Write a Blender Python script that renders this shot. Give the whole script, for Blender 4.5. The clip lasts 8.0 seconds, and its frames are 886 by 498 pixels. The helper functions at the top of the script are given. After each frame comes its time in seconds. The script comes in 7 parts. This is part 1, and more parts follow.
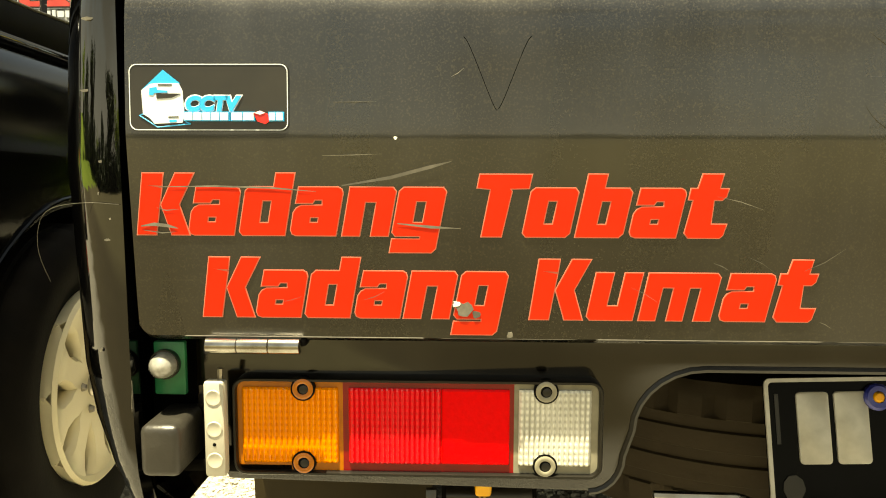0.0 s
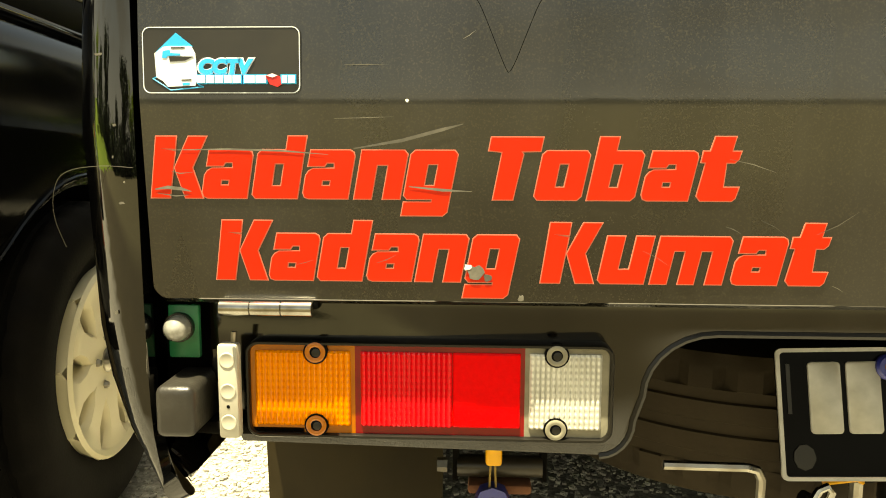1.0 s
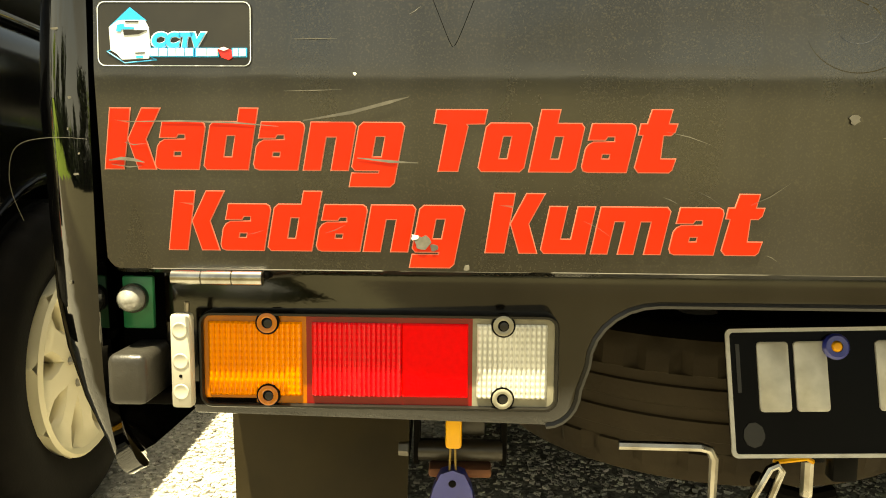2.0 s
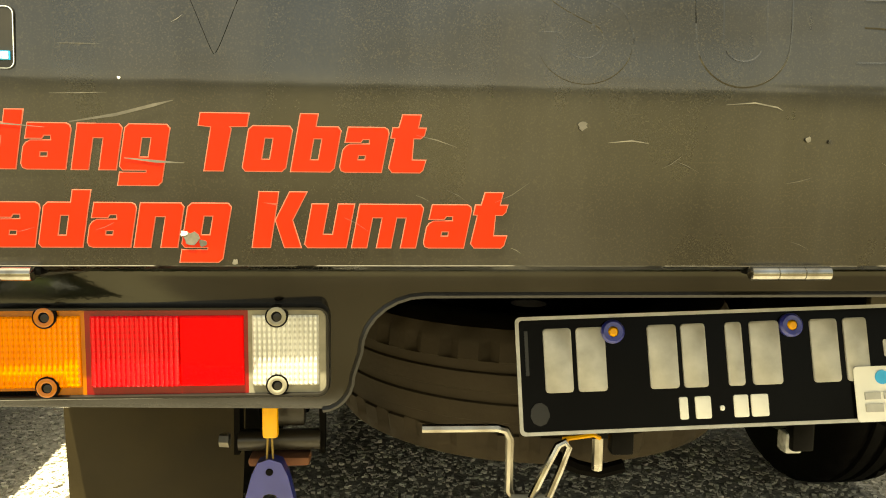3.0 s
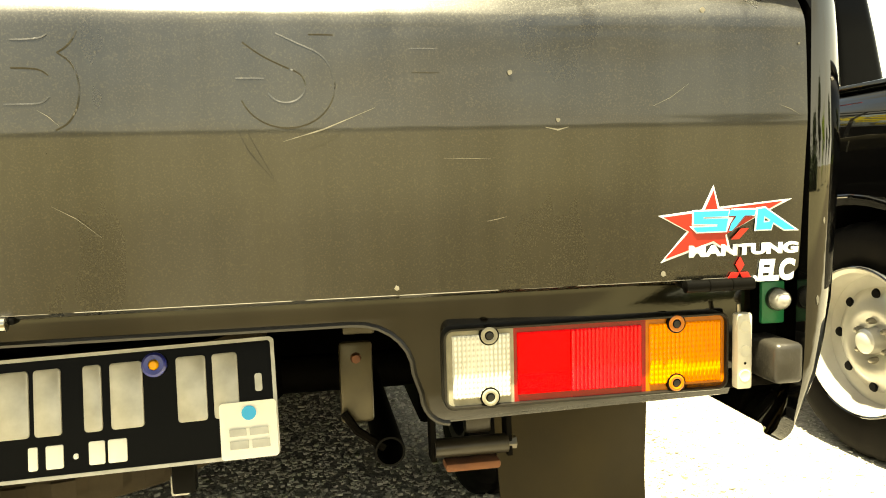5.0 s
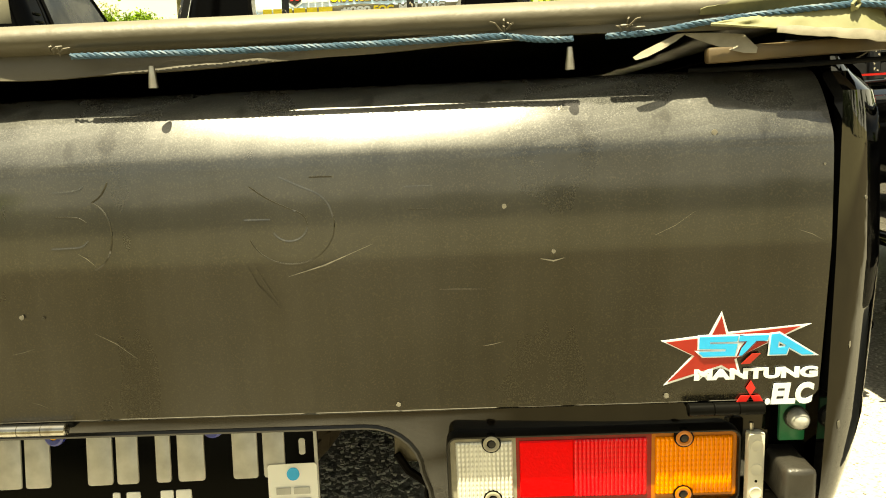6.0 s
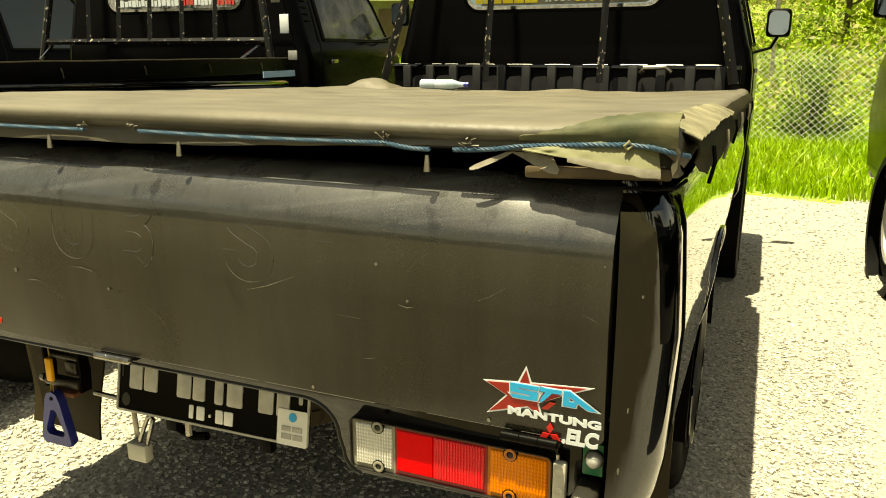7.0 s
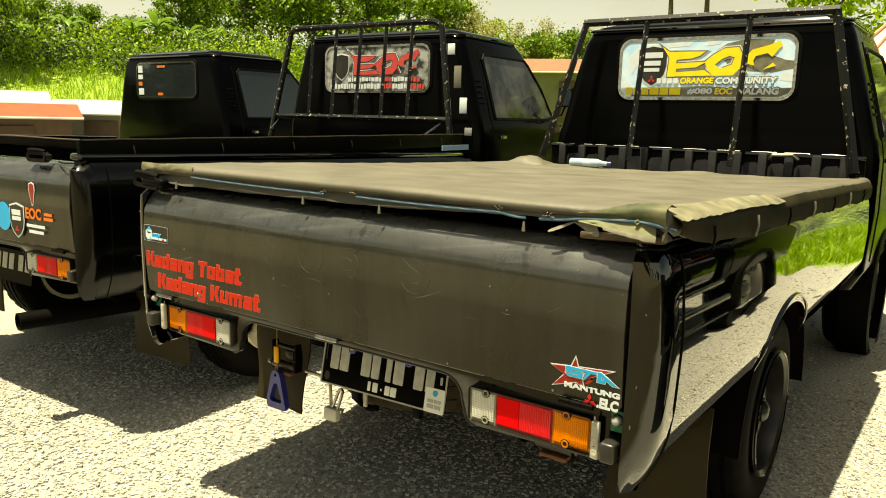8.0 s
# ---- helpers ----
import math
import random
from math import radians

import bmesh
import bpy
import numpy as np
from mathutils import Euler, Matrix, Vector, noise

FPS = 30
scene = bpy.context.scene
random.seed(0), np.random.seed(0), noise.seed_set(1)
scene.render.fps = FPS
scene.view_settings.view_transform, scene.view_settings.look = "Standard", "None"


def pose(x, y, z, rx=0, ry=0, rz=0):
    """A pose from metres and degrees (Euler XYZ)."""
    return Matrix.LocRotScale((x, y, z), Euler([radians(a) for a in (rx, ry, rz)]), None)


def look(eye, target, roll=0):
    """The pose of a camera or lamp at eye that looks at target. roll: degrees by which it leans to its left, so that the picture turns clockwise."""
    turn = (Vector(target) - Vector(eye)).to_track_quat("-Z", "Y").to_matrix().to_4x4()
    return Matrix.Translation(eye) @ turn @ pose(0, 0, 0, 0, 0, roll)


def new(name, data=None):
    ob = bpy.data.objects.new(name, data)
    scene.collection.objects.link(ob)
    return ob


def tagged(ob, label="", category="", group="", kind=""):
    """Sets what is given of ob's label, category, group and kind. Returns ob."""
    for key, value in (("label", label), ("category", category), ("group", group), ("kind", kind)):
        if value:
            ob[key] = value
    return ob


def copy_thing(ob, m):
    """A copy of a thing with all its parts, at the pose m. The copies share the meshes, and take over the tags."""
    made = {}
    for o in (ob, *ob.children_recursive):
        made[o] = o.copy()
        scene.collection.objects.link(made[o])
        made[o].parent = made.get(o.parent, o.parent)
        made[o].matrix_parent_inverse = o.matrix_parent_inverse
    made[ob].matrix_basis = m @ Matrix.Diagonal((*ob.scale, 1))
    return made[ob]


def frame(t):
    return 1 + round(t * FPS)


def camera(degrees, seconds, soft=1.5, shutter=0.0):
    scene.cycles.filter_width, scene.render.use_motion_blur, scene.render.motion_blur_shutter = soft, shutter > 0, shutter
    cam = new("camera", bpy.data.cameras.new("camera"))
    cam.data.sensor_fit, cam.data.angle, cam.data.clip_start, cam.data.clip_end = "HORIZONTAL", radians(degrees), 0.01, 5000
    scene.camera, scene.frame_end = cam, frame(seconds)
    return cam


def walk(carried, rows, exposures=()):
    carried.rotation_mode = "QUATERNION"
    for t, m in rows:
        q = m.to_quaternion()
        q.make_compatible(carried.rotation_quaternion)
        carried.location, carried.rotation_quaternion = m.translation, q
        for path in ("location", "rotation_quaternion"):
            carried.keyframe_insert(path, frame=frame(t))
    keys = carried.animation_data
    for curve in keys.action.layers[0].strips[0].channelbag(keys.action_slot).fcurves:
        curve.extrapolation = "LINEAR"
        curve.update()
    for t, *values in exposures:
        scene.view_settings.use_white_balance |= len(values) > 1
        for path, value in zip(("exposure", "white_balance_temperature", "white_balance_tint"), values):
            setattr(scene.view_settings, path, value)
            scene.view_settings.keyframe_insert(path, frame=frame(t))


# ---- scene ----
cam = camera(60.5, 8.0, soft=1.0)
PATH = [
    (0, (-0.491, -0.563, 0.797), (-0.562, 1.424, 0.582), 0.2),
    (0.5, (-0.487, -0.563, 0.79), (-0.587, 1.42, 0.556), 0.2),
    (1, (-0.491, -0.567, 0.78), (-0.591, 1.415, 0.529), 0.2),
    (1.2, (-0.498, -0.57, 0.776), (-0.579, 1.412, 0.517), 0.1),
    (2.3, (-0.43, -0.596, 0.74), (-0.488, 1.394, 0.549), 0.7),
    (2.5, (-0.409, -0.606, 0.739), (-0.413, 1.386, 0.552), 0.7),
    (3, (-0.335, -0.632, 0.748), (-0.187, 1.352, 0.541), 0.6),
    (3.5, (-0.199, -0.646, 0.757), (-0.035, 1.336, 0.539), 0.2),
    (4, (-0.009, -0.662, 0.749), (0.199, 1.32, 0.576), 0.2),
    (4.4, (0.16, -0.662, 0.759), (0.404, 1.313, 0.568), -0.3),
    (4.5, (0.182, -0.666, 0.751), (0.473, 1.306, 0.588), -0.5),
    (4.7, (0.24, -0.673, 0.753), (0.592, 1.29, 0.593), -1.0),
    (5.8, (0.42, -0.68, 0.919), (0.452, 1.287, 0.558), -3.6),
    (6, (0.455, -0.689, 0.963), (0.385, 1.273, 0.581), -2.5),
    (6.2, (0.507, -0.692, 0.990), (0.345, 1.267, 0.625), -0.5),
    (6.5, (0.663, -0.696, 1.065), (0.265, 1.209, 0.603), -0.5),
    (6.7, (0.747, -0.728, 1.085), (0.261, 1.155, 0.618), -0.5),
    (7, (0.931, -0.822, 1.128), (0.174, 0.959, 0.625), -0.1),
    (7.2, (1.062, -0.890, 1.153), (0.113, 0.799, 0.657), -0.1),
    (7.5, (1.182, -1.031, 1.177), (0.073, 0.576, 0.745), 1.3),
    (7.7, (1.224, -1.121, 1.180), (0.069, 0.467, 0.801), 0.9),
    (8, (1.313, -1.294, 1.212), (0.151, 0.296, 0.865), 1.3),
]
SKY, SUN, CLOUD, AUREOLE, HAZE = 0.05, 5.0, 1.5, 6.5, 10.0
EXPOSURES = [(0.0, 1.82, 9800, -4), (1.2, 1.85, 9800, -4), (2.5, 2.15, 9800, -4), (3.5, 2.5, 9800, -4), (4.0, 2.87, 9800, -4), (4.5, 2.98, 9800, -4), (5.8, 2.0, 9800, -5), (6.5, 1.84, 9800, -6), (7.0, 1.2, 9600, -6), (8.0, 1.15, 9200, -6)]
walk(cam, [(t, look(eye, target, roll)) for t, eye, target, roll in PATH], EXPOSURES)

SUN_TO = Vector((-0.12, -0.215, 1.0)).normalized()

# ---- world, sun, exposure ----
world = bpy.data.worlds.new("sky")
scene.world = world
world.use_nodes = True
wn = world.node_tree
sky = wn.nodes.new("ShaderNodeTexSky")
sky.sky_type = 'NISHITA'
sky.sun_disc = False
sky.sun_elevation = math.asin(SUN_TO.z)
sky.sun_rotation = math.atan2(SUN_TO.x, SUN_TO.y)
sky.air_density, sky.dust_density, sky.ozone_density = 1.0, 2.5, 1.0
wn.nodes["Background"].inputs["Strength"].default_value = SKY
wco = wn.nodes.new("ShaderNodeTexCoord")
wmap = wn.nodes.new("ShaderNodeMapping")
wmap.inputs["Scale"].default_value = (1.0, 1.0, 2.4)
cloud = wn.nodes.new("ShaderNodeTexNoise")
cloud.inputs["Scale"].default_value, cloud.inputs["Detail"].default_value, cloud.inputs["Roughness"].default_value = 2.6, 7.0, 0.58
cramp = wn.nodes.new("ShaderNodeMapRange")
cramp.inputs["From Min"].default_value, cramp.inputs["From Max"].default_value = 0.49, 0.62
cmix = wn.nodes.new("ShaderNodeMix")
cmix.data_type = 'RGBA'
cmix.inputs["B"].default_value = (CLOUD, CLOUD * 0.985, CLOUD * 0.95, 1)
wn.links.new(wco.outputs["Generated"], wmap.inputs["Vector"])
wn.links.new(wmap.outputs["Vector"], cloud.inputs["Vector"])
wn.links.new(cloud.outputs["Fac"], cramp.inputs["Value"])
wsep = wn.nodes.new("ShaderNodeSeparateXYZ")
wn.links.new(wco.outputs["Generated"], wsep.inputs[0])


def sky_math(op, a, b):
    n = wn.nodes.new("ShaderNodeMath")
    n.operation = op
    n.use_clamp = True
    for i, v in enumerate((a, b)):
        if isinstance(v, (int, float)):
            n.inputs[i].default_value = v
        else:
            wn.links.new(v, n.inputs[i])
    return n.outputs[0]


wn.links.new(cramp.outputs["Result"], cmix.inputs["Factor"])
wn.links.new(sky.outputs["Color"], cmix.inputs["A"])
# white haze towards the horizon
hmix = wn.nodes.new("ShaderNodeMix")
hmix.data_type = 'RGBA'
hmix.inputs["B"].default_value = (HAZE, HAZE * 0.99, HAZE * 0.96, 1)
wn.links.new(sky_math('POWER', sky_math('SUBTRACT', 1.0, wsep.outputs["Z"]), 4.0), hmix.inputs["Factor"])
wn.links.new(cmix.outputs["Result"], hmix.inputs["A"])
# thin cloud lit up round the sun
wdot = wn.nodes.new("ShaderNodeVectorMath")
wdot.operation = 'DOT_PRODUCT'
wdot.inputs[1].default_value = SUN_TO
wn.links.new(wco.outputs["Generated"], wdot.inputs[0])
glow = wn.nodes.new("ShaderNodeMix")
glow.data_type, glow.blend_type, glow.clamp_factor = 'RGBA', 'ADD', True
glow.inputs["B"].default_value = (AUREOLE, AUREOLE * 0.98, AUREOLE * 0.93, 1)
wn.links.new(sky_math('POWER', sky_math('MAXIMUM', wdot.outputs["Value"], 0.0), 6.0), glow.inputs["Factor"])
wn.links.new(hmix.outputs["Result"], glow.inputs["A"])
wn.links.new(glow.outputs["Result"], wn.nodes["Background"].inputs["Color"])
sun_data = bpy.data.lights.new("sun", "SUN")
sun_data.energy, sun_data.angle, sun_data.color = SUN, radians(0.5), (1.0, 0.965, 0.90)
sun = new("sun", sun_data)
sun.matrix_world = look(SUN_TO * 30, (0, 0, 0))


# ---- materials ----
def material(name, base, rough=0.5, metal=0.0, second=None, scale=8.0, amount=1.0, bump=0.0, bump_scale=60.0,
             coat=0.0, rough_var=0.0, detail=6.0, contrast=0.25, spec=0.5, emit=0.0, island=0.0, transmission=0.0):
    """A principled surface: two colours mixed by noise, rougher and smoother patches, and fine relief."""
    m = bpy.data.materials.new(name)
    m.use_nodes = True
    nt = m.node_tree
    N, L = nt.nodes, nt.links
    b = N["Principled BSDF"]
    b.inputs["Base Color"].default_value = (*base, 1)
    b.inputs["Roughness"].default_value = rough
    b.inputs["Metallic"].default_value = metal
    b.inputs["Specular IOR Level"].default_value = spec
    b.inputs["Coat Weight"].default_value = coat
    b.inputs["Coat Roughness"].default_value = 0.06
    b.inputs["Transmission Weight"].default_value = transmission
    co = N.new("ShaderNodeTexCoord")
    if second or rough_var:
        n1 = N.new("ShaderNodeTexNoise")
        n1.inputs["Scale"].default_value, n1.inputs["Detail"].default_value = scale, detail
        L.new(co.outputs["Object"], n1.inputs["Vector"])
        ramp = N.new("ShaderNodeMapRange")
        ramp.inputs["From Min"].default_value, ramp.inputs["From Max"].default_value = 0.5 - contrast, 0.5 + contrast
        L.new(n1.outputs["Fac"], ramp.inputs["Value"])
    if second:
        mix = N.new("ShaderNodeMix")
        mix.data_type = 'RGBA'
        mix.inputs["A"].default_value, mix.inputs["B"].default_value = (*base, 1), (*second, 1)
        fac = N.new("ShaderNodeMath")
        fac.operation = 'MULTIPLY'
        fac.inputs[1].default_value = amount
        L.new(ramp.outputs["Result"], fac.inputs[0])
        L.new(fac.outputs[0], mix.inputs["Factor"])
        out = mix.outputs["Result"]
        if island:
            geo = N.new("ShaderNodeNewGeometry")
            hsv = N.new("ShaderNodeHueSaturation")
            mr = N.new("ShaderNodeMapRange")
            mr.inputs["To Min"].default_value, mr.inputs["To Max"].default_value = 1 - island, 1 + island
            L.new(geo.outputs["Random Per Island"], mr.inputs["Value"])
            L.new(mr.outputs["Result"], hsv.inputs["Value"])
            L.new(out, hsv.inputs["Color"])
            out = hsv.outputs["Color"]
        L.new(out, b.inputs["Base Color"])
    if rough_var:
        r = N.new("ShaderNodeMapRange")
        r.inputs["To Min"].default_value, r.inputs["To Max"].default_value = max(0.02, rough - rough_var), rough + rough_var
        L.new(ramp.outputs["Result"], r.inputs["Value"])
        L.new(r.outputs["Result"], b.inputs["Roughness"])
    if bump:
        n2 = N.new("ShaderNodeTexNoise")
        n2.inputs["Scale"].default_value, n2.inputs["Detail"].default_value = bump_scale, 4
        L.new(co.outputs["Object"], n2.inputs["Vector"])
        bp = N.new("ShaderNodeBump")
        bp.inputs["Strength"].default_value, bp.inputs["Distance"].default_value = bump, 0.002
        L.new(n2.outputs["Fac"], bp.inputs["Height"])
        L.new(bp.outputs["Normal"], b.inputs["Normal"])
    return m


def worn_material(name, base, chip, rough, scale, threshold, metal=0.0):
    """Paint with chips that show another colour beneath."""
    m = material(name, base, rough, metal, spec=0.3)
    N, L = m.node_tree.nodes, m.node_tree.links
    b = N["Principled BSDF"]
    co = N.new("ShaderNodeTexCoord")
    n1 = N.new("ShaderNodeTexNoise")
    n1.inputs["Scale"].default_value, n1.inputs["Detail"].default_value = scale, 8
    L.new(co.outputs["Object"], n1.inputs["Vector"])
    mr = N.new("ShaderNodeMapRange")
    mr.inputs["From Min"].default_value, mr.inputs["From Max"].default_value = threshold, threshold + 0.02
    L.new(n1.outputs["Fac"], mr.inputs["Value"])
    mix = N.new("ShaderNodeMix")
    mix.data_type = 'RGBA'
    mix.inputs["A"].default_value, mix.inputs["B"].default_value = (*base, 1), (*chip, 1)
    L.new(mr.outputs["Result"], mix.inputs["Factor"])
    L.new(mix.outputs["Result"], b.inputs["Base Color"])
    return m


def dusty_paint(name, base, dust, rough, dust_amount, scratch=0.0, coat=0.0, top_pale=0.0, spec=0.5):
    """Dull black paint under a film of dust: soft patches, fine specks, streaks that run down. What faces up is paler:
    dust, with sky light put into the colour.
    """
    m = bpy.data.materials.new(name)
    m.use_nodes = True
    N, L = m.node_tree.nodes, m.node_tree.links
    b = N["Principled BSDF"]
    b.inputs["Coat Weight"].default_value, b.inputs["Coat Roughness"].default_value = coat, 0.078
    b.inputs["Specular IOR Level"].default_value = spec
    co = N.new("ShaderNodeTexCoord")

    def noise_of(scale, detail, stretch=(1, 1, 1), turn=0.0):
        mp = N.new("ShaderNodeMapping")
        mp.vector_type = 'TEXTURE' if turn else 'POINT'
        mp.inputs["Rotation"].default_value = (0, radians(-turn), 0)
        mp.inputs["Scale"].default_value = tuple(1 / s for s in stretch) if turn else stretch
        L.new(co.outputs["Object"], mp.inputs["Vector"])
        t = N.new("ShaderNodeTexNoise")
        t.inputs["Scale"].default_value, t.inputs["Detail"].default_value = scale, detail
        L.new(mp.outputs["Vector"], t.inputs["Vector"])
        return t.outputs["Fac"]

    def mapped(src, a, c, lo, hi):
        r = N.new("ShaderNodeMapRange")
        for key, v in zip(("From Min", "From Max", "To Min", "To Max"), (a, c, lo, hi)):
            r.inputs[key].default_value = v
        L.new(src, r.inputs["Value"])
        return r.outputs["Result"]

    def added(p, q):
        a = N.new("ShaderNodeMath")
        a.operation = 'ADD'
        L.new(p, a.inputs[0]), L.new(q, a.inputs[1])
        return a.outputs[0]

    patches = mapped(noise_of(5, 5), 0.35, 0.7, 0.0, dust_amount)
    streaks = mapped(noise_of(11, 5, (1, 1, 0.10)), 0.4, 0.72, 0.0, dust_amount * 1.3)
    specks = mapped(noise_of(640, 2), 0.52, 0.70, 0.0, dust_amount * 7.0)
    total = added(added(patches, streaks), specks)
    if scratch:
        total = added(total, mapped(noise_of(30, 6, (0.25, 1, 14)), 0.68, 0.74, 0.0, scratch))
    mix = N.new("ShaderNodeMix")
    mix.data_type = 'RGBA'
    mix.inputs["A"].default_value, mix.inputs["B"].default_value = (*base, 1), (*dust, 1)
    L.new(total, mix.inputs["Factor"])
    out = mix.outputs["Result"]
    if top_pale:
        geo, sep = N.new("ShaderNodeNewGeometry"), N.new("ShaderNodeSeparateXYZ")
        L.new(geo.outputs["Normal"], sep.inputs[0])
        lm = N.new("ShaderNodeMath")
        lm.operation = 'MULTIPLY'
        L.new(mapped(sep.outputs["Z"], 0.03, 0.75, 0.0, top_pale), lm.inputs[0])
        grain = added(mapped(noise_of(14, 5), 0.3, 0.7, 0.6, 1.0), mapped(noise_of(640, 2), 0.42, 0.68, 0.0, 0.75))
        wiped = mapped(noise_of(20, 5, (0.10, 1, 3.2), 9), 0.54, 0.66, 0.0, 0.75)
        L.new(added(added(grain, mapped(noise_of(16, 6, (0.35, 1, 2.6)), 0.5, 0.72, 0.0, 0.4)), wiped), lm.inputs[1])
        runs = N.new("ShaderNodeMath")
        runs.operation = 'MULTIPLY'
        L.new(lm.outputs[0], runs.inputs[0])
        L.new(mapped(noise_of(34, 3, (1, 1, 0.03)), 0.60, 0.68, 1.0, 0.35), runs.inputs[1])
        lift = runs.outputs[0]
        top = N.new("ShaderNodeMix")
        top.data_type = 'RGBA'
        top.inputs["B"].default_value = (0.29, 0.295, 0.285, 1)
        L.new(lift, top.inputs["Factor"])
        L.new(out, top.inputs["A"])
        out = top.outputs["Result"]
    L.new(out, b.inputs["Base Color"])
    wear = added(mapped(noise_of(11, 5, (1, 1, 0.10)), 0.38, 0.72, -0.03, 0.10), mapped(noise_of(3.2, 6), 0.35, 0.7, -0.06, 0.12))
    L.new(added(mapped(total, 0, 0.5, rough, rough + 0.25), wear), b.inputs["Roughness"])
    L.new(added(mapped(noise_of(13, 5, (1, 1, 0.08)), 0.36, 0.66, 0.72 * spec, 1.02 * spec), mapped(noise_of(2.4, 5), 0.35, 0.68, -0.2 * spec, 0.25 * spec)), b.inputs["Specular IOR Level"])
    bp = N.new("ShaderNodeBump")
    bp.inputs["Strength"].default_value, bp.inputs["Distance"].default_value = 0.06, 0.0006
    L.new(noise_of(300, 2), bp.inputs["Height"])
    bw = N.new("ShaderNodeBump")
    bw.inputs["Strength"].default_value, bw.inputs["Distance"].default_value = 0.25, 0.004
    L.new(noise_of(4, 2), bw.inputs["Height"])
    L.new(bp.outputs["Normal"], bw.inputs["Normal"])
    L.new(bw.outputs["Normal"], b.inputs["Normal"])
    return m


def lens_material(name, base, dark, rough=0.14):
    """Moulded lens plastic with fine crossed prisms."""
    m = material(name, base, rough, coat=0.2, spec=0.35)
    N, L = m.node_tree.nodes, m.node_tree.links
    b = N["Principled BSDF"]
    co = N.new("ShaderNodeTexCoord")
    waves = []
    for direction, scale in (('X', 72.0), ('Z', 58.0)):
        w = N.new("ShaderNodeTexWave")
        w.bands_direction = direction
        w.inputs["Scale"].default_value, w.inputs["Distortion"].default_value = scale, 0.6
        L.new(co.outputs["Object"], w.inputs["Vector"])
        waves.append(w.outputs["Fac"])
    mul = N.new("ShaderNodeMath")
    mul.operation = 'MULTIPLY'
    L.new(waves[0], mul.inputs[0]), L.new(waves[1], mul.inputs[1])
    n1 = N.new("ShaderNodeTexNoise")
    n1.inputs["Scale"].default_value = 30
    L.new(co.outputs["Object"], n1.inputs["Vector"])
    add = N.new("ShaderNodeMath")
    add.operation = 'MULTIPLY_ADD'
    add.inputs[1].default_value = 0.75
    L.new(mul.outputs[0], add.inputs[0]), L.new(n1.outputs["Fac"], add.inputs[2])
    mix = N.new("ShaderNodeMix")
    mix.data_type = 'RGBA'
    mix.inputs["A"].default_value, mix.inputs["B"].default_value = (*dark, 1), (*base, 1)
    L.new(add.outputs[0], mix.inputs["Factor"])
    L.new(mix.outputs["Result"], b.inputs["Base Color"])
    bp = N.new("ShaderNodeBump")
    bp.inputs["Strength"].default_value, bp.inputs["Distance"].default_value = 0.35, 0.0008
    L.new(mul.outputs[0], bp.inputs["Height"])
    L.new(bp.outputs["Normal"], b.inputs["Normal"])
    return m


GLOSS = material("gloss_black_paint", (0.0008, 0.0008, 0.0009), 0.04, second=(0.004, 0.0036, 0.0028), scale=5, amount=0.2, rough_var=0.015, spec=0.12, coat=1.0, bump=0.012, bump_scale=7)
GLOSS.node_tree.nodes["Principled BSDF"].inputs["Coat Roughness"].default_value = 0.015
GLOSS.node_tree.nodes["Principled BSDF"].inputs["Coat IOR"].default_value = 1.62
# copies of the gloss black with reflections turned down, so shaded bodies stay dark
HALF_DIM_BLACK = material("half_dimmed_black_paint", (0.0008, 0.0008, 0.0009), 0.13, second=(0.002, 0.0018, 0.0016), scale=5, amount=0.3, rough_var=0.04, spec=0.3, bump=0.01, bump_scale=7)
DIM_BLACK = material("dimmed_black_paint", (0.0008, 0.0008, 0.0009), 0.16, second=(0.002, 0.0018, 0.0016), scale=5, amount=0.3, rough_var=0.04, spec=0.055, bump=0.01, bump_scale=7)
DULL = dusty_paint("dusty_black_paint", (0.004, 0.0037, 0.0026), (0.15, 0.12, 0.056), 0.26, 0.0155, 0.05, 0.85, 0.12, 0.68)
SATIN = dusty_paint("satin_black_paint", (0.0030, 0.0020, 0.0010), (0.12, 0.088, 0.042), 0.06, 0.011, 0.0, 0.5, 0.0, 0.5)
GUARD = worn_material("chipped_black_paint", (0.006, 0.006, 0.006), (0.34, 0.30, 0.23), 0.3, 46, 0.625)
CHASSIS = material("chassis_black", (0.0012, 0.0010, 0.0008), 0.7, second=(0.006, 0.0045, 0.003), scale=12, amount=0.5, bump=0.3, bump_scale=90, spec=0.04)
STEEL_DARK = material("grimy_dark_steel", (0.016, 0.013, 0.009), 0.35, 0.2, second=(0.04, 0.032, 0.02), scale=30, amount=0.7, rough_var=0.1)
STEEL_DULL = material("dull_galvanised_steel", (0.06, 0.05, 0.027), 0.4, 0.4, second=(0.028, 0.022, 0.012), scale=22, amount=0.8, rough_var=0.1)
RUST = material("rusty_steel", (0.2, 0.07, 0.025), 0.8, second=(0.08, 0.03, 0.015), scale=30, bump=0.5)
RUBBER = material("tyre_rubber", (0.0025, 0.0022, 0.002), 0.8, second=(0.010, 0.008, 0.006), scale=14, amount=0.6, bump=0.25, bump_scale=140, spec=0.1)
OLD_RUBBER = material("dusty_tyre_rubber", (0.018, 0.013, 0.0075), 0.78, second=(0.05, 0.037, 0.021), scale=8, amount=0.8, bump=0.25, bump_scale=120, spec=0.2)
FLAP = material("mudflap_rubber", (0.018, 0.0125, 0.0045), 0.6, second=(0.038, 0.028, 0.0115), scale=9, amount=0.9, rough_var=0.12, bump=0.15, spec=0.15)
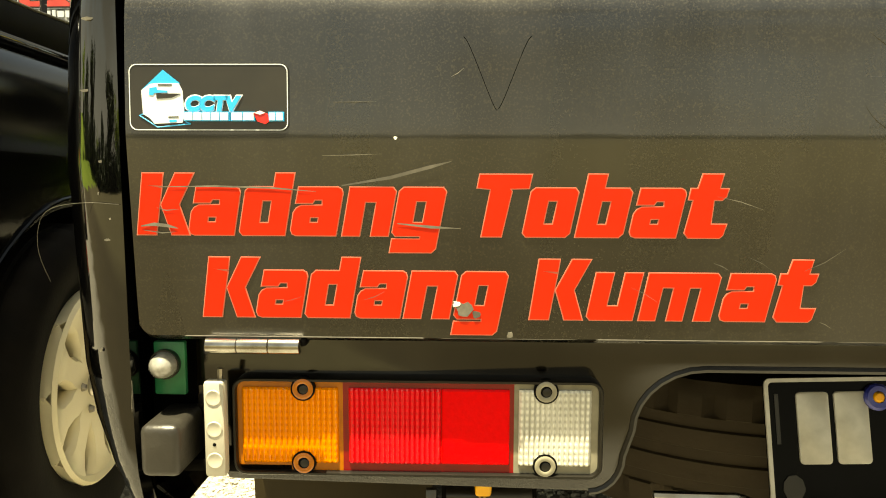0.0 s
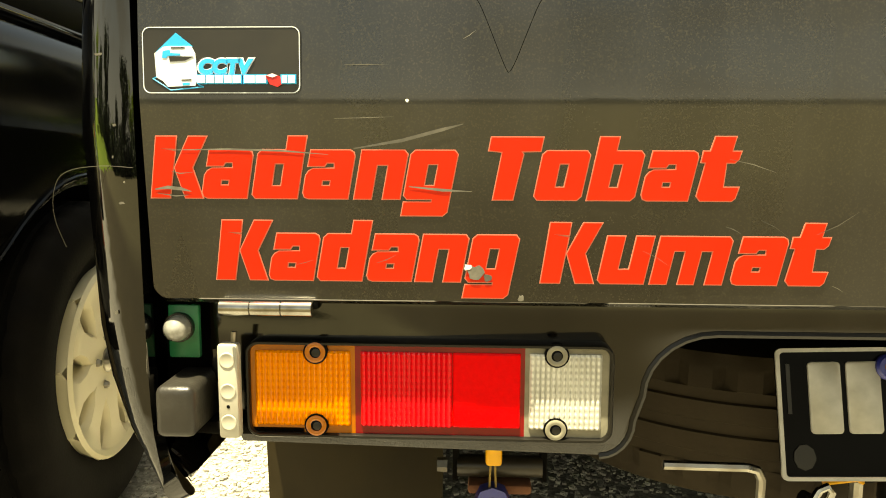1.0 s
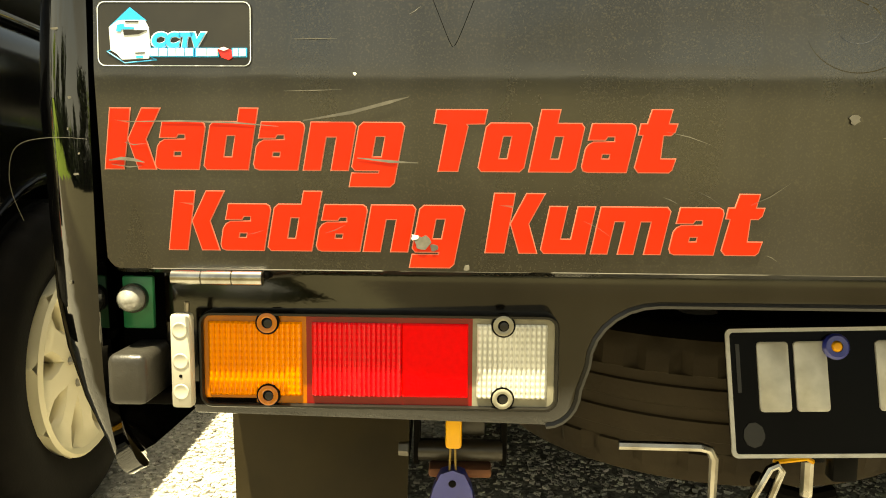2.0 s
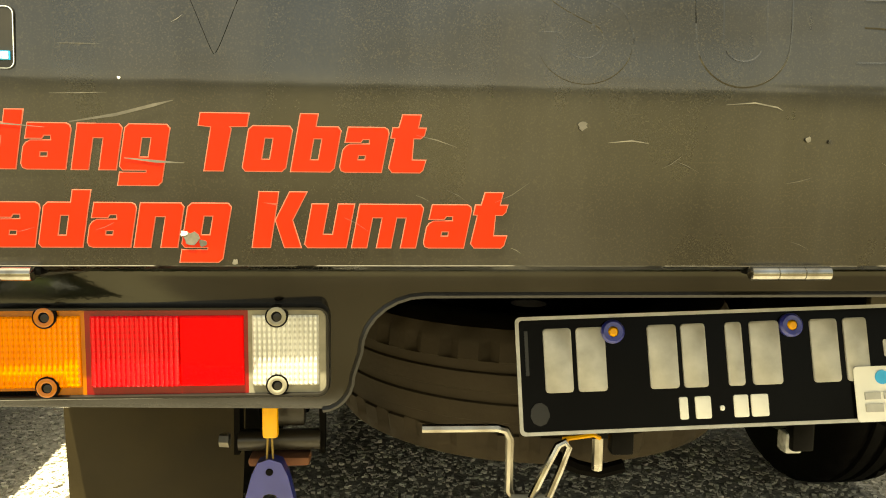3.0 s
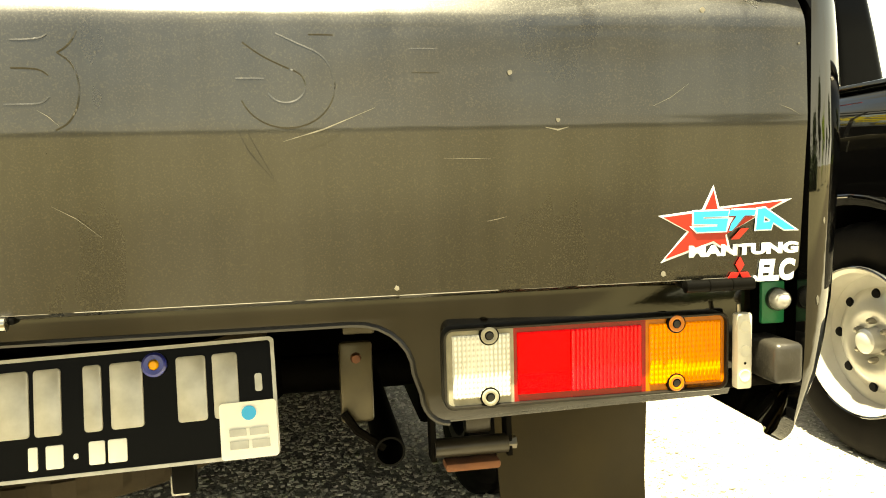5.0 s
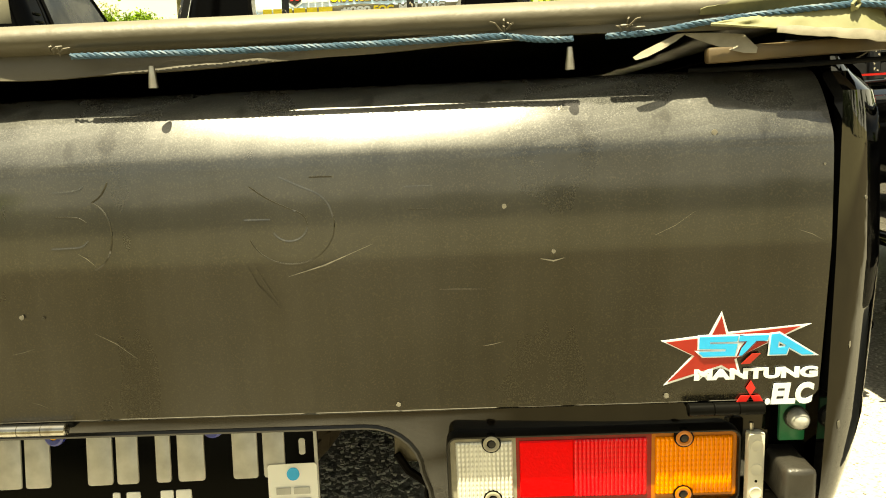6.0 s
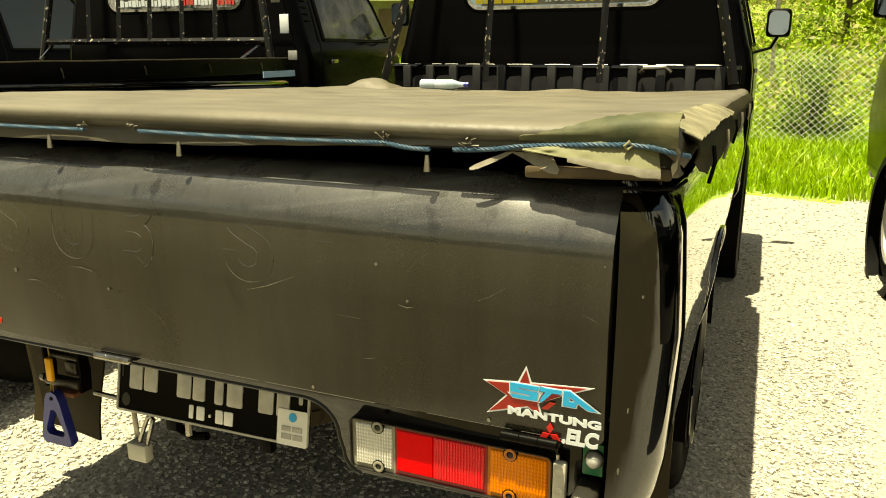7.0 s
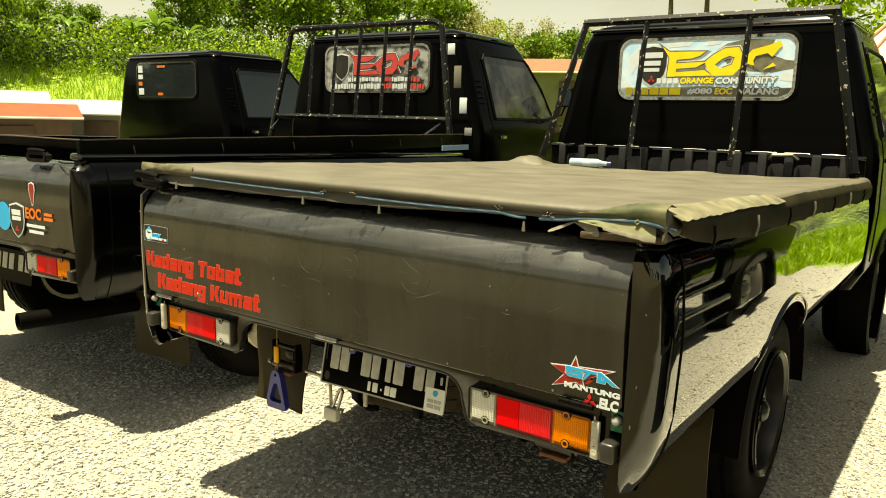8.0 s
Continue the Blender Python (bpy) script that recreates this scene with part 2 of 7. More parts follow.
SEAL = material("black_seal", (0.0012, 0.0012, 0.0012), 0.55, second=(0.003, 0.0028, 0.0024), scale=30, spec=0.06)
CHROME = material("chrome", (0.46, 0.45, 0.42), 0.14, 1.0, second=(0.14, 0.12, 0.09), scale=70, amount=0.8, rough_var=0.08)
STEEL = material("bare_steel", (0.45, 0.43, 0.38), 0.35, 1.0, second=(0.2, 0.17, 0.13), scale=40, amount=0.8, rough_var=0.12)
ALU = material("cream_alloy", (0.78, 0.71, 0.5), 0.42, 0.0, second=(0.6, 0.52, 0.35), scale=7, amount=0.6, bump=0.05)
SILVER = material("silver_wheel_paint", (0.55, 0.54, 0.5), 0.35, 0.5, second=(0.32, 0.29, 0.24), scale=9, amount=0.7)
RIM_BLACK = material("black_wheel_paint", (0.004, 0.004, 0.004), 0.3, second=(0.03, 0.027, 0.02), scale=9, amount=0.4)
GREYBOX = material("grey_buffer_rubber", (0.010, 0.009, 0.0075), 0.4, second=(0.036, 0.032, 0.025), scale=22, amount=0.8, rough_var=0.1, bump=0.3, bump_scale=160)
WHITEPL = material("white_plastic", (0.5, 0.48, 0.4), 0.4, second=(0.36, 0.33, 0.26), scale=25, amount=0.6)
GREEN_PCB = material("green_board", (0.01, 0.2, 0.075), 0.35, second=(0.006, 0.1, 0.04), scale=50)
BULB = material("bulb_glass", (0.16, 0.16, 0.14), 0.08, second=(0.36, 0.35, 0.32), scale=160, amount=0.8, coat=1.0, spec=0.9, bump=0.25, bump_scale=220)
AMBER = lens_material("amber_lens", (0.85, 0.25, 0.004), (0.62, 0.13, 0.002))
AMBER_PLAIN = material("amber_plain_plastic", (0.48, 0.14, 0.003), 0.2, second=(0.34, 0.09, 0.002), scale=60, coat=0.3)
RED = lens_material("red_lens", (0.78, 0.005, 0.018), (0.50, 0.002, 0.008))
RED_PLAIN = material("red_plain_plastic", (0.24, 0.001, 0.004), 0.2, second=(0.17, 0.001, 0.003), scale=60, coat=0.3)
REFLECT = material("red_reflector", (0.80, 0.001, 0.010), 0.25, second=(0.70, 0.001, 0.007), scale=200, bump=0.25, bump_scale=420, spec=0.1)
CLEAR = lens_material("clear_lens", (0.70, 0.69, 0.62), (0.26, 0.245, 0.20))
CLEAR_PLAIN = material("clear_plain_plastic", (0.30, 0.28, 0.21), 0.2, second=(0.16, 0.148, 0.11), scale=60, coat=0.3)
BEZEL = material("aged_grey_bezel", (0.012, 0.0105, 0.008), 0.35, 0.2, second=(0.003, 0.0026, 0.002), scale=45, amount=0.6)
DARKPL = material("dark_plastic", (0.0015, 0.0015, 0.0013), 0.38, second=(0.004, 0.0036, 0.003), scale=25, spec=0.04)
GREY_RIB = material("worn_grey_black_paint", (0.010, 0.010, 0.0105), 0.5, second=(0.026, 0.026, 0.027), scale=16, spec=0.25)
GLASS_D = material("tinted_glass", (0.012, 0.016, 0.018), 0.04, second=(0.02, 0.024, 0.024), scale=3, spec=0.8)
# the pale patches stand in for reflections, put into the glass colour
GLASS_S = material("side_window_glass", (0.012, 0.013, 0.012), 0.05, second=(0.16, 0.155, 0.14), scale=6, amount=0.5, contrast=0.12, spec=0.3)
MIRROR = material("mirror_glass", (0.26, 0.31, 0.36), 0.04, 1.0)
STICK_RED = material("red_sticker", (0.62, 0.010, 0.003), 0.42, second=(0.63, 0.024, 0.004), scale=7, amount=1.0, rough_var=0.1, bump=0.06, bump_scale=90, spec=0.35)
STICK_EDGE = material("sticker_edge", (0.62, 0.19, 0.13), 0.4)
STAR_RED = material("red_star_vinyl", (0.36, 0.02, 0.013), 0.35, second=(0.27, 0.014, 0.01), scale=30)
VINYL_W = material("white_vinyl", (0.72, 0.77, 0.80), 0.35, second=(0.58, 0.62, 0.64), scale=30, amount=0.5)
VINYL_B = material("blue_vinyl", (0.003, 0.36, 0.74), 0.3, second=(0.006, 0.42, 0.78), scale=20)
VINYL_K = material("black_vinyl", (0.015, 0.014, 0.012), 0.28, second=(0.03, 0.027, 0.02), scale=20)
VINYL_Y = material("yellow_vinyl", (0.92, 0.76, 0.04), 0.35, second=(0.86, 0.64, 0.03), scale=20)
VINYL_O = material("orange_vinyl", (0.8, 0.2, 0.03), 0.35, second=(0.65, 0.14, 0.02), scale=20)
VINYL_R = material("red_vinyl", (0.66, 0.085, 0.07), 0.35, second=(0.54, 0.05, 0.045), scale=20)
SKYPRINT = material("pale_blue_print", (0.36, 0.66, 0.98), 0.2, second=(0.80, 0.91, 0.97), scale=11, coat=0.5)
DARKPRINT = material("dark_window_print", (0.03, 0.03, 0.03), 0.2, second=(0.42, 0.42, 0.40), scale=16, contrast=0.1)
PRINT_EARTH = material("dark_olive_print", (0.07, 0.065, 0.04), 0.3, second=(0.26, 0.24, 0.17), scale=18)
GREYPRINT = material("grey_print", (0.42, 0.42, 0.4), 0.3, second=(0.14, 0.14, 0.14), scale=14)
PLATE_K = material("plate_black", (0.001, 0.001, 0.001), 0.12, second=(0.003, 0.003, 0.0027), scale=10, rough_var=0.08, spec=0.05)
PLATE_S = material("plate_silver", (0.5, 0.49, 0.45), 0.3, 0.2, second=(0.3, 0.29, 0.26), scale=50, amount=0.8)
PLATE_W = material("plate_white", (0.8, 0.79, 0.72), 0.4)
BLUE_PL = material("blue_plastic", (0.012, 0.018, 0.17), 0.32, second=(0.022, 0.032, 0.25), scale=20, coat=0.3)
YELLOW_PL = material("yellow_plastic", (0.85, 0.42, 0.01), 0.4, second=(0.7, 0.3, 0.01), scale=30)
STRING = material("yellow_string", (0.3, 0.2, 0.05), 0.8, second=(0.2, 0.13, 0.04), scale=80)
WIRE_R = material("red_wire", (0.12, 0.015, 0.01), 0.45, second=(0.05, 0.01, 0.008), scale=60)
TARP = material("brown_tarpaulin", (0.046, 0.040, 0.025), 0.55, second=(0.082, 0.071, 0.048), scale=4, amount=0.9, rough_var=0.12, bump=0.55, bump_scale=55)
LINING = material("pale_green_lining", (0.135, 0.137, 0.062), 0.7, second=(0.20, 0.192, 0.105), scale=19, contrast=0.25, bump=0.4, bump_scale=40)
STAINED = material("stained_lining", (0.115, 0.108, 0.052), 0.7, second=(0.035, 0.042, 0.014), scale=24, contrast=0.18, bump=0.5, bump_scale=45)
TORN = material("torn_cloth_grey", (0.30, 0.275, 0.215), 0.8, second=(0.15, 0.132, 0.095), scale=40, bump=0.5)
TORN_PALE = material("torn_pale_lining", (0.24, 0.218, 0.138), 0.75, second=(0.09, 0.08, 0.042), scale=22, contrast=0.2, bump=0.4, bump_scale=50)
# darker copy of the tarpaulin brown: the hanging side's shade is in its colour
SKIRT = material("shaded_brown_skirt", (0.030, 0.024, 0.011), 0.65, second=(0.012, 0.0105, 0.006), scale=9, contrast=0.2, bump=0.4, bump_scale=40, spec=0.1)
ROPE = material("blue_rope", (0.008, 0.038, 0.075), 0.6, second=(0.036, 0.09, 0.135), scale=120, amount=0.7)
BROWN_BAR = material("brown_painted_bar", (0.10, 0.068, 0.032), 0.5, second=(0.05, 0.034, 0.018), scale=25, bump=0.2)
WATER_BOTTLE = material("clear_bottle_plastic", (0.26, 0.36, 0.42), 0.12, second=(0.55, 0.62, 0.66), scale=20, coat=0.4)
GROUND_M = material("gravel_ground", (0.46, 0.435, 0.37), 0.9, second=(0.17, 0.157, 0.132), scale=75, bump=1.0, bump_scale=120, contrast=0.2)
STONE = material("gravel_stone", (0.26, 0.245, 0.21), 0.85, second=(0.56, 0.535, 0.46), scale=60, island=0.4)
GRASS_M = material("grass_blades", (0.24, 0.41, 0.016), 0.5, second=(0.38, 0.50, 0.038), scale=0.8, island=0.45)
MEADOW = material("meadow_soil", (0.17, 0.28, 0.022), 0.9, second=(0.26, 0.34, 0.045), scale=0.7, bump=0.6, bump_scale=8)
LEAF_A = material("deep_green_leaves", (0.105, 0.19, 0.012), 0.5, second=(0.20, 0.31, 0.024), scale=0.5, island=0.6)
LEAF_B = material("fresh_green_leaves", (0.27, 0.40, 0.02), 0.5, second=(0.40, 0.49, 0.04), scale=0.5, island=0.5)
# darker leaf copy, its shade put into the colour: slope gaps and reflected trees
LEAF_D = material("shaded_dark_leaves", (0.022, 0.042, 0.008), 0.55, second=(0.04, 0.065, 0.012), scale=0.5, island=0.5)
LEAF_C = material("dry_yellow_leaves", (0.32, 0.32, 0.10), 0.55, second=(0.42, 0.38, 0.15), scale=0.5, island=0.4)
BANANA = material("banana_leaf", (0.10, 0.20, 0.018), 0.4, second=(0.20, 0.31, 0.04), scale=2, island=0.3)
BARK = material("bark", (0.12, 0.09, 0.06), 0.9, second=(0.06, 0.045, 0.03), scale=9, bump=0.8, bump_scale=30)
TILE_ROOF = material("clay_roof_tiles", (0.3, 0.13, 0.065), 0.8, second=(0.2, 0.085, 0.045), scale=6, bump=0.5, bump_scale=10)
ORANGE_TARP = material("orange_awning", (0.3, 0.075, 0.02), 0.6, second=(0.2, 0.055, 0.018), scale=3)
WHITE_SHEET = material("white_roof_sheet", (0.55, 0.54, 0.5), 0.5, second=(0.42, 0.41, 0.37), scale=2)
PLASTER = material("stall_plaster", (0.2, 0.19, 0.14), 0.85, second=(0.14, 0.13, 0.09), scale=3)
BROWN_PANEL = material("brown_panel", (0.1, 0.06, 0.03), 0.6, second=(0.06, 0.035, 0.02), scale=6)
PINK_TENT = material("pink_striped_tent", (0.6, 0.34, 0.25), 0.6, second=(0.68, 0.45, 0.35), scale=2)
RED_STRIPE = material("tent_red_stripe", (0.46, 0.20, 0.13), 0.6)
WIRE_M = material("galvanised_wire", (0.62, 0.61, 0.55), 0.5, 0.1)
PALE_BLUE = material("pale_blue_patch", (0.3, 0.48, 0.68), 0.4, second=(0.36, 0.52, 0.7), scale=10)
LAMP_RED = material("red_marker", (0.6, 0.02, 0.02), 0.3)


def lighten_top(m, pale):
    """Paler colour on what faces up: the light from above is put into it."""
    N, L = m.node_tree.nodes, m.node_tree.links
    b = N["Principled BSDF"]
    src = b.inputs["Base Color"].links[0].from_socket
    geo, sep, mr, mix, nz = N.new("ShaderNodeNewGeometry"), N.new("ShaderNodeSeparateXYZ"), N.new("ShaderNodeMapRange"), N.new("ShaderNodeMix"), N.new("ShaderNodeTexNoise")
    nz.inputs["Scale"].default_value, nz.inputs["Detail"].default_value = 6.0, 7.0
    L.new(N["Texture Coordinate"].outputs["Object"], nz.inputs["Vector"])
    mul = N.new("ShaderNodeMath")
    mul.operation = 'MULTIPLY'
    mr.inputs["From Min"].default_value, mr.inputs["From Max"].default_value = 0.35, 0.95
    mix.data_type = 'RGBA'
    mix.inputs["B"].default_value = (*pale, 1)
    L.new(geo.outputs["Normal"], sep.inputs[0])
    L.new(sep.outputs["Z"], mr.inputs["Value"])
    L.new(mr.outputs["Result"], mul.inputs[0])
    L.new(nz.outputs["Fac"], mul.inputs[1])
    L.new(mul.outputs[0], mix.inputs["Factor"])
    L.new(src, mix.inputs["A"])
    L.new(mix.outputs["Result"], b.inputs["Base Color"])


lighten_top(TARP, (0.19, 0.168, 0.125))

for m in (GRASS_M, LEAF_A, LEAF_B, LEAF_C, BANANA):
    nt = m.node_tree
    bs, outn = nt.nodes["Principled BSDF"], nt.nodes["Material Output"]
    tr, mx = nt.nodes.new("ShaderNodeBsdfTranslucent"), nt.nodes.new("ShaderNodeMixShader")
    mx.inputs[0].default_value = 0.42
    src = bs.inputs["Base Color"].links[0].from_socket
    nt.links.new(src, tr.inputs["Color"])
    nt.links.new(bs.outputs[0], mx.inputs[1]), nt.links.new(tr.outputs[0], mx.inputs[2])
    nt.links.new(mx.outputs[0], outn.inputs["Surface"])


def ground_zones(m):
    """Brown lane and drier zone out of view behind the trucks, added to darken what the paint reflects, with soft
    uneven borders.
    """
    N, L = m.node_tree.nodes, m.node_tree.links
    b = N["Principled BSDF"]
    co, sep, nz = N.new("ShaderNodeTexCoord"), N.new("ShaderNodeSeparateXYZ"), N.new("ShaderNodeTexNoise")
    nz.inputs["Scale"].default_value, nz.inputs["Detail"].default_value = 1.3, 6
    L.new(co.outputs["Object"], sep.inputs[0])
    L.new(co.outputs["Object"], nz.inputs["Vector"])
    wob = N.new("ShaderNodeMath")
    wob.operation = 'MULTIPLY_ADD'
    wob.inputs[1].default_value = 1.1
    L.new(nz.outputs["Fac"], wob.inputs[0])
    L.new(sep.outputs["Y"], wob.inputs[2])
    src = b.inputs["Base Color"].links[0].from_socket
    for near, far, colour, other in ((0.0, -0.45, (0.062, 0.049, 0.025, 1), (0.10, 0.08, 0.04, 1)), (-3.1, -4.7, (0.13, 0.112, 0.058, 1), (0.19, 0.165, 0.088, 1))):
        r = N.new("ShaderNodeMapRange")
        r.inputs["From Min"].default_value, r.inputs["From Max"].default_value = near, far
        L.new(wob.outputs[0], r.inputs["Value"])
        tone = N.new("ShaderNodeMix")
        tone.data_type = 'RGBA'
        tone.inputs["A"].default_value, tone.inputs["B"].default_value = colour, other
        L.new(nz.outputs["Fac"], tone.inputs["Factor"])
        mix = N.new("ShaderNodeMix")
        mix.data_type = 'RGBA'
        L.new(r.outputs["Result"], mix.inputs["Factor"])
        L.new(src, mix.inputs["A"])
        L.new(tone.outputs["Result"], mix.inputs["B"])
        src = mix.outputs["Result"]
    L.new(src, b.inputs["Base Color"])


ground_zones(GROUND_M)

# ---- building helpers ----
def finish(bm, sharp=38):
    bm.normal_update()
    lim = radians(sharp)
    for f in bm.faces:
        f.smooth = True
    for e in bm.edges:
        if len(e.link_faces) != 2 or e.calc_face_angle(0) > lim:
            e.smooth = False


def part(name, bm, mat, parent, label="", sharp=38, at=None):
    """Links a bmesh as one mesh object under a thing or a part, and frees it."""
    finish(bm, sharp)
    me = bpy.data.meshes.new(name)
    bm.to_mesh(me)
    bm.free()
    me.materials.append(mat)
    ob = new(name, me)
    ob.parent = parent
    if at is not None:
        ob.matrix_basis = at
    if label:
        ob["label"] = label
    return ob


def mesh_part(name, me, mat, parent, label="", at=None):
    me.materials.clear()
    me.materials.append(mat)
    ob = new(name, me)
    ob.parent = parent
    if at is not None:
        ob.matrix_basis = at
    if label:
        ob["label"] = label
    return ob


def thing(name, m, label, category, group="", kind=""):
    ob = new(name)
    ob.empty_display_size = 0.1
    ob.matrix_basis = m
    return tagged(ob, label, category, group, kind)


def box(bm, c, s, bevel=0.0, seg=2, m=None):
    r = bmesh.ops.create_cube(bm, size=1.0)
    vs = r["verts"]
    for v in vs:
        v.co = Vector((v.co.x * s[0], v.co.y * s[1], v.co.z * s[2]))
    if bevel:
        es = list({e for v in vs for e in v.link_edges})
        g = bmesh.ops.bevel(bm, geom=es, offset=bevel, segments=seg, affect='EDGES', profile=0.5)
        vs = list({v for f in g["faces"] for v in f.verts} | {v for v in vs if v.is_valid})
    for v in vs:
        v.co += Vector(c)
    if m is not None:
        for v in vs:
            v.co = m @ v.co
    return vs


def boxed(c, s, bevel=0.0, seg=2):
    bm = bmesh.new()
    box(bm, c, s, bevel, seg)
    return bm


def ring_loft(bm, rings, closed=True, cap=True):
    """Joins rings of equal length into a skin."""
    rows = [[bm.verts.new(p) for p in r] for r in rings]
    n = len(rows[0])
    for a, b in zip(rows, rows[1:]):
        for i in range(n if closed else n - 1):
            j = (i + 1) % n
            bm.faces.new((a[i], a[j], b[j], b[i]))
    if cap and closed:
        bm.faces.new(rows[0][::-1])
        bm.faces.new(rows[-1])
    bmesh.ops.recalc_face_normals(bm, faces=bm.faces)
    return rows


def tube(bm, pts, r, seg=8, cap=True):
    pts = [Vector(p) for p in pts]
    rings = []
    up = Vector((0, 0, 1))
    for i, p in enumerate(pts):
        d = (pts[min(i + 1, len(pts) - 1)] - pts[max(i - 1, 0)]).normalized()
        if abs(d.dot(up)) > 0.95:
            up = Vector((1, 0, 0)) if abs(d.x) < 0.9 else Vector((0, 1, 0))
        a = d.cross(up).normalized()
        b = d.cross(a).normalized()
        up = -b if up.dot(-b) > 0 else b
        b = d.cross(a).normalized()
        rr = r[i] if isinstance(r, (list, tuple)) else r
        rings.append([p + (a * math.cos(2 * math.pi * k / seg) + b * math.sin(2 * math.pi * k / seg)) * rr for k in range(seg)])
    rows = [[bm.verts.new(p) for p in g] for g in rings]
    for u, v in zip(rows, rows[1:]):
        for k in range(seg):
            j = (k + 1) % seg
            bm.faces.new((u[k], u[j], v[j], v[k]))
    if cap:
        bm.faces.new(rows[0][::-1])
        bm.faces.new(rows[-1])
    bmesh.ops.recalc_face_normals(bm, faces=bm.faces)


def tubed(pts, r, seg=8):
    bm = bmesh.new()
    tube(bm, pts, r, seg)
    return bm


def lathe(profile, seg=48, axis="x", wave=None):
    """Turns a profile of (along, radius) round an axis through the origin."""
    bm = bmesh.new()
    rings = []
    for k in range(seg):
        a = 2 * math.pi * k / seg
        ring = []
        for i, (u, r) in enumerate(profile):
            rr = r + (wave(i, k) if wave else 0)
            c, s = rr * math.cos(a), rr * math.sin(a)
            ring.append({"x": (u, c, s), "y": (c, u, s), "z": (c, s, u)}[axis])
        rings.append([bm.verts.new(p) for p in ring])
    for k in range(seg):
        a, b = rings[k], rings[(k + 1) % seg]
        for i in range(len(profile) - 1):
            bm.faces.new((a[i], a[i + 1], b[i + 1], b[i]))
    bmesh.ops.remove_doubles(bm, verts=bm.verts, dist=1e-6)
    bmesh.ops.recalc_face_normals(bm, faces=bm.faces)
    return bm


def slab(outline, depth, y=0.0, bevel=0.0):
    """A plate in the xz plane: its outline of (x, z), its back at y and its face at y - depth."""
    bm = bmesh.new()
    f = bm.faces.new([bm.verts.new((x, y, z)) for x, z in outline])
    g = bmesh.ops.extrude_face_region(bm, geom=[f])
    vs = [v for v in g["geom"] if isinstance(v, bmesh.types.BMVert)]
    for v in vs:
        v.co.y -= depth
    bmesh.ops.recalc_face_normals(bm, faces=bm.faces)
    if bevel:
        es = [e for e in bm.edges if all(v in vs for v in e.verts)]
        bmesh.ops.bevel(bm, geom=es, offset=bevel, segments=2, affect='EDGES', profile=0.5)
    return bm


def rounded(x0, x1, z0, z1, r, seg=5):
    pts = []
    for cx, cz, a0 in ((x1 - r, z1 - r, 0), (x0 + r, z1 - r, 90), (x0 + r, z0 + r, 180), (x1 - r, z0 + r, 270)):
        for k in range(seg + 1):
            a = radians(a0 + 90 * k / seg)
            pts.append((cx + r * math.cos(a), cz + r * math.sin(a)))
    return pts


def curve_mesh(name, loops, thick=0.0004, grow=0.0):
    """Fills closed outlines, holes left open, as a thin flat mesh in the xy plane."""
    cu = bpy.data.curves.new(name, 'CURVE')
    cu.dimensions, cu.fill_mode, cu.extrude, cu.offset = '2D', 'BOTH', thick, grow
    for loop in loops:
        sp = cu.splines.new('POLY')
        sp.points.add(len(loop) - 1)
        for p, (x, y) in zip(sp.points, loop):
            p.co = (x, y, 0, 1)
        sp.use_cyclic_u = True
    ob = bpy.data.objects.new(name, cu)
    scene.collection.objects.link(ob)
    me = bpy.data.meshes.new_from_object(ob.evaluated_get(bpy.context.evaluated_depsgraph_get()))
    bpy.data.objects.remove(ob)
    bpy.data.curves.remove(cu)
    me.name = name
    return me


def text_mesh(name, body, size, shear=0.0, fat=0.0, thick=0.0004, align='LEFT', stretch=None):
    cu = bpy.data.curves.new(name, 'FONT')
    cu.body, cu.size, cu.shear, cu.offset, cu.extrude, cu.align_x = body, size, shear, fat, thick, align
    cu.resolution_u = 4
    ob = bpy.data.objects.new(name, cu)
    scene.collection.objects.link(ob)
    me = bpy.data.meshes.new_from_object(ob.evaluated_get(bpy.context.evaluated_depsgraph_get()))
    bpy.data.objects.remove(ob)
    bpy.data.curves.remove(cu)
    me.name = name
    if stretch:
        xs = [v.co.x for v in me.vertices]
        zs = [v.co.y for v in me.vertices]
        x0, x1, z0, z1 = min(xs), max(xs), min(zs), max(zs)
        for v in me.vertices:
            v.co.x = (v.co.x - x0) / (x1 - x0) * stretch[0]
            v.co.y = (v.co.y - z0) / (z1 - z0) * stretch[1]
    return me


def upright(x, y, z, tilt=0.0, turn=0.0):
    """The pose of a flat sign that faces -y, its lower left corner at that place."""
    return pose(x, y, z, 90 + tilt, 0, turn)


# ---- the pickup ----
def side_inset(z):
    """How far the bed side stands in from its widest line, by height."""
    pts = ((0.44, 0.085), (0.47, 0.068), (0.50, 0.050), (0.54, 0.031), (0.58, 0.017), (0.64, 0.007), (0.80, 0.0), (0.86, 0.003), (0.93, 0.008), (0.965, 0.018), (0.985, 0.032), (1.0, 0.055), (1.01, 0.085))
    for (a, u), (b, v) in zip(pts, pts[1:]):
        if z <= b:
            return u + (v - u) * max(0, (z - a) / (b - a))
    return pts[-1][1]


AXLE_R, AXLE_F, ARCH = 1.14, 3.39, 0.40
SLOPE = 0.026  # bed top falls towards the cab, sheared to fit the camera's view


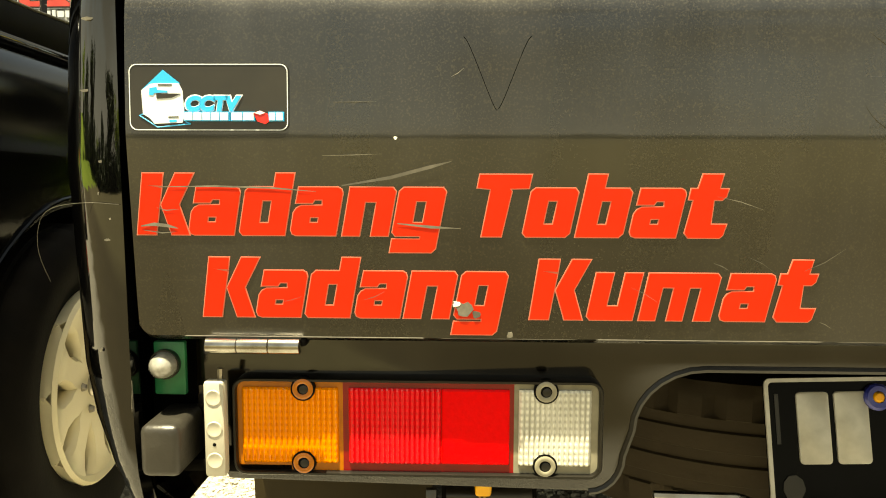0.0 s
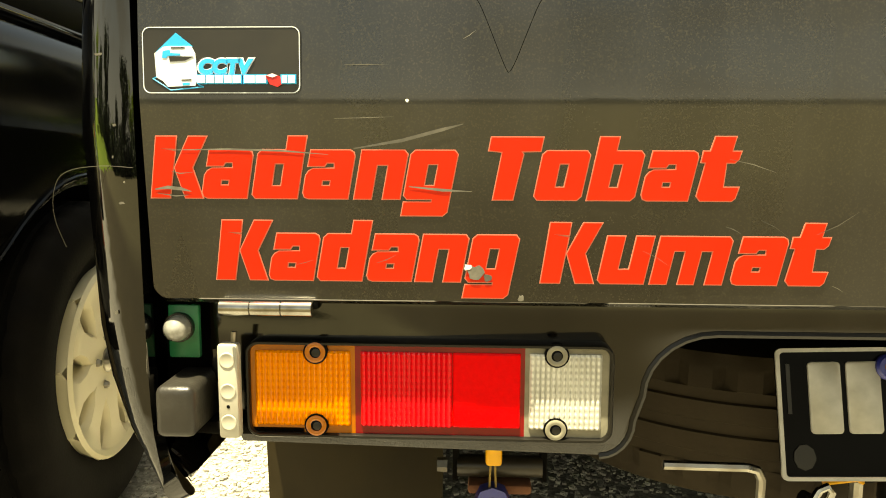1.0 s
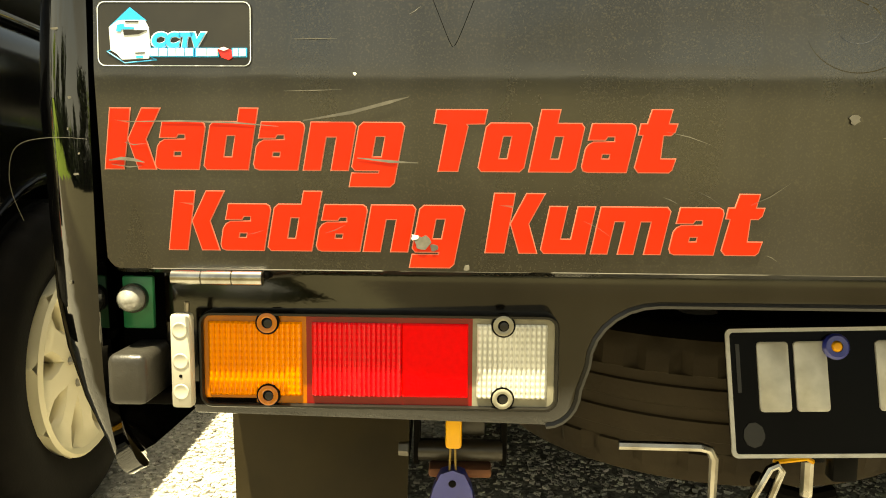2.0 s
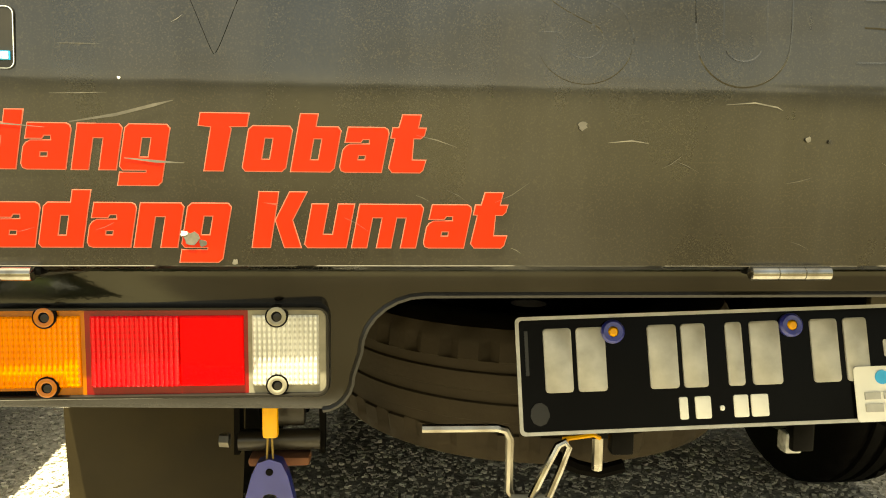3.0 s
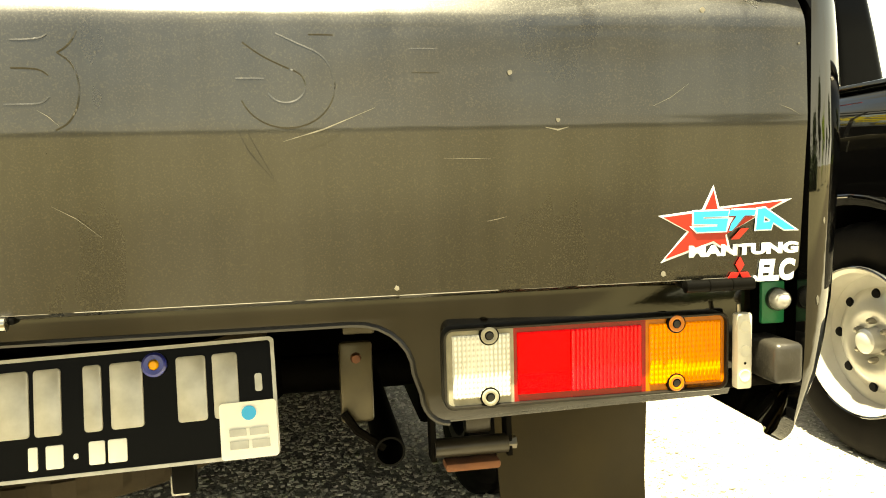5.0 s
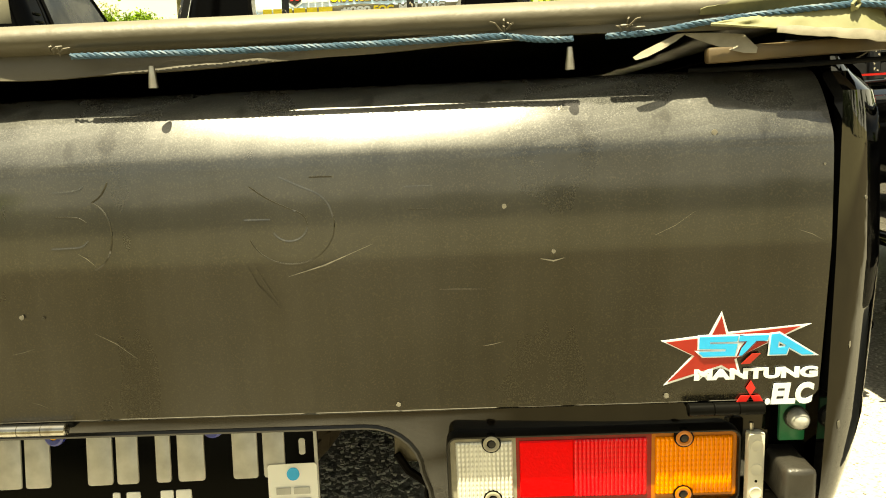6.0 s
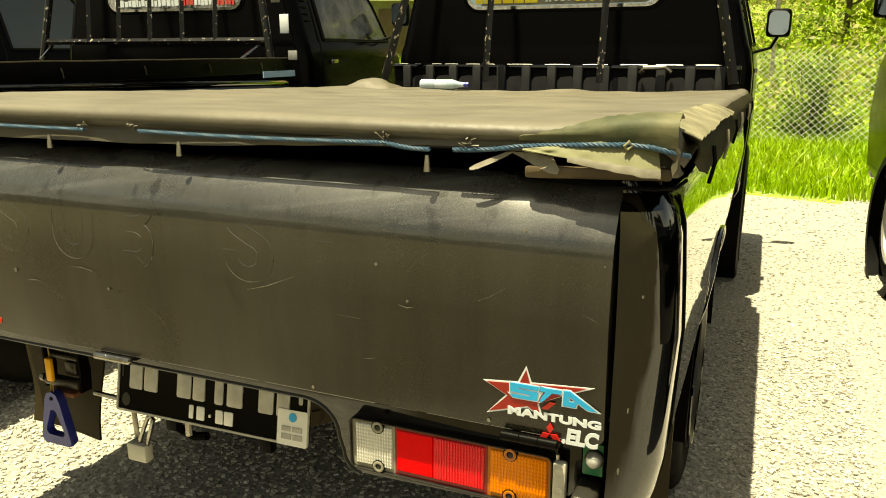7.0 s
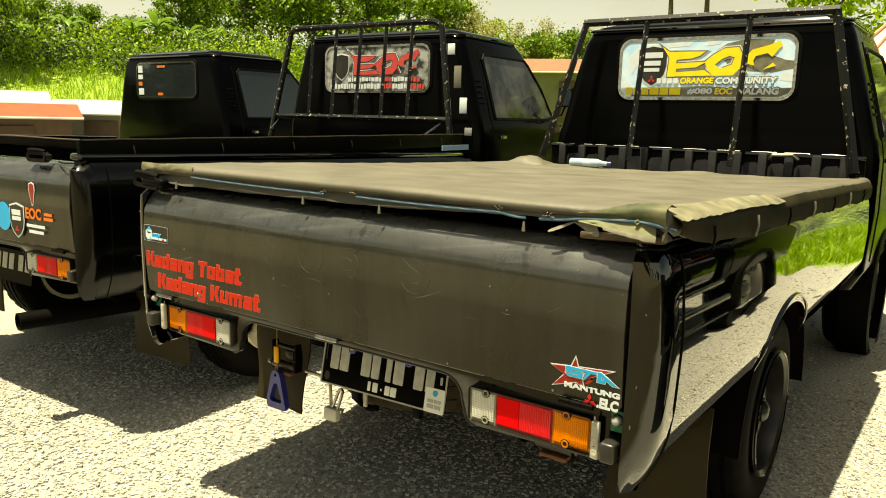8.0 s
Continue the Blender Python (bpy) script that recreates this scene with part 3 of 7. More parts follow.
def bed_side(parent, side, axle=AXLE_R, paint=GLOSS):
    """One outer side of the bed with its rounded rear corner and wheel arch, as a sheet with thickness."""
    plan = []
    for k in range(13):
        a = radians(90 * k / 12)
        plan.append((0.773 + 0.065 * math.sin(a), 0.066 - 0.062 * math.cos(a)))
    y = 0.09
    while y < 2.66:
        plan.append((0.838, y))
        y += 0.035
    plan.append((0.838, 2.66))
    levels = [0.0, 0.04, 0.08, 0.13, 0.2, 0.28, 0.36, 0.46, 0.57, 0.575, 0.66, 0.74, 0.82, 0.88, 0.93, 0.97, 1.0]
    rings = []
    for x, yy in plan:
        low = 0.485 + 0.03 * max(0, (0.815 - x) / 0.04)
        d = abs(yy - axle)
        if d < ARCH:
            low = max(low, 0.31 + math.sqrt(ARCH * ARCH - d * d) * 0.97)
        top = 1.01 if yy > 0.035 else 0.988
        ring = []
        for u in levels:
            z = low + (0.80 - low) * u / 0.57 if u <= 0.57 else 0.80 + (top - 0.80) * (u - 0.57) / 0.43
            k = min(1.0, max(0.0, (x - 0.773) / 0.05))
            ring.append((side * (x - side_inset(z) * (0.16 + 0.84 * k)), yy + (0.02 if z > 0.97 and yy < 0.05 else 0) + max(0, 0.56 - z) * 0.2 * (yy < 0.06), z - SLOPE * yy * min(1.0, max(0.0, (z - 0.5) / 0.25))))
        rings.append(ring)
    bm = bmesh.new()
    ring_loft(bm, rings, closed=False, cap=False)
    bmesh.ops.recalc_face_normals(bm, faces=bm.faces)
    probe = max(bm.faces, key=lambda f: abs(f.calc_center_median().x))
    if probe.normal.x * side < 0:
        bmesh.ops.reverse_faces(bm, faces=bm.faces)
    ob = part("bed_side", bm, paint, parent, "glossy black bed side with a wheel arch", 26)
    md = ob.modifiers.new("sheet", 'SOLIDIFY')
    md.thickness, md.offset = 0.014, -1
    lip = []
    for k in range(25):
        a = radians(180 * k / 24)
        z = 0.31 + ARCH * 0.97 * math.sin(a)
        if z > 0.47:
            lip.append((side * (0.839 - side_inset(z) + 0.002), axle - ARCH * math.cos(a), z))
    part("arch_lip", tubed(lip, 0.005, 8), paint, ob)
    seam = [(side * (0.8385 - side_inset(z)), 0.112, z - SLOPE * 0.112 * min(1.0, max(0.0, (z - 0.5) / 0.25))) for z in (0.49, 0.52, 0.56, 0.60, 0.66, 0.74, 0.80, 0.86, 0.93, 0.965)]
    part("panel_seam", tubed(seam, 0.0022, 6), SEAL, ob)
    return ob


TAIL = ((0.663, 0.0150), (0.667, 0.0090), (0.70, 0.0067), (0.76, 0.0026), (0.812, -0.0010), (0.817, -0.0013), (0.822, -0.0014), (0.828, -0.0012), (0.85, 0.0000), (0.875, 0.0015), (0.895, 0.0030), (0.908, 0.0043),
        (0.917, 0.0060), (0.921, 0.0076), (0.925, 0.0097), (0.930, 0.0126), (0.935, 0.0157), (0.940, 0.0190), (0.946, 0.0233), (0.953, 0.0288), (0.960, 0.0349), (0.966, 0.0410), (0.972, 0.0488), (0.976, 0.0560), (0.9795, 0.0655), (0.981, 0.085))


def tail_y(z):
    for (a, u), (b, v) in zip(TAIL, TAIL[1:]):
        if z <= b:
            return u + (v - u) * max(0, (z - a) / (b - a))
    return TAIL[-1][1]


def tailgate(parent):
    rings = []
    ends = [0.0, 0.0015, 0.004, 0.007, 0.011, 0.016]
    for x in [-0.767 + d for d in ends] + [-0.735 + 0.0294 * i for i in range(51)] + [0.767 - d for d in ends[::-1]]:
        edge = 0.767 - abs(x)
        ring = []
        for z, y in TAIL:
            zz = z + (0.011 * (1 - edge / 0.011) ** 2 if edge < 0.011 and z < 0.675 else 0)
            ring.append((x, y + 0.0004 * math.sin(x * 5.1 + 1) * (z > 0.675) + (0.004 if edge < 0.001 else 0), zz))
        back = [(x, 0.085, 0.955), (x, 0.06, 0.93), (x, 0.03, 0.70), (x, 0.03, 0.667)]
        rings.append(ring + back)
    bm = bmesh.new()
    ring_loft(bm, rings)
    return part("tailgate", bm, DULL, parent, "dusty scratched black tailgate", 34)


# letter outlines: unit x-height 1, stems about 0.36 wide, holes as further loops
LETTERS = {}
LETTERS["K"] = [[(0, 0), (0.42, 0), (0.40, 0.97), (0.13, 1.02), (0.40, 1.01), (0.385, 1.27), (-0.06, 1.27)], [(0.76, 0), (1.15, 0), (0.83, 0.63), (1.05, 1.27), (0.65, 1.27), (0.435, 0.63)]]
LETTERS["a"] = [[(0.14, 0), (1.0, 0), (1.0, 0.88), (0.96, 0.96), (0.88, 1), (0.03, 1), (0.02, 0.67), (0.38, 0.67), (0.42, 0.74), (0.58, 0.74), (0.6, 0.63), (0.14, 0.62), (0.05, 0.57), (0.0, 0.48), (0.0, 0.12), (0.05, 0.03)], [(0.38, 0.27), (0.38, 0.38), (0.56, 0.38), (0.56, 0.27)]]
LETTERS["d"] = [[(0.08, 0), (1.0, 0), (1.0, 1.28), (0.6, 1.28), (0.6, 1.0), (0.08, 1.0), (0, 0.92), (0, 0.08)], [(0.4, 0.26), (0.4, 0.72), (0.6, 0.72), (0.6, 0.26)]]
LETTERS["n"] = [[(0, 0), (0.38, 0), (0.38, 0.7), (0.62, 0.7), (0.62, 0), (1.0, 0), (1.0, 0.92), (0.92, 1.0), (0, 1.0)]]
LETTERS["g"] = [[(0.08, 0), (0.62, 0), (0.62, -0.06), (0.02, -0.06), (0.02, -0.34), (0.92, -0.34), (1.0, -0.26), (1.0, 0.92), (0.92, 1.0), (0.08, 1.0), (0, 0.92), (0, 0.08)], [(0.4, 0.28), (0.4, 0.72), (0.62, 0.72), (0.62, 0.28)]]
LETTERS["T"] = [[(0.19, 0), (0.62, 0), (0.65, 0.93), (0.60, 0.98), (1.0, 0.99), (1.0, 1.27), (-0.10, 1.27), (-0.10, 1.0), (0.19, 0.97)]]
LETTERS["o"] = [[(0.08, 0), (0.92, 0), (1, 0.08), (1, 0.92), (0.92, 1), (0.08, 1), (0, 0.92), (0, 0.08)], [(0.4, 0.26), (0.4, 0.74), (0.6, 0.74), (0.6, 0.26)]]
LETTERS["b"] = [[(0, 0), (0.92, 0), (1, 0.08), (1, 0.92), (0.92, 1), (0.4, 1), (0.4, 1.28), (0, 1.28)], [(0.4, 0.26), (0.4, 0.74), (0.6, 0.74), (0.6, 0.26)]]
LETTERS["t"] = [[(0.14, 0), (0.80, 0), (0.86, 0.06), (0.88, 0.28), (0.55, 0.28), (0.49, 0.77), (0.66, 0.77), (0.73, 0.84), (0.74, 1.0), (0.55, 1.0), (0.56, 1.29), (0.13, 1.29), (0.10, 1.0), (-0.04, 1.0), (-0.04, 0.78), (0.06, 0.77), (0.04, 0.1)]]
LETTERS["u"] = [[(0.08, 0), (1, 0), (1, 1), (0.62, 1), (0.62, 0.3), (0.38, 0.3), (0.38, 1), (0, 1), (0, 0.08)]]
LETTERS["m"] = [[(0, 0), (0.36, 0), (0.36, 0.7), (0.6, 0.7), (0.6, 0), (0.94, 0), (0.94, 0.7), (1.18, 0.7), (1.18, 0), (1.54, 0), (1.54, 0.92), (1.46, 1.0), (0, 1.0)]]


def slogan(parent, words, starts, z):
    """A line of slanted block letters cut from vinyl, with a pale cut edge, on the tailgate."""
    h, w, lean = 0.0364, 0.0347, 0.19
    for word, xs in zip(words, starts):
        for c, x0 in zip(word, xs):
            loops = [[(px * w + pz * h * lean, pz * h) for px, pz in loop] for loop in LETTERS[c]]
            for nm, mat, grow, y in (("sticker_edge", STICK_EDGE, 0.0006, -0.0009), ("letter", STICK_RED, -0.0002, -0.0013)):
                me = curve_mesh(nm, loops, 0.0002, grow)
                mesh_part(nm, me, mat, parent, "", upright(x0, tail_y(z) + y + 0.0002, z, 3.95))


def lamp(parent, x0, x1):
    """A long ribbed rear lamp: a smooth tinted cover with raised ribbed fields and two pairs of screws. x0 is its outer end."""
    lo, hi, z0, z1 = min(x0, x1), max(x0, x1), 0.5485, 0.6295
    base = part("tail_light", slab(rounded(lo - 0.010, hi + 0.010, z0 - 0.004, z1 + 0.014, 0.014), 0.03, 0.05, 0.004), SEAL, parent, "long amber, red and clear rear lamp", at=pose(0, 0.028, 0))
    bm = bmesh.new()
    rings = [[(x, y, z) for x, z in rounded(lo + d, hi - d, z0 + d, z1 - d, max(0.003, 0.011 - d))] for d, y in ((0.0, 0.020), (0.0, -0.0005), (0.0012, -0.0024), (0.0028, -0.0024), (0.0036, -0.0002), (0.0036, 0.006))]
    ring_loft(bm, rings, cap=False)
    part("bezel", bm, BEZEL, base, "aged grey lamp bezel")
    s = 1 if x1 > x0 else -1
    L = abs(x1 - x0)
    covers = (("amber_cover", AMBER_PLAIN, 0.012, 0.300), ("red_cover", RED_PLAIN, 0.300, 0.762), ("clear_cover", CLEAR_PLAIN, 0.762, 0.988))
    for nm, mat, u, v in covers:
        a, b = sorted((x0 + s * L * u, x0 + s * L * v))
        part(nm, slab([(a, z0 + 0.003), (b, z0 + 0.003), (b, z1 - 0.003), (a, z1 - 0.003)], 0.008, 0.010), mat, base)
    zl, zh = z0 + 0.0105, z1 - 0.0085
    cuts = (("amber_lens", AMBER, 0.026, 0.288, 17), ("red_lens", RED, 0.316, 0.566, 18), ("red_reflector", REFLECT, 0.567, 0.750, 1), ("clear_lens", CLEAR, 0.774, 0.968, 14))
    for nm, mat, u, v, n in cuts:
        a, b = sorted((x0 + s * L * u, x0 + s * L * v))
        front = []
        for k in range(n):
            u0, w = a + 0.0008 + (b - a - 0.0016) * k / n, (b - a - 0.0016) / n
            front += [(u0, -0.0002), (u0 + w * 0.3, -0.0014 if n > 1 else -0.0004), (u0 + w * 0.7, -0.0014 if n > 1 else -0.0004)]
        front += [(b - 0.0008, -0.0002)]
        prof = [(a, 0.012), (a, 0.0010)] + front + [(b, 0.0010), (b, 0.012)]
        bm = bmesh.new()
        ring_loft(bm, [[(px, py + q, zz) for px, py in prof] for zz, q in ((zl, 0.0014), (zl + 0.0016, 0.0), (zh - 0.0016, 0.0), (zh, 0.0014))])
        part(nm, bm, mat, base, sharp=20)
    for u, mat in ((0.194, AMBER_PLAIN), (0.846, CLEAR_PLAIN)):
        for zz, up in ((zh - 0.0005, 1), (zl + 0.0005, -1)):
            x = x0 + s * L * u
            # black disc for the shadow outline round the boss
            part("boss_shadow", lathe([(-0.0019, 0.0), (-0.0019, 0.0098), (0.004, 0.0100)], 22, "y"), SEAL, base, at=pose(x, 0, zz))
            part("screw_boss", lathe([(0.002, 0.0044), (-0.0026, 0.0046), (-0.0032, 0.0054), (-0.0032, 0.0074), (-0.0026, 0.0084), (0.004, 0.0086)], 22, "y"), mat, base, at=pose(x, 0, zz))
            part("screw", lathe([(-0.0022, 0.0), (-0.0022, 0.0030), (-0.0019, 0.0036), (0.001, 0.0036), (0.001, 0.0)], 12, "y"), BEZEL, base, at=pose(x + 0.0006, 0.0, zz - 0.0006))
    return base


def hinge(parent, x, z=0.6615, mat=CHROME, label="worn chrome tailgate hinge"):
    prof = [(-0.036, 0), (-0.036, 0.0055), (-0.0355, 0.0062)]
    for c in (-0.012, 0.012):
        prof += [(c - 0.0006, 0.0062), (c, 0.0052), (c + 0.0006, 0.0062)]
    prof += [(0.0355, 0.0062), (0.036, 0.0055), (0.036, 0)]
    h = part("hinge", lathe(prof, 16, "x"), mat, parent, label, at=pose(x, 0.001, z))
    part("hinge_leaf", boxed((0.002, 0.016, 0.001), (0.074, 0.016, 0.008), 0.003), SEAL, h)
    return h


def tyre_mesh(r, w, seg=120, groove=0.008, sipe=0.006, square=0.0):
    h = w / 2
    prof = [(-h * 0.78, r * 0.60), (-h * 0.98, r * 0.72), (-h * 1.0, r * 0.84), (-h * 0.93, r * (0.93 + square)), (-h * 0.80, r * (0.975 + square * 0.4)), (-h * 0.72, r * 0.99)]
    for g in (-0.42, 0.0, 0.42):
        prof += [(h * (g - 0.09), r), (h * (g - 0.07), r - groove), (h * (g + 0.07), r - groove), (h * (g + 0.09), r)]
    prof += [(h * 0.72, r * 0.99), (h * 0.80, r * (0.975 + square * 0.4)), (h * 0.93, r * (0.93 + square)), (h * 1.0, r * 0.84), (h * 0.98, r * 0.72), (h * 0.78, r * 0.60)]
    last = len(prof)

    def wave(i, k):
        return -sipe if (i in (4, 5, 6) or i in (last - 5, last - 6, last - 7)) and k % 4 == 0 else 0
    return lathe(prof, seg, "x", wave)


def wheel(parent, x, y, side, style, z=0.315, r=0.315):
    """style: alloy, steel or black. side: 1 where its outer face looks to +x."""
    hub_m = pose(x - side * 0.095, y, z)
    R = r * (0.60 if style == "alloy" else 0.62)
    mat = {"alloy": ALU, "steel": SILVER, "black": RIM_BLACK}[style]
    rim = [(side * 0.097, R * 1.02), (side * 0.104, R * 0.985), (side * 0.095, R * 0.93), (side * 0.04, R * 0.88), (-side * 0.09, R * 0.90), (-side * 0.095, R)]
    w = part("wheel", lathe(rim, 48), mat, parent, {"alloy": "cream alloy wheel", "steel": "silver steel wheel", "black": "black steel wheel"}[style], at=hub_m)
    part("tyre", tyre_mesh(r, 0.19), RUBBER, w, "worn black tyre")
    if style == "alloy":
        for k in range(9):
            a = 2 * math.pi * k / 9 + radians(32)
            bm = bmesh.new()
            rings = []
            for rr, ww, d in ((0.02, 0.030, 0.084), (0.085, 0.036, 0.088), (0.105, 0.028, 0.09), (0.140, 0.030, 0.092), (0.165, 0.046, 0.094), (R * 0.96, 0.074, 0.096)):
                rings.append([(side * (d - t), rr * math.cos(a) - q * math.sin(a), rr * math.sin(a) + q * math.cos(a)) for q, t in ((-ww, 0.012), (-ww * 0.72, 0.0), (ww * 0.72, 0.0), (ww, 0.012), (ww * 0.8, 0.035), (-ww * 0.8, 0.035))])
            ring_loft(bm, rings)
            part("spoke", bm, mat, w, sharp=50)
        disc = [(side * 0.03, 0.001), (side * 0.03, 0.1), (side * 0.0, 0.12), (-side * 0.01, 0.001)]
        part("brake_drum", lathe(disc, 32), CHASSIS, w)
        # black disc added so that the inside of the rim stays dark as in shade
        part("dark_back_disc", lathe([(-side * 0.070, 0.0), (-side * 0.072, R * 0.97), (-side * 0.060, R * 0.97)], 32), CHASSIS, w)
    else:
        disc = [(side * 0.045, 0.0), (side * 0.045, 0.05), (side * 0.06, 0.07), (side * 0.06, 0.10), (side * 0.03, 0.14), (side * 0.035, R * 0.88)]
        part("wheel_disc", lathe(disc, 40), mat, w)
        for k in range(8):
            a = 2 * math.pi * k / 8
            part("vent_hole", lathe([(side * 0.0525, 0.0), (side * 0.0525, 0.011), (side * 0.047, 0.014)], 12), SEAL, w, at=pose(0, 0.125 * math.cos(a), 0.125 * math.sin(a)))
    if style == "alloy":
        part("hub_cap", lathe([(side * 0.098, 0.0), (side * 0.096, 0.018), (side * 0.088, 0.026), (side * 0.04, 0.028)], 24), STEEL, w)
    else:
        part("hub_cap", lathe([(side * 0.094, 0.0), (side * 0.091, 0.020), (side * 0.080, 0.033), (side * 0.040, 0.036)], 28), mat, w)
        part("rim_edge", lathe([(side * 0.1045, R * 0.99), (side * 0.107, R * 1.005), (side * 0.1045, R * 1.02), (side * 0.100, R * 1.005), (side * 0.1045, R * 0.99)], 48), GLOSS, w)
    n, out = (5, 0.096) if style == "alloy" else (6, 0.070)
    for k in range(n):
        a = 2 * math.pi * (k + 0.4) / n
        part("wheel_nut", lathe([(side * out, 0.0), (side * (out - 0.002), 0.006), (side * (out - 0.010), 0.009), (side * 0.045, 0.009)], 8), STEEL if style != "black" else mat, w, at=pose(0, 0.052 * math.cos(a), 0.052 * math.sin(a)))
    return w


CAB = ((0.42, 0.78, 2.74, 4.02), (0.52, 0.83, 2.725, 4.09), (0.80, 0.845, 2.72, 4.12), (1.06, 0.84, 2.72, 4.06), (1.15, 0.825, 2.72, 4.0), (1.17, 0.815, 2.722, 3.97),
       (1.45, 0.745, 2.728, 3.76), (1.66, 0.685, 2.735, 3.60), (1.72, 0.66, 2.745, 3.54), (1.755, 0.62, 2.77, 3.49), (1.778, 0.54, 2.83, 3.42), (1.79, 0.40, 2.92, 3.3))


CAB = tuple((z if z < 0.8 else 0.8 + (z - 0.8) * 0.955, w, 2.722 if 0.5 < z < 1.7 else a, b) for z, w, a, b in CAB)


def cab_at(z):
    for a, b in zip(CAB, CAB[1:]):
        if z <= b[0]:
            t = (z - a[0]) / (b[0] - a[0])
            return [p + (q - p) * t for p, q in zip(a, b)]
    return CAB[-1]


def cab(parent, mat, side_glass, frame_mat=SEAL, mx=0.925, mz=1.33):
    rings = []
    for z, hw, y0, y1 in CAB:
        rings.append([(x, y, z) for x, y in rounded(-hw, hw, y0, y1, 0.07 if z < 1.75 else 0.12, 6)])
    bm = bmesh.new()
    ring_loft(bm, rings)
    c = part("cab", bm, mat, parent, "glossy black forward-control cab", 30)
    for side in (-1, 1):
        quad = []
        for z, ya, yb in ((1.16, 2.96, 3.86), (1.38, 2.95, 3.74), (1.545, 2.94, 3.60), (1.575, 2.97, 3.56)):
            hw = cab_at(z)[1]
            quad.append([(side * (hw + 0.004), ya, z), (side * (hw + 0.006), (ya + yb) / 2, z), (side * (hw + 0.004), yb, z)])
        bm = bmesh.new()
        ring_loft(bm, quad, closed=False, cap=False)
        if sum(f.normal.x for f in bm.faces) * side < 0:
            bmesh.ops.reverse_faces(bm, faces=bm.faces)
        g = part("side_window", bm, side_glass, c, "side window with painted reflection patches")
        md = g.modifiers.new("pane", 'SOLIDIFY')
        md.thickness = 0.006
        loop = [q[0] for q in quad] + [quad[-1][1]] + [q[2] for q in quad[::-1]] + [quad[0][1]]
        part("window_seal", tubed(loop + [loop[0]], 0.009, 6), frame_mat, c)
        seam = [(side * (cab_at(z)[1] + 0.001), 2.90, z) for z in (0.55, 0.8, 1.04, 1.12, 1.40, 1.60)]
        part("door_gap", tubed(seam, 0.004, 6), SEAL, c)
        part("door_handle", boxed((side * 0.848, 3.02, 1.04), (0.016, 0.075, 0.022), 0.005), CHROME, c, "chrome door handle")
        arm = [(side * 0.80, 3.80, mz - 0.16), (side * (mx - 0.03), 3.84, mz - 0.13), (side * mx, 3.83, mz - 0.07)]
        mr = part("mirror", boxed((side * mx, 3.84, mz), (0.125, 0.05, 0.15), 0.024, 3), DARKPL, c, "black door mirror")
        part("mirror_arm", tubed(arm, 0.009, 6), DARKPL, mr)
        part("mirror_glass", slab(rounded(side * mx - 0.050, side * mx + 0.050, mz - 0.062, mz + 0.062, 0.03), 0.003, 3.816), MIRROR, mr)
        for k in range(5):
            z = 1.26 + k * 0.035
            hw = cab_at(z)[1]
            part("vent_slat", boxed((side * (hw + 0.002), 2.83, z), (0.012, 0.06, 0.012), 0.003), SEAL, c)
    gut = [(x, y, 1.69) for x, y in rounded(-0.665, 0.665, 2.735, 3.54, 0.07, 6)]
    part("roof_gutter", tubed(gut + [gut[0]], 0.008, 6), GLOSS, c)
    ws = []
    for z, k in ((1.19, 0.76), (1.56, 0.63)):
        y = cab_at(z)[3] + 0.004
        ws.append([(-k, y, z), (0, y + 0.01, z), (k, y, z)])
    bm = bmesh.new()
    ring_loft(bm, ws, closed=False, cap=False)
    g = part("windscreen", bm, GLASS_D, c)
    md = g.modifiers.new("pane", 'SOLIDIFY')
    md.thickness = 0.006
    part("front_bumper", boxed((0, 4.12, 0.50), (1.6, 0.09, 0.14), 0.03), GLOSS, c)
    return c


def rear_window(c, panel, label):
    y = 2.722
    part("window_seal", slab(rounded(-0.47, 0.47, 1.303, 1.653, 0.075), 0.012, y + 0.006, 0.004), SEAL, c)
    ringm = bmesh.new()
    a, b = rounded(-0.452, 0.452, 1.318, 1.638, 0.066), rounded(-0.438, 0.438, 1.332, 1.624, 0.055)
    ring_loft(ringm, [[(x, y - 0.004, z) for x, z in a], [(x, y - 0.011, z) for x, z in a], [(x, y - 0.011, z) for x, z in b], [(x, y - 0.004, z) for x, z in b]], cap=False)
    part("window_trim", ringm, CHROME, c, "bright window trim")
    return part("rear_window", slab(rounded(-0.438, 0.438, 1.332, 1.624, 0.055), 0.004, y - 0.004), panel, c, label), y - 0.009


def bars(parent, spec, y, mat, name="lettering_bar"):
    for x0, x1, z0, z1 in spec:
        part(name, slab([(x0, z0), (x1, z0), (x1, z1), (x0, z1)], 0.0015, y), mat, parent)


def three_diamonds(parent, x, z, s, y, mat):
    for k in range(3):
        a = radians(90 + 120 * k)
        u = Vector((math.cos(a), math.sin(a)))
        v = Vector((-u.y, u.x))
        pts = [Vector((x, z)), Vector((x, z)) + u * s * 0.5 + v * s * 0.29, Vector((x, z)) + u * s, Vector((x, z)) + u * s * 0.5 - v * s * 0.29]
        part("emblem_piece", slab([tuple(p) for p in pts], 0.0012, y), mat, parent)


def shield(parent, x, z, w, h, y, mat, edge):
    def out(k):
        pts = [(-0.5, 0.42), (0, 0.5), (0.5, 0.42), (0.5, 0.0), (0.42, -0.22), (0.25, -0.38), (0, -0.5), (-0.25, -0.38), (-0.42, -0.22), (-0.5, 0.0)]
        return [(x + px * w * k, z + pz * h * k) for px, pz in pts]
    part("badge_edge", slab(out(1.0), 0.001, y), edge, parent)
    part("badge", slab(out(0.9), 0.0022, y), mat, parent)


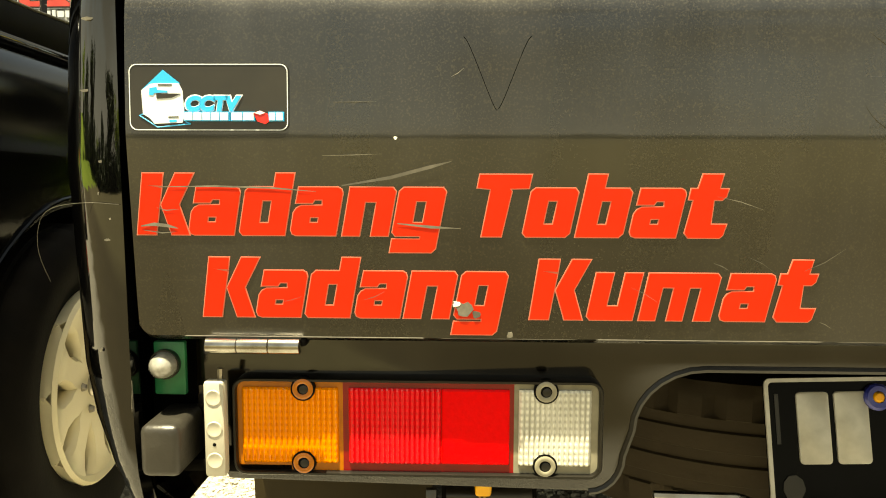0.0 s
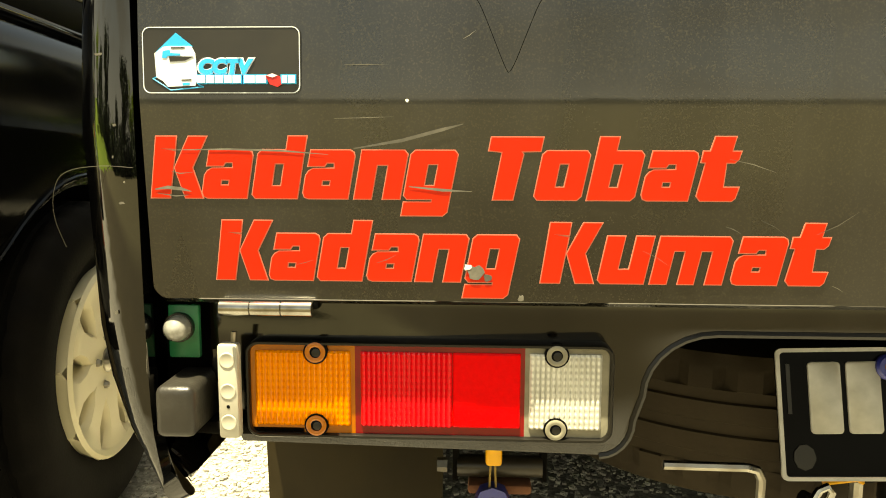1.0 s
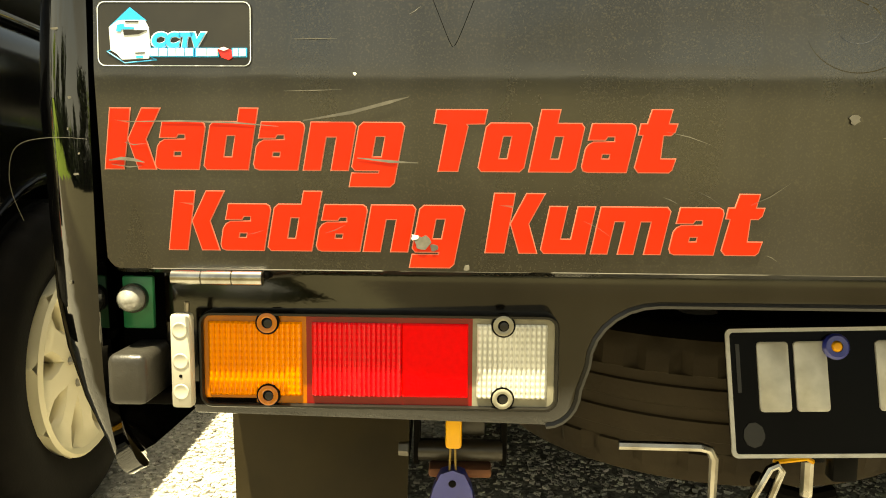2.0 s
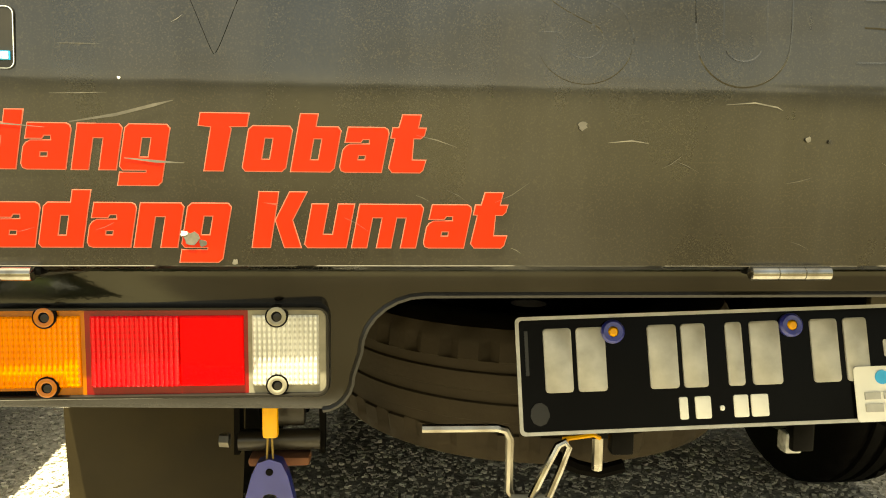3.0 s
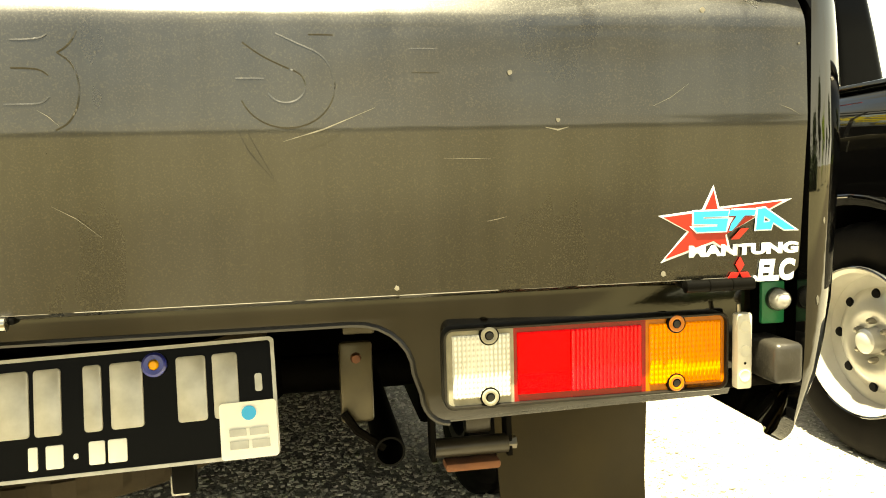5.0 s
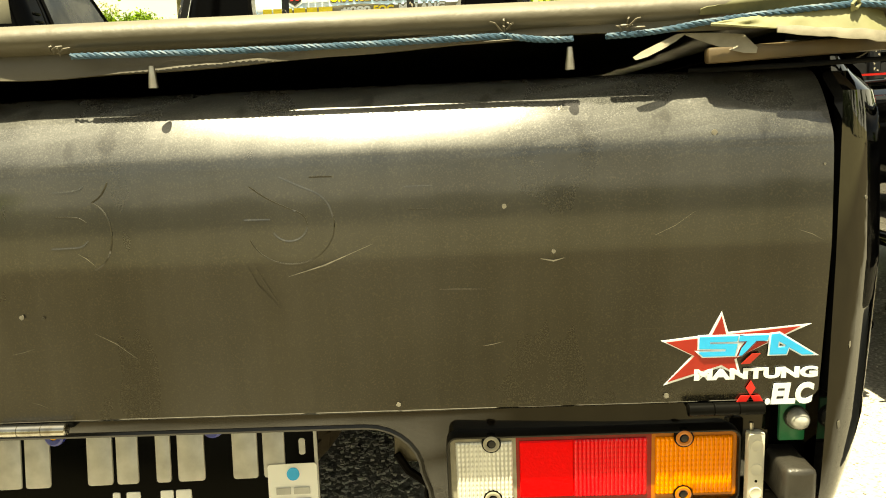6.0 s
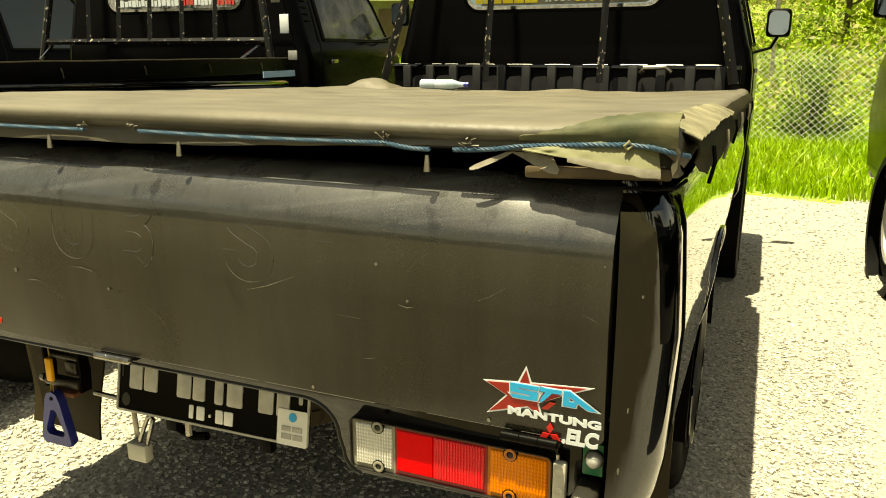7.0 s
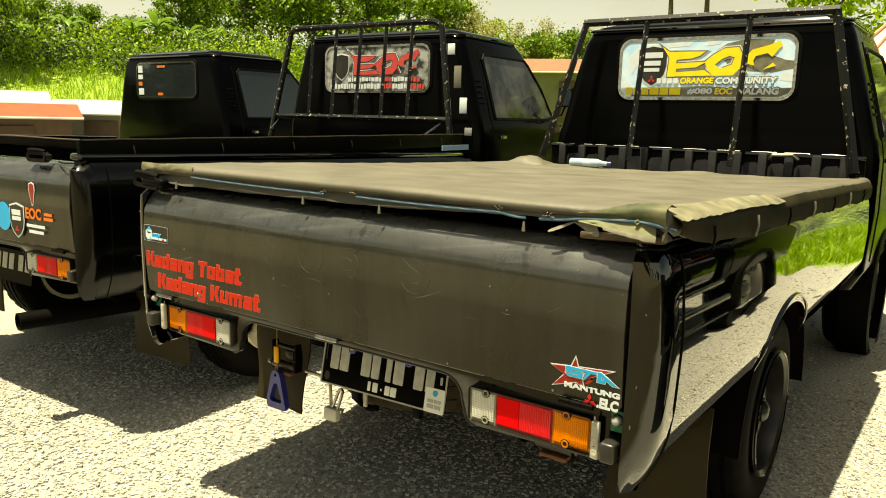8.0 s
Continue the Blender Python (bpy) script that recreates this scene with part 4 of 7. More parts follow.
def guard(parent, posts, lean=0.12, low=1.0, half_low=0.78, half_top=0.615, top=1.755, mid=None, square=True):
    """The worn tube frame behind the cab."""
    y0, y1 = 2.48, 2.48 + lean
    r = 0.02
    g = part("cab_guard", tubed([(-half_low, y0, low), (-half_top, y1, top)], r, 4 if square else 8), GUARD, parent, "chipped black tube guard behind the cab")
    part("guard_post", tubed([(half_low, y0, low), (half_top, y1, top)], r, 4 if square else 8), GUARD, g)
    if square:
        part("guard_top", tubed([(-half_top - 0.015, y1, top), (half_top + 0.015, y1, top)], r, 4), GUARD, g)
    else:
        pts = []
        for k in range(7):
            a = radians(90 * k / 6)
            pts.append((-half_top + 0.09 - 0.09 * math.cos(a), y1, top + 0.05 * math.sin(a)))
        part("guard_top", tubed(pts + [(-p[0], p[1], p[2]) for p in pts[::-1]], r, 8), GUARD, g)
    for x in posts:
        part("guard_bar", tubed([(x, y0 + (0.0 if mid is None else lean * (mid - low) / (top - low)), low if mid is None else mid), (x, y1, top + (0 if square else 0.04))], r * 0.75, 4), GUARD, g)
    if mid is not None:
        k = (mid - low) / (top - low)
        w = half_low + (half_top - half_low) * k
        part("guard_rail", tubed([(-w, y0 + lean * k, mid), (w, y0 + lean * k, mid)], r * 0.8, 4), GUARD, g)
        for s in (-1, 1):
            part("guard_stay", tubed([(s * w * 0.93, y0 + lean * k, mid - 0.02), (s * (w - 0.09), y0 - 0.12, 1.05)], 0.008, 6), CHROME, g)
    return g


def headboard(parent, drop=0.0):
    """The ribbed front wall of the bed."""
    bm = boxed((0, 2.64, 0.88), (1.60, 0.02, 0.40), 0.004)
    h = part("headboard", bm, DARKPL, parent, "ribbed black front wall of the bed", at=pose(0, 0, -drop))
    part("headboard_rail", boxed((0, 2.635, 1.085), (1.60, 0.04, 0.022), 0.008), GLOSS, h)
    for k in range(13):
        x = -0.72 + 0.12 * k
        part("rib", boxed((x, 2.617, 0.955), (0.042, 0.03, 0.27), 0.008), GREY_RIB, h)
        if k < 12:
            part("rib_panel", slab([(x + 0.022, 0.82), (x + 0.098, 0.82), (x + 0.098, 1.035), (x + 0.085, 1.045), (x + 0.040, 1.040), (x + 0.022, 1.020)], 0.012, 2.630), GREY_RIB, h)
    u = -0.76
    while u < 0.74:
        l = 0.03 + 0.09 * abs(math.sin(u * 37))
        part("edge_line", tubed([(u, 2.6135, 1.0955), (u + l * 0.5, 2.613, 1.0962), (u + l, 2.6135, 1.0955)], 0.0016, 5), PLATE_S, h)
        u += l + 0.01 + 0.05 * abs(math.sin(u * 53))
    return h


def wheel_well(t, side, axle):
    """A dark half-round liner over the wheel, closed towards the middle."""
    rows = []
    for k in range(19):
        a = radians(180 * k / 18)
        y, z = axle - (ARCH + 0.004) * math.cos(a), 0.312 + ARCH * 0.975 * math.sin(a)
        rows.append([(side * 0.815, y, z), (side * 0.62, y, z), (side * 0.52, y, z), (side * 0.51, axle + (y - axle) * 0.5, 0.31 + (z - 0.31) * 0.5)])
    bm = bmesh.new()
    ring_loft(bm, rows, closed=False, cap=False)
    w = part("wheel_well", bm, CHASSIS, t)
    md = w.modifiers.new("sheet", 'SOLIDIFY')
    md.thickness = 0.006


def pickup(m, label, wheels, group="parked pickups", axle=AXLE_R, track=0.80, drop=0.0, paint=GLOSS):
    """A whole forward-control pickup; its origin is under the middle of the tailgate, on the ground."""
    t = thing("pickup_truck", m, label, "pickup truck", group)
    for side in (-1, 1):
        bed_side(t, side, axle, paint)
        part("bed_rail", boxed((0, 0, 0), (0.075, 2.62, 0.024), 0.009), GLOSS, t, at=pose(side * 0.765, 1.34, 1.005 - SLOPE * 1.34, -math.degrees(SLOPE)))
        part("inner_wall", boxed((0, 0, 0), (0.012, 2.5, 0.28)), DARKPL, t, at=pose(side * 0.755, 1.41, 0.85 - SLOPE * 1.41, -math.degrees(SLOPE)))
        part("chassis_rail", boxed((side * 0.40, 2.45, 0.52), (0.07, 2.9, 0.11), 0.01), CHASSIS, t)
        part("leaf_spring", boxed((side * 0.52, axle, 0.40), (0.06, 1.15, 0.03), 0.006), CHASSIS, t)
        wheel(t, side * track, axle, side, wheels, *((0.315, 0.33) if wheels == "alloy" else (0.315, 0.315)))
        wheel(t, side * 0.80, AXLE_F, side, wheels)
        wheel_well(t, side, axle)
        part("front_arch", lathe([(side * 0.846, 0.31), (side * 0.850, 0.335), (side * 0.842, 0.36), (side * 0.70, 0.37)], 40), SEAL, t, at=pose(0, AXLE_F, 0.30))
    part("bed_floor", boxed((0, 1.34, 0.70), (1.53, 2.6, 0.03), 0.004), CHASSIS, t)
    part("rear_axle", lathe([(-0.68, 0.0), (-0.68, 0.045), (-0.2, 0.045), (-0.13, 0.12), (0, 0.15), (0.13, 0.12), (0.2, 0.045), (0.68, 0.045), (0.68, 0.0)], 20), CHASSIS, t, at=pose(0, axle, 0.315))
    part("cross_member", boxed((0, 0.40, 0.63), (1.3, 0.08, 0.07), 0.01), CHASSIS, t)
    tg = tailgate(t)
    headboard(t, drop)
    # rear panel under the tailgate, with the plate opening
    o = [(-0.735, 0.668), (-0.735, 0.60), (-0.71, 0.538), (-0.412, 0.532)]
    for k in range(1, 7):
        a = radians(90 * k / 6)
        o.append((-0.412 + 0.027 * math.sin(a), 0.563 - 0.031 * math.cos(a)))
    for k in range(0, 8):
        a = radians(90 * k / 7)
        o.append((-0.320 - 0.058 * math.cos(a), 0.584 + 0.052 * math.sin(a)))
    o += [(-x, z) for x, z in o[::-1]]
    v = part("rear_panel", slab(o, 0.02, 0.062, 0.003), SATIN, t, "glossy brown-black panel under the tailgate")
    lip = [(x, 0.043, z) for x, z in o[3:-3]]
    part("panel_lip", tubed(lip, 0.003, 6), BEZEL, v)
    for s in (-1, 1):
        lamp(t, s * 0.701, s * 0.404)
        buf = part("bumper_block", boxed((s * 0.7465, 0.022, 0.580), (0.031, 0.062, 0.041), 0.006, 3), GREYBOX, t, "grey scuffed rubber bumper block")
        part("block_bracket", boxed((s * 0.705, 0.055, 0.554), (0.11, 0.05, 0.012), 0.004), CHASSIS, buf)
        part("corner_filler", boxed((s * 0.742, 0.085, 0.60), (0.09, 0.03, 0.12), 0.01), SEAL, t)
    for x in (-0.675, -0.004, 0.675):
        # right hinge takes a black material: its shade is put into the colour
        if x > 0.5:
            hinge(t, x, mat=DARKPL, label="tailgate hinge coloured dark for its shade")
        else:
            hinge(t, x)
    for s in (-1, 1):
        part("latch", tubed([(s * 0.835, 0.03, 0.992), (s * 0.826, 0.014, 0.985), (s * 0.805, 0.012, 0.983), (s * 0.72, 0.012, 0.981), (s * 0.645, 0.04, 0.981)], 0.0024, 8), SEAL, t, "black tailgate latch handle")
    return t, tg


# ---- the pickup in front of the camera ----
T0 = pose(0.02, 0, 0, 0, 0, 0.3)
truck, gate = pickup(T0, "black pickup with red slogan stickers and a tarpaulin cover", "black", drop=0.025)
body = cab(truck, DIM_BLACK, GLASS_S, mx=0.93, mz=1.275)
win, wy = rear_window(body, SKYPRINT, "rear window covered by a pale blue printed sticker")
shield(body, -0.265, 1.4944, 0.17, 0.225, wy, VINYL_K, VINYL_W)
three_diamonds(body, -0.265, 1.4243, 0.022, wy - 0.003, LAMP_RED)
bars(body, [(-0.325, -0.21, 1.5353, 1.5645), (-0.315, -0.22, 1.4966, 1.5212), (-0.31, -0.225, 1.4652, 1.4838)], wy - 0.0025, VINYL_W)
W = lambda pts: [(-0.438 + 0.876 * (x - 70) / 930, 1.624 - 0.292 * (z - 62) / 320) for x, z in pts]
for nm, pts in (("printed_hill", [(290, 330), (560, 318), (700, 330), (1000, 330), (985, 360), (940, 378), (130, 378), (180, 340)]), ("printed_hill", [(600, 130), (660, 90), (760, 70), (900, 78), (870, 150), (960, 185), (1000, 190), (1000, 230), (900, 250), (700, 235)])):
    part(nm, slab(W(pts), 0.0006, wy + 0.0012), PRINT_EARTH, body)
for pts in ([(110, 150), (160, 110), (200, 120), (130, 260)], [(320, 80), (480, 68), (460, 96), (340, 104)], [(560, 72), (640, 66), (620, 92), (540, 100)], [(60, 300), (110, 290), (150, 330), (80, 340)], [(950, 240), (1000, 250), (1000, 300), (940, 290)]):
    part("printed_cloud", slab(W(pts), 0.0006, wy + 0.0010), VINYL_W, body)
EOC_LETTERS = [[(306, 96), (346, 126), (548, 130), (520, 152), (478, 166), (392, 172), (390, 192), (560, 186), (500, 216), (392, 222), (390, 242), (548, 232), (590, 262), (342, 266), (350, 160)],
               [(548, 186), (590, 150), (650, 116), (722, 112), (748, 160), (744, 218), (700, 262), (596, 264), (566, 236)], [(602, 204), (640, 172), (676, 158), (704, 166), (692, 204), (634, 226)],
               [(738, 192), (790, 128), (880, 104), (924, 84), (938, 108), (892, 168), (868, 148), (810, 162), (800, 186), (806, 212), (852, 234), (898, 198), (914, 214), (862, 260), (772, 264)]]
EOC_LETTERS = [[(x, z) for x, z in W(p)] for p in EOC_LETTERS]
for nm, mat, grow, dy in (("sticker_edge", VINYL_W, 0.010, 0.0008), ("sticker_edge", PRINT_EARTH, 0.006, 0.0016), ("lettering", VINYL_Y, 0.0, 0.0024)):
    mesh_part(nm, curve_mesh(nm, EOC_LETTERS, 0.0003, grow), mat, body, "", pose(0, wy - dy, 0, 90))
bars(body, [tuple(v for p in zip(*W([(a, 304), (b, 274)])) for v in p) for a, b in ((286, 312), (317, 342), (347, 374), (379, 408))], wy - 0.002, VINYL_W)
bars(body, [tuple(v for p in zip(*W([(a, 368), (b, 326)])) for v in p) for a, b in ((105, 145), (152, 192), (199, 240), (248, 300), (307, 355), (362, 425))], wy - 0.002, VINYL_Y)
for word, a, b, top, low, mat in (("ORANGE", 418, 602, 272, 306, VINYL_Y), ("COMMUNITY", 612, 928, 272, 308, VINYL_W), ("#080", 462, 600, 330, 366, VINYL_W), ("EOC", 612, 706, 330, 366, VINYL_Y), ("MALANG", 728, 940, 328, 366, VINYL_W)):
    (x, z), (x1, z1) = W([(a, low), (b, top)])
    mesh_part("sticker_edge", text_mesh("sticker_edge", word, 0.1, 0.08, 0.009, 0.0004, stretch=(x1 - x + 0.009, z1 - z + 0.009)), PRINT_EARTH, body, "", upright(x - 0.0045, wy - 0.0012, z - 0.0045))
    mesh_part("lettering", text_mesh("lettering", word, 0.1, 0.08, 0.0045, 0.0004, stretch=(x1 - x, z1 - z)), mat, body, "", upright(x, wy - 0.0022, z))
guard(truck, (-0.272, 0.243), 0.14, top=1.722)
part("strap_clip", tubed([(0.395, 2.60, 1.038), (0.41, 2.585, 1.058), (0.50, 2.585, 1.062), (0.52, 2.60, 1.042)], 0.010, 8), STEEL, truck, "bright steel hook on the headboard")

# letters pressed into the upper tailgate: each edge is a low step, facing up or down
def edge(pts, up, h=0.00022, w=0.0013, mat=DULL):
    rings = []
    n = len(pts)
    for i, (x, z) in enumerate(pts):
        (xa, za), (xb, zb) = pts[max(0, i - 1)], pts[min(n - 1, i + 1)]
        d = Vector((xb - xa, zb - za)).normalized()
        q = Vector((-d.y, d.x))
        if (q.y < 0) == up:
            q = -q
        k = 0.35 if i in (0, n - 1) else 1.0
        y = tail_y(z)
        a, b = Vector((x, z)) - q * w * 0.5, Vector((x, z)) + q * w * 0.5
        rings.append([(a.x, y - h * k, a.y), (b.x, y + 0.0002, b.y), (a.x, y + 0.0006, a.y)])
    bm = bmesh.new()
    ring_loft(bm, rings)
    part("pressed_edge", bm, mat, truck, sharp=60)


def arc(cx, cz, rx, rz, a0, a1, n=14):
    return [(cx + rx * math.cos(radians(a0 + (a1 - a0) * k / n)), cz + rz * math.sin(radians(a0 + (a1 - a0) * k / n))) for k in range(n + 1)]


def eased(pts, n=4):
    """A polyline rounded through its corners."""
    out = [pts[0]]
    for a, b, c in zip(pts, pts[1:], pts[2:]):
        p, q = [(i + j) / 2 for i, j in zip(a, b)], [(i + j) / 2 for i, j in zip(b, c)]
        for k in range(n + 1):
            u = k / n
            out.append(tuple((1 - u) ** 2 * p[i] + 2 * u * (1 - u) * b[i] + u * u * q[i] for i in range(len(b))))
    return out + [pts[-1]]


for cx in (-0.192, 0.27):
    edge(eased([(cx - 0.036, 0.893), (cx - 0.022, 0.882), (cx - 0.002, 0.872), (cx + 0.013, 0.866), (cx + 0.016, 0.856)]), False)
    edge(eased([(cx - 0.008, 0.901), (cx + 0.015, 0.890), (cx + 0.029, 0.884), (cx + 0.037, 0.874), (cx + 0.040, 0.862)]), True)
    edge(arc(cx, 0.856, 0.041, 0.0365, 200, 372, 20), False)
    edge([(cx - 0.043, 0.8625), (cx - 0.031, 0.8625), (cx - 0.019, 0.8622)], True)
    edge(arc(cx - 0.001, 0.856, 0.0165, 0.0145, 205, 350), True)
# V strokes in black: the groove's shade put into their colour
edge(eased([(-0.5185, 0.8905), (-0.515, 0.889), (-0.505, 0.865), (-0.495, 0.840), (-0.492, 0.8365)]), False, 0.0006, 0.0017, SEAL)
edge(eased([(-0.492, 0.8365), (-0.488, 0.842), (-0.479, 0.865), (-0.4695, 0.889), (-0.466, 0.8905)]), False, 0.0006, 0.0019, SEAL)
cx = -0.062
edge(arc(cx + 0.006, 0.858, 0.041, 0.0385, 183, 357, 20), False)
edge([(cx - 0.035, 0.858), (cx - 0.036, 0.872), (cx - 0.036, 0.893)], False, 0.00025)
edge([(cx + 0.047, 0.858), (cx + 0.048, 0.872), (cx + 0.048, 0.893)], False, 0.00025)
edge(arc(cx + 0.006, 0.856, 0.0165, 0.0145, 200, 340), True)
edge([(cx - 0.012, 0.858), (cx - 0.012, 0.893)], True, 0.0002)
edge([(cx + 0.026, 0.858), (cx + 0.026, 0.893)], True, 0.0002)
cx = 0.27 - 1040 * 0.000265
edge([(cx + q[0] * 0.000265, 0.82 + (340 - q[1]) * 0.000265) for q in eased([(210, 58), (260, 57), (300, 53), (318, 40)])], True)
edge([(cx + q[0] * 0.000265, 0.82 + (340 - q[1]) * 0.000265) for q in eased([(405, 30), (390, 62), (368, 85), (345, 98)])], False)
edge([(cx + q[0] * 0.000265, 0.82 + (340 - q[1]) * 0.000265) for q in eased([(345, 98), (385, 125), (405, 180), (405, 250), (375, 315), (330, 338)])], False, 0.0004)
edge([(cx + q[0] * 0.000265, 0.82 + (340 - q[1]) * 0.000265) for q in eased([(210, 145), (260, 146), (295, 150), (317, 168)])], False)
edge([(cx + q[0] * 0.000265, 0.82 + (340 - q[1]) * 0.000265) for q in eased([(185, 256), (250, 255), (295, 254), (318, 232)])], True)
for xa, xb, zz, up in ((1115, 1195, 40, False), (1445, 1540, 83, True), (1450, 1545, 166, False)):
    edge([(cx + xa * 0.000265, 0.82 + (340 - zz) * 0.000265), (cx + (xa + xb) / 2 * 0.000265, 0.82 + (340 - zz) * 0.000265), (cx + xb * 0.000265, 0.82 + (339 - zz) * 0.000265)], up)
edge([(-0.540, 0.892), (-0.526, 0.865), (-0.512, 0.838)], False)
edge([(-0.512, 0.838), (-0.499, 0.865), (-0.486, 0.892)], True, 0.0004)
edge([(-0.652, 0.90), (-0.652, 0.89), (-0.652, 0.88)], False)

# slogan
U = lambda px: -0.7615 + (px - 247) / 2372.0
slogan(truck, ("Kadang", "Tobat"), ([U(p) for p in (247, 339, 430, 521, 614, 702)], [U(p) for p in (845, 932, 1025, 1118, 1210)]), 0.7455)
slogan(truck, ("Kadang", "Kumat"), ([U(p) for p in (358, 454, 543, 633, 722, 812)], [U(p) for p in (948, 1049, 1142, 1283, 1375)]), 0.6825)

# camera sticker
st = part("sticker", slab(rounded(-0.059, 0.059, -0.0245, 0.0245, 0.006), 0.0005, 0.0), VINYL_K, truck, "small black sticker with a white truck drawing", at=pose(-0.703, -0.0012, 0.847, -2.0))
ringm = bmesh.new()
ra, rb = rounded(-0.0585, 0.0585, -0.024, 0.024, 0.0055), rounded(-0.0579, 0.0579, -0.0234, 0.0234, 0.0052)
ring_loft(ringm, [[(x, -0.0006, z) for x, z in ra], [(x, -0.0009, z) for x, z in ra], [(x, -0.0009, z) for x, z in rb], [(x, -0.0006, z) for x, z in rb]], cap=False)
part("sticker_line", ringm, VINYL_W, st)
Q = lambda pts: [((x - 495) * 0.00014, (200 - z) * 0.000136) for x, z in pts]
part("drawing_roof", slab(Q([(148, 158), (258, 55), (348, 128), (200, 126)]), 0.0006, -0.0006), VINYL_B, st)
part("drawing_cab", slab(Q([(143, 165), (190, 130), (225, 126), (340, 126), (360, 165), (370, 300), (357, 336), (210, 342), (185, 312), (150, 290)]), 0.0009, -0.0006), VINYL_W, st)
part("drawing_window", slab(Q([(222, 180), (352, 182), (305, 204), (225, 209)]), 0.0004, -0.0015), VINYL_K, st)
part("drawing_slit", slab(Q([(233, 132), (306, 132), (306, 139), (233, 139)]), 0.0003, -0.0015), VINYL_K, st)
part("drawing_slit", slab(Q([(285, 304), (338, 302), (338, 308), (285, 310)]), 0.0003, -0.0015), VINYL_K, st)
part("drawing_side", slab(Q([(184, 188), (188, 152), (225, 146), (230, 163), (282, 166), (282, 176), (215, 178), (206, 190)]), 0.0004, -0.0015), VINYL_B, st)
part("drawing_bumper", slab(Q([(290, 322), (328, 320), (328, 332), (290, 335)]), 0.0004, -0.0015), VINYL_B, st)
part("drawing_base", tubed([(x, -0.0007, z) for x, z in Q([(152, 288), (128, 297), (225, 360), (402, 342), (372, 330)])], 0.0005, 6), VINYL_B, st)
cctv = text_mesh("sticker_edge", "CCTV", 0.02, 0.15, 0.0022, 0.0002, stretch=(0.0435, 0.0132))
mesh_part("sticker_edge", cctv, VINYL_W, st, "", pose(-0.0178, -0.0008, -0.0112, 90))
mesh_part("lettering", text_mesh("lettering", "CCTV", 0.02, 0.15, 0.0014, 0.0003, stretch=(0.041, 0.0112)), VINYL_B, st, "", pose(-0.0166, -0.0013, -0.0102, 90))
bars(st, [tuple(v for p in zip(*Q([(a, 328), (b, 278)])) for v in p) for a, b in ((368, 608), (614, 742), (812, 894))], -0.0006, VINYL_B, "bar_outline")
bars(st, [tuple(v for p in zip(*Q([(a, 323), (b, 283)])) for v in p) for a, b in ((373, 414), (420, 462), (468, 508), (514, 554), (560, 602), (620, 676), (682, 736), (820, 848), (854, 888))], -0.0014, VINYL_W)
part("drawing_cup", slab(Q([(732, 284), (770, 272), (812, 290), (816, 330), (796, 344), (756, 330)]), 0.0011, -0.0014), LAMP_RED, st)
part("drawing_lid", slab(Q([(738, 284), (770, 273), (798, 284), (770, 294)]), 0.0004, -0.0026), VINYL_W, st)

# star sticker
ss = part("sticker", slab([(0, 0), (0.045, 0.0045), (0.056, 0.028), (0.063, 0.0065), (0.140, 0.0125), (0.100, -0.006), (0.072, -0.020), (0.078, -0.041), (0.058, -0.029), (0.004, -0.046), (0.030, -0.016)], 0.0005, 0.0), VINYL_W,
          truck, "red star sticker with blue and white lettering", at=pose(0.613, tail_y(0.731) - 0.0006, 0.731, 3.95))
part("star", slab([(0.005, -0.0015), (0.047, 0.0025), (0.056, 0.023), (0.061, 0.0045), (0.130, 0.0105), (0.098, -0.006), (0.070, -0.021), (0.0745, -0.037), (0.058, -0.0265), (0.0075, -0.0425), (0.0325, -0.0165)], 0.0006, -0.0005), STAR_RED, ss)
STA = [[(302, 178), (448, 178), (444, 200), (342, 200), (342, 208), (446, 210), (438, 258), (318, 258), (300, 240), (402, 240), (404, 230), (302, 226)],
       [(453, 178), (563, 178), (557, 200), (516, 200), (480, 242), (464, 258), (452, 258), (462, 230), (482, 200), (450, 200)],
       [(572, 176), (602, 173), (738, 262), (692, 262), (640, 230), (632, 258), (568, 258)],
       [(600, 204), (630, 222), (624, 230), (598, 230)]]
STA = [[((x - 158) / 4014, (190 - z) / 4014) for x, z in loop] for loop in STA]
mesh_part("sticker_edge", curve_mesh("sticker_edge", STA, 0.0003, 0.0014), VINYL_W, ss, "", pose(0, -0.0013, 0, 90))
mesh_part("lettering", curve_mesh("lettering", STA, 0.0003, 0.0), VINYL_B, ss, "", pose(0, -0.0020, 0, 90))
part("red_dash", slab([(0.076, -0.0255), (0.084, -0.0255), (0.094, -0.015), (0.086, -0.015)], 0.0006, -0.0022), STAR_RED, ss)
mesh_part("lettering", text_mesh("lettering", "MANTUNG", 0.02, 0.0, 0.0011, 0.0003, stretch=(0.117, 0.0115)), VINYL_W, ss, "", pose(0.0325, -0.0014, -0.0418, 90))
mesh_part("lettering", text_mesh("lettering", ".ELC", 0.03, 0.12, 0.0016, 0.0003, stretch=(0.046, 0.0225)), VINYL_W, ss, "", pose(0.1015, -0.0010, -0.0695, 90))
three_diamonds(ss, 0.087, -0.059, 0.0155, -0.0008, LAMP_RED)

# dents, bare spots and long scratches on the tailgate
def scratch(pts, w, mat=PLATE_W):
    bm = bmesh.new()
    rows = [[(x, tail_y(z) - 0.0017, z + w * k), (x, tail_y(z) - 0.0017, z - w * k)] for (x, z), k in zip(pts, [0.3] + [1] * (len(pts) - 2) + [0.2])]
    ring_loft(bm, rows, closed=False, cap=False)
    if sum(f.normal.y for f in bm.faces) > 0:
        bmesh.ops.reverse_faces(bm, faces=bm.faces)
    part("scratch", bm, mat, truck)


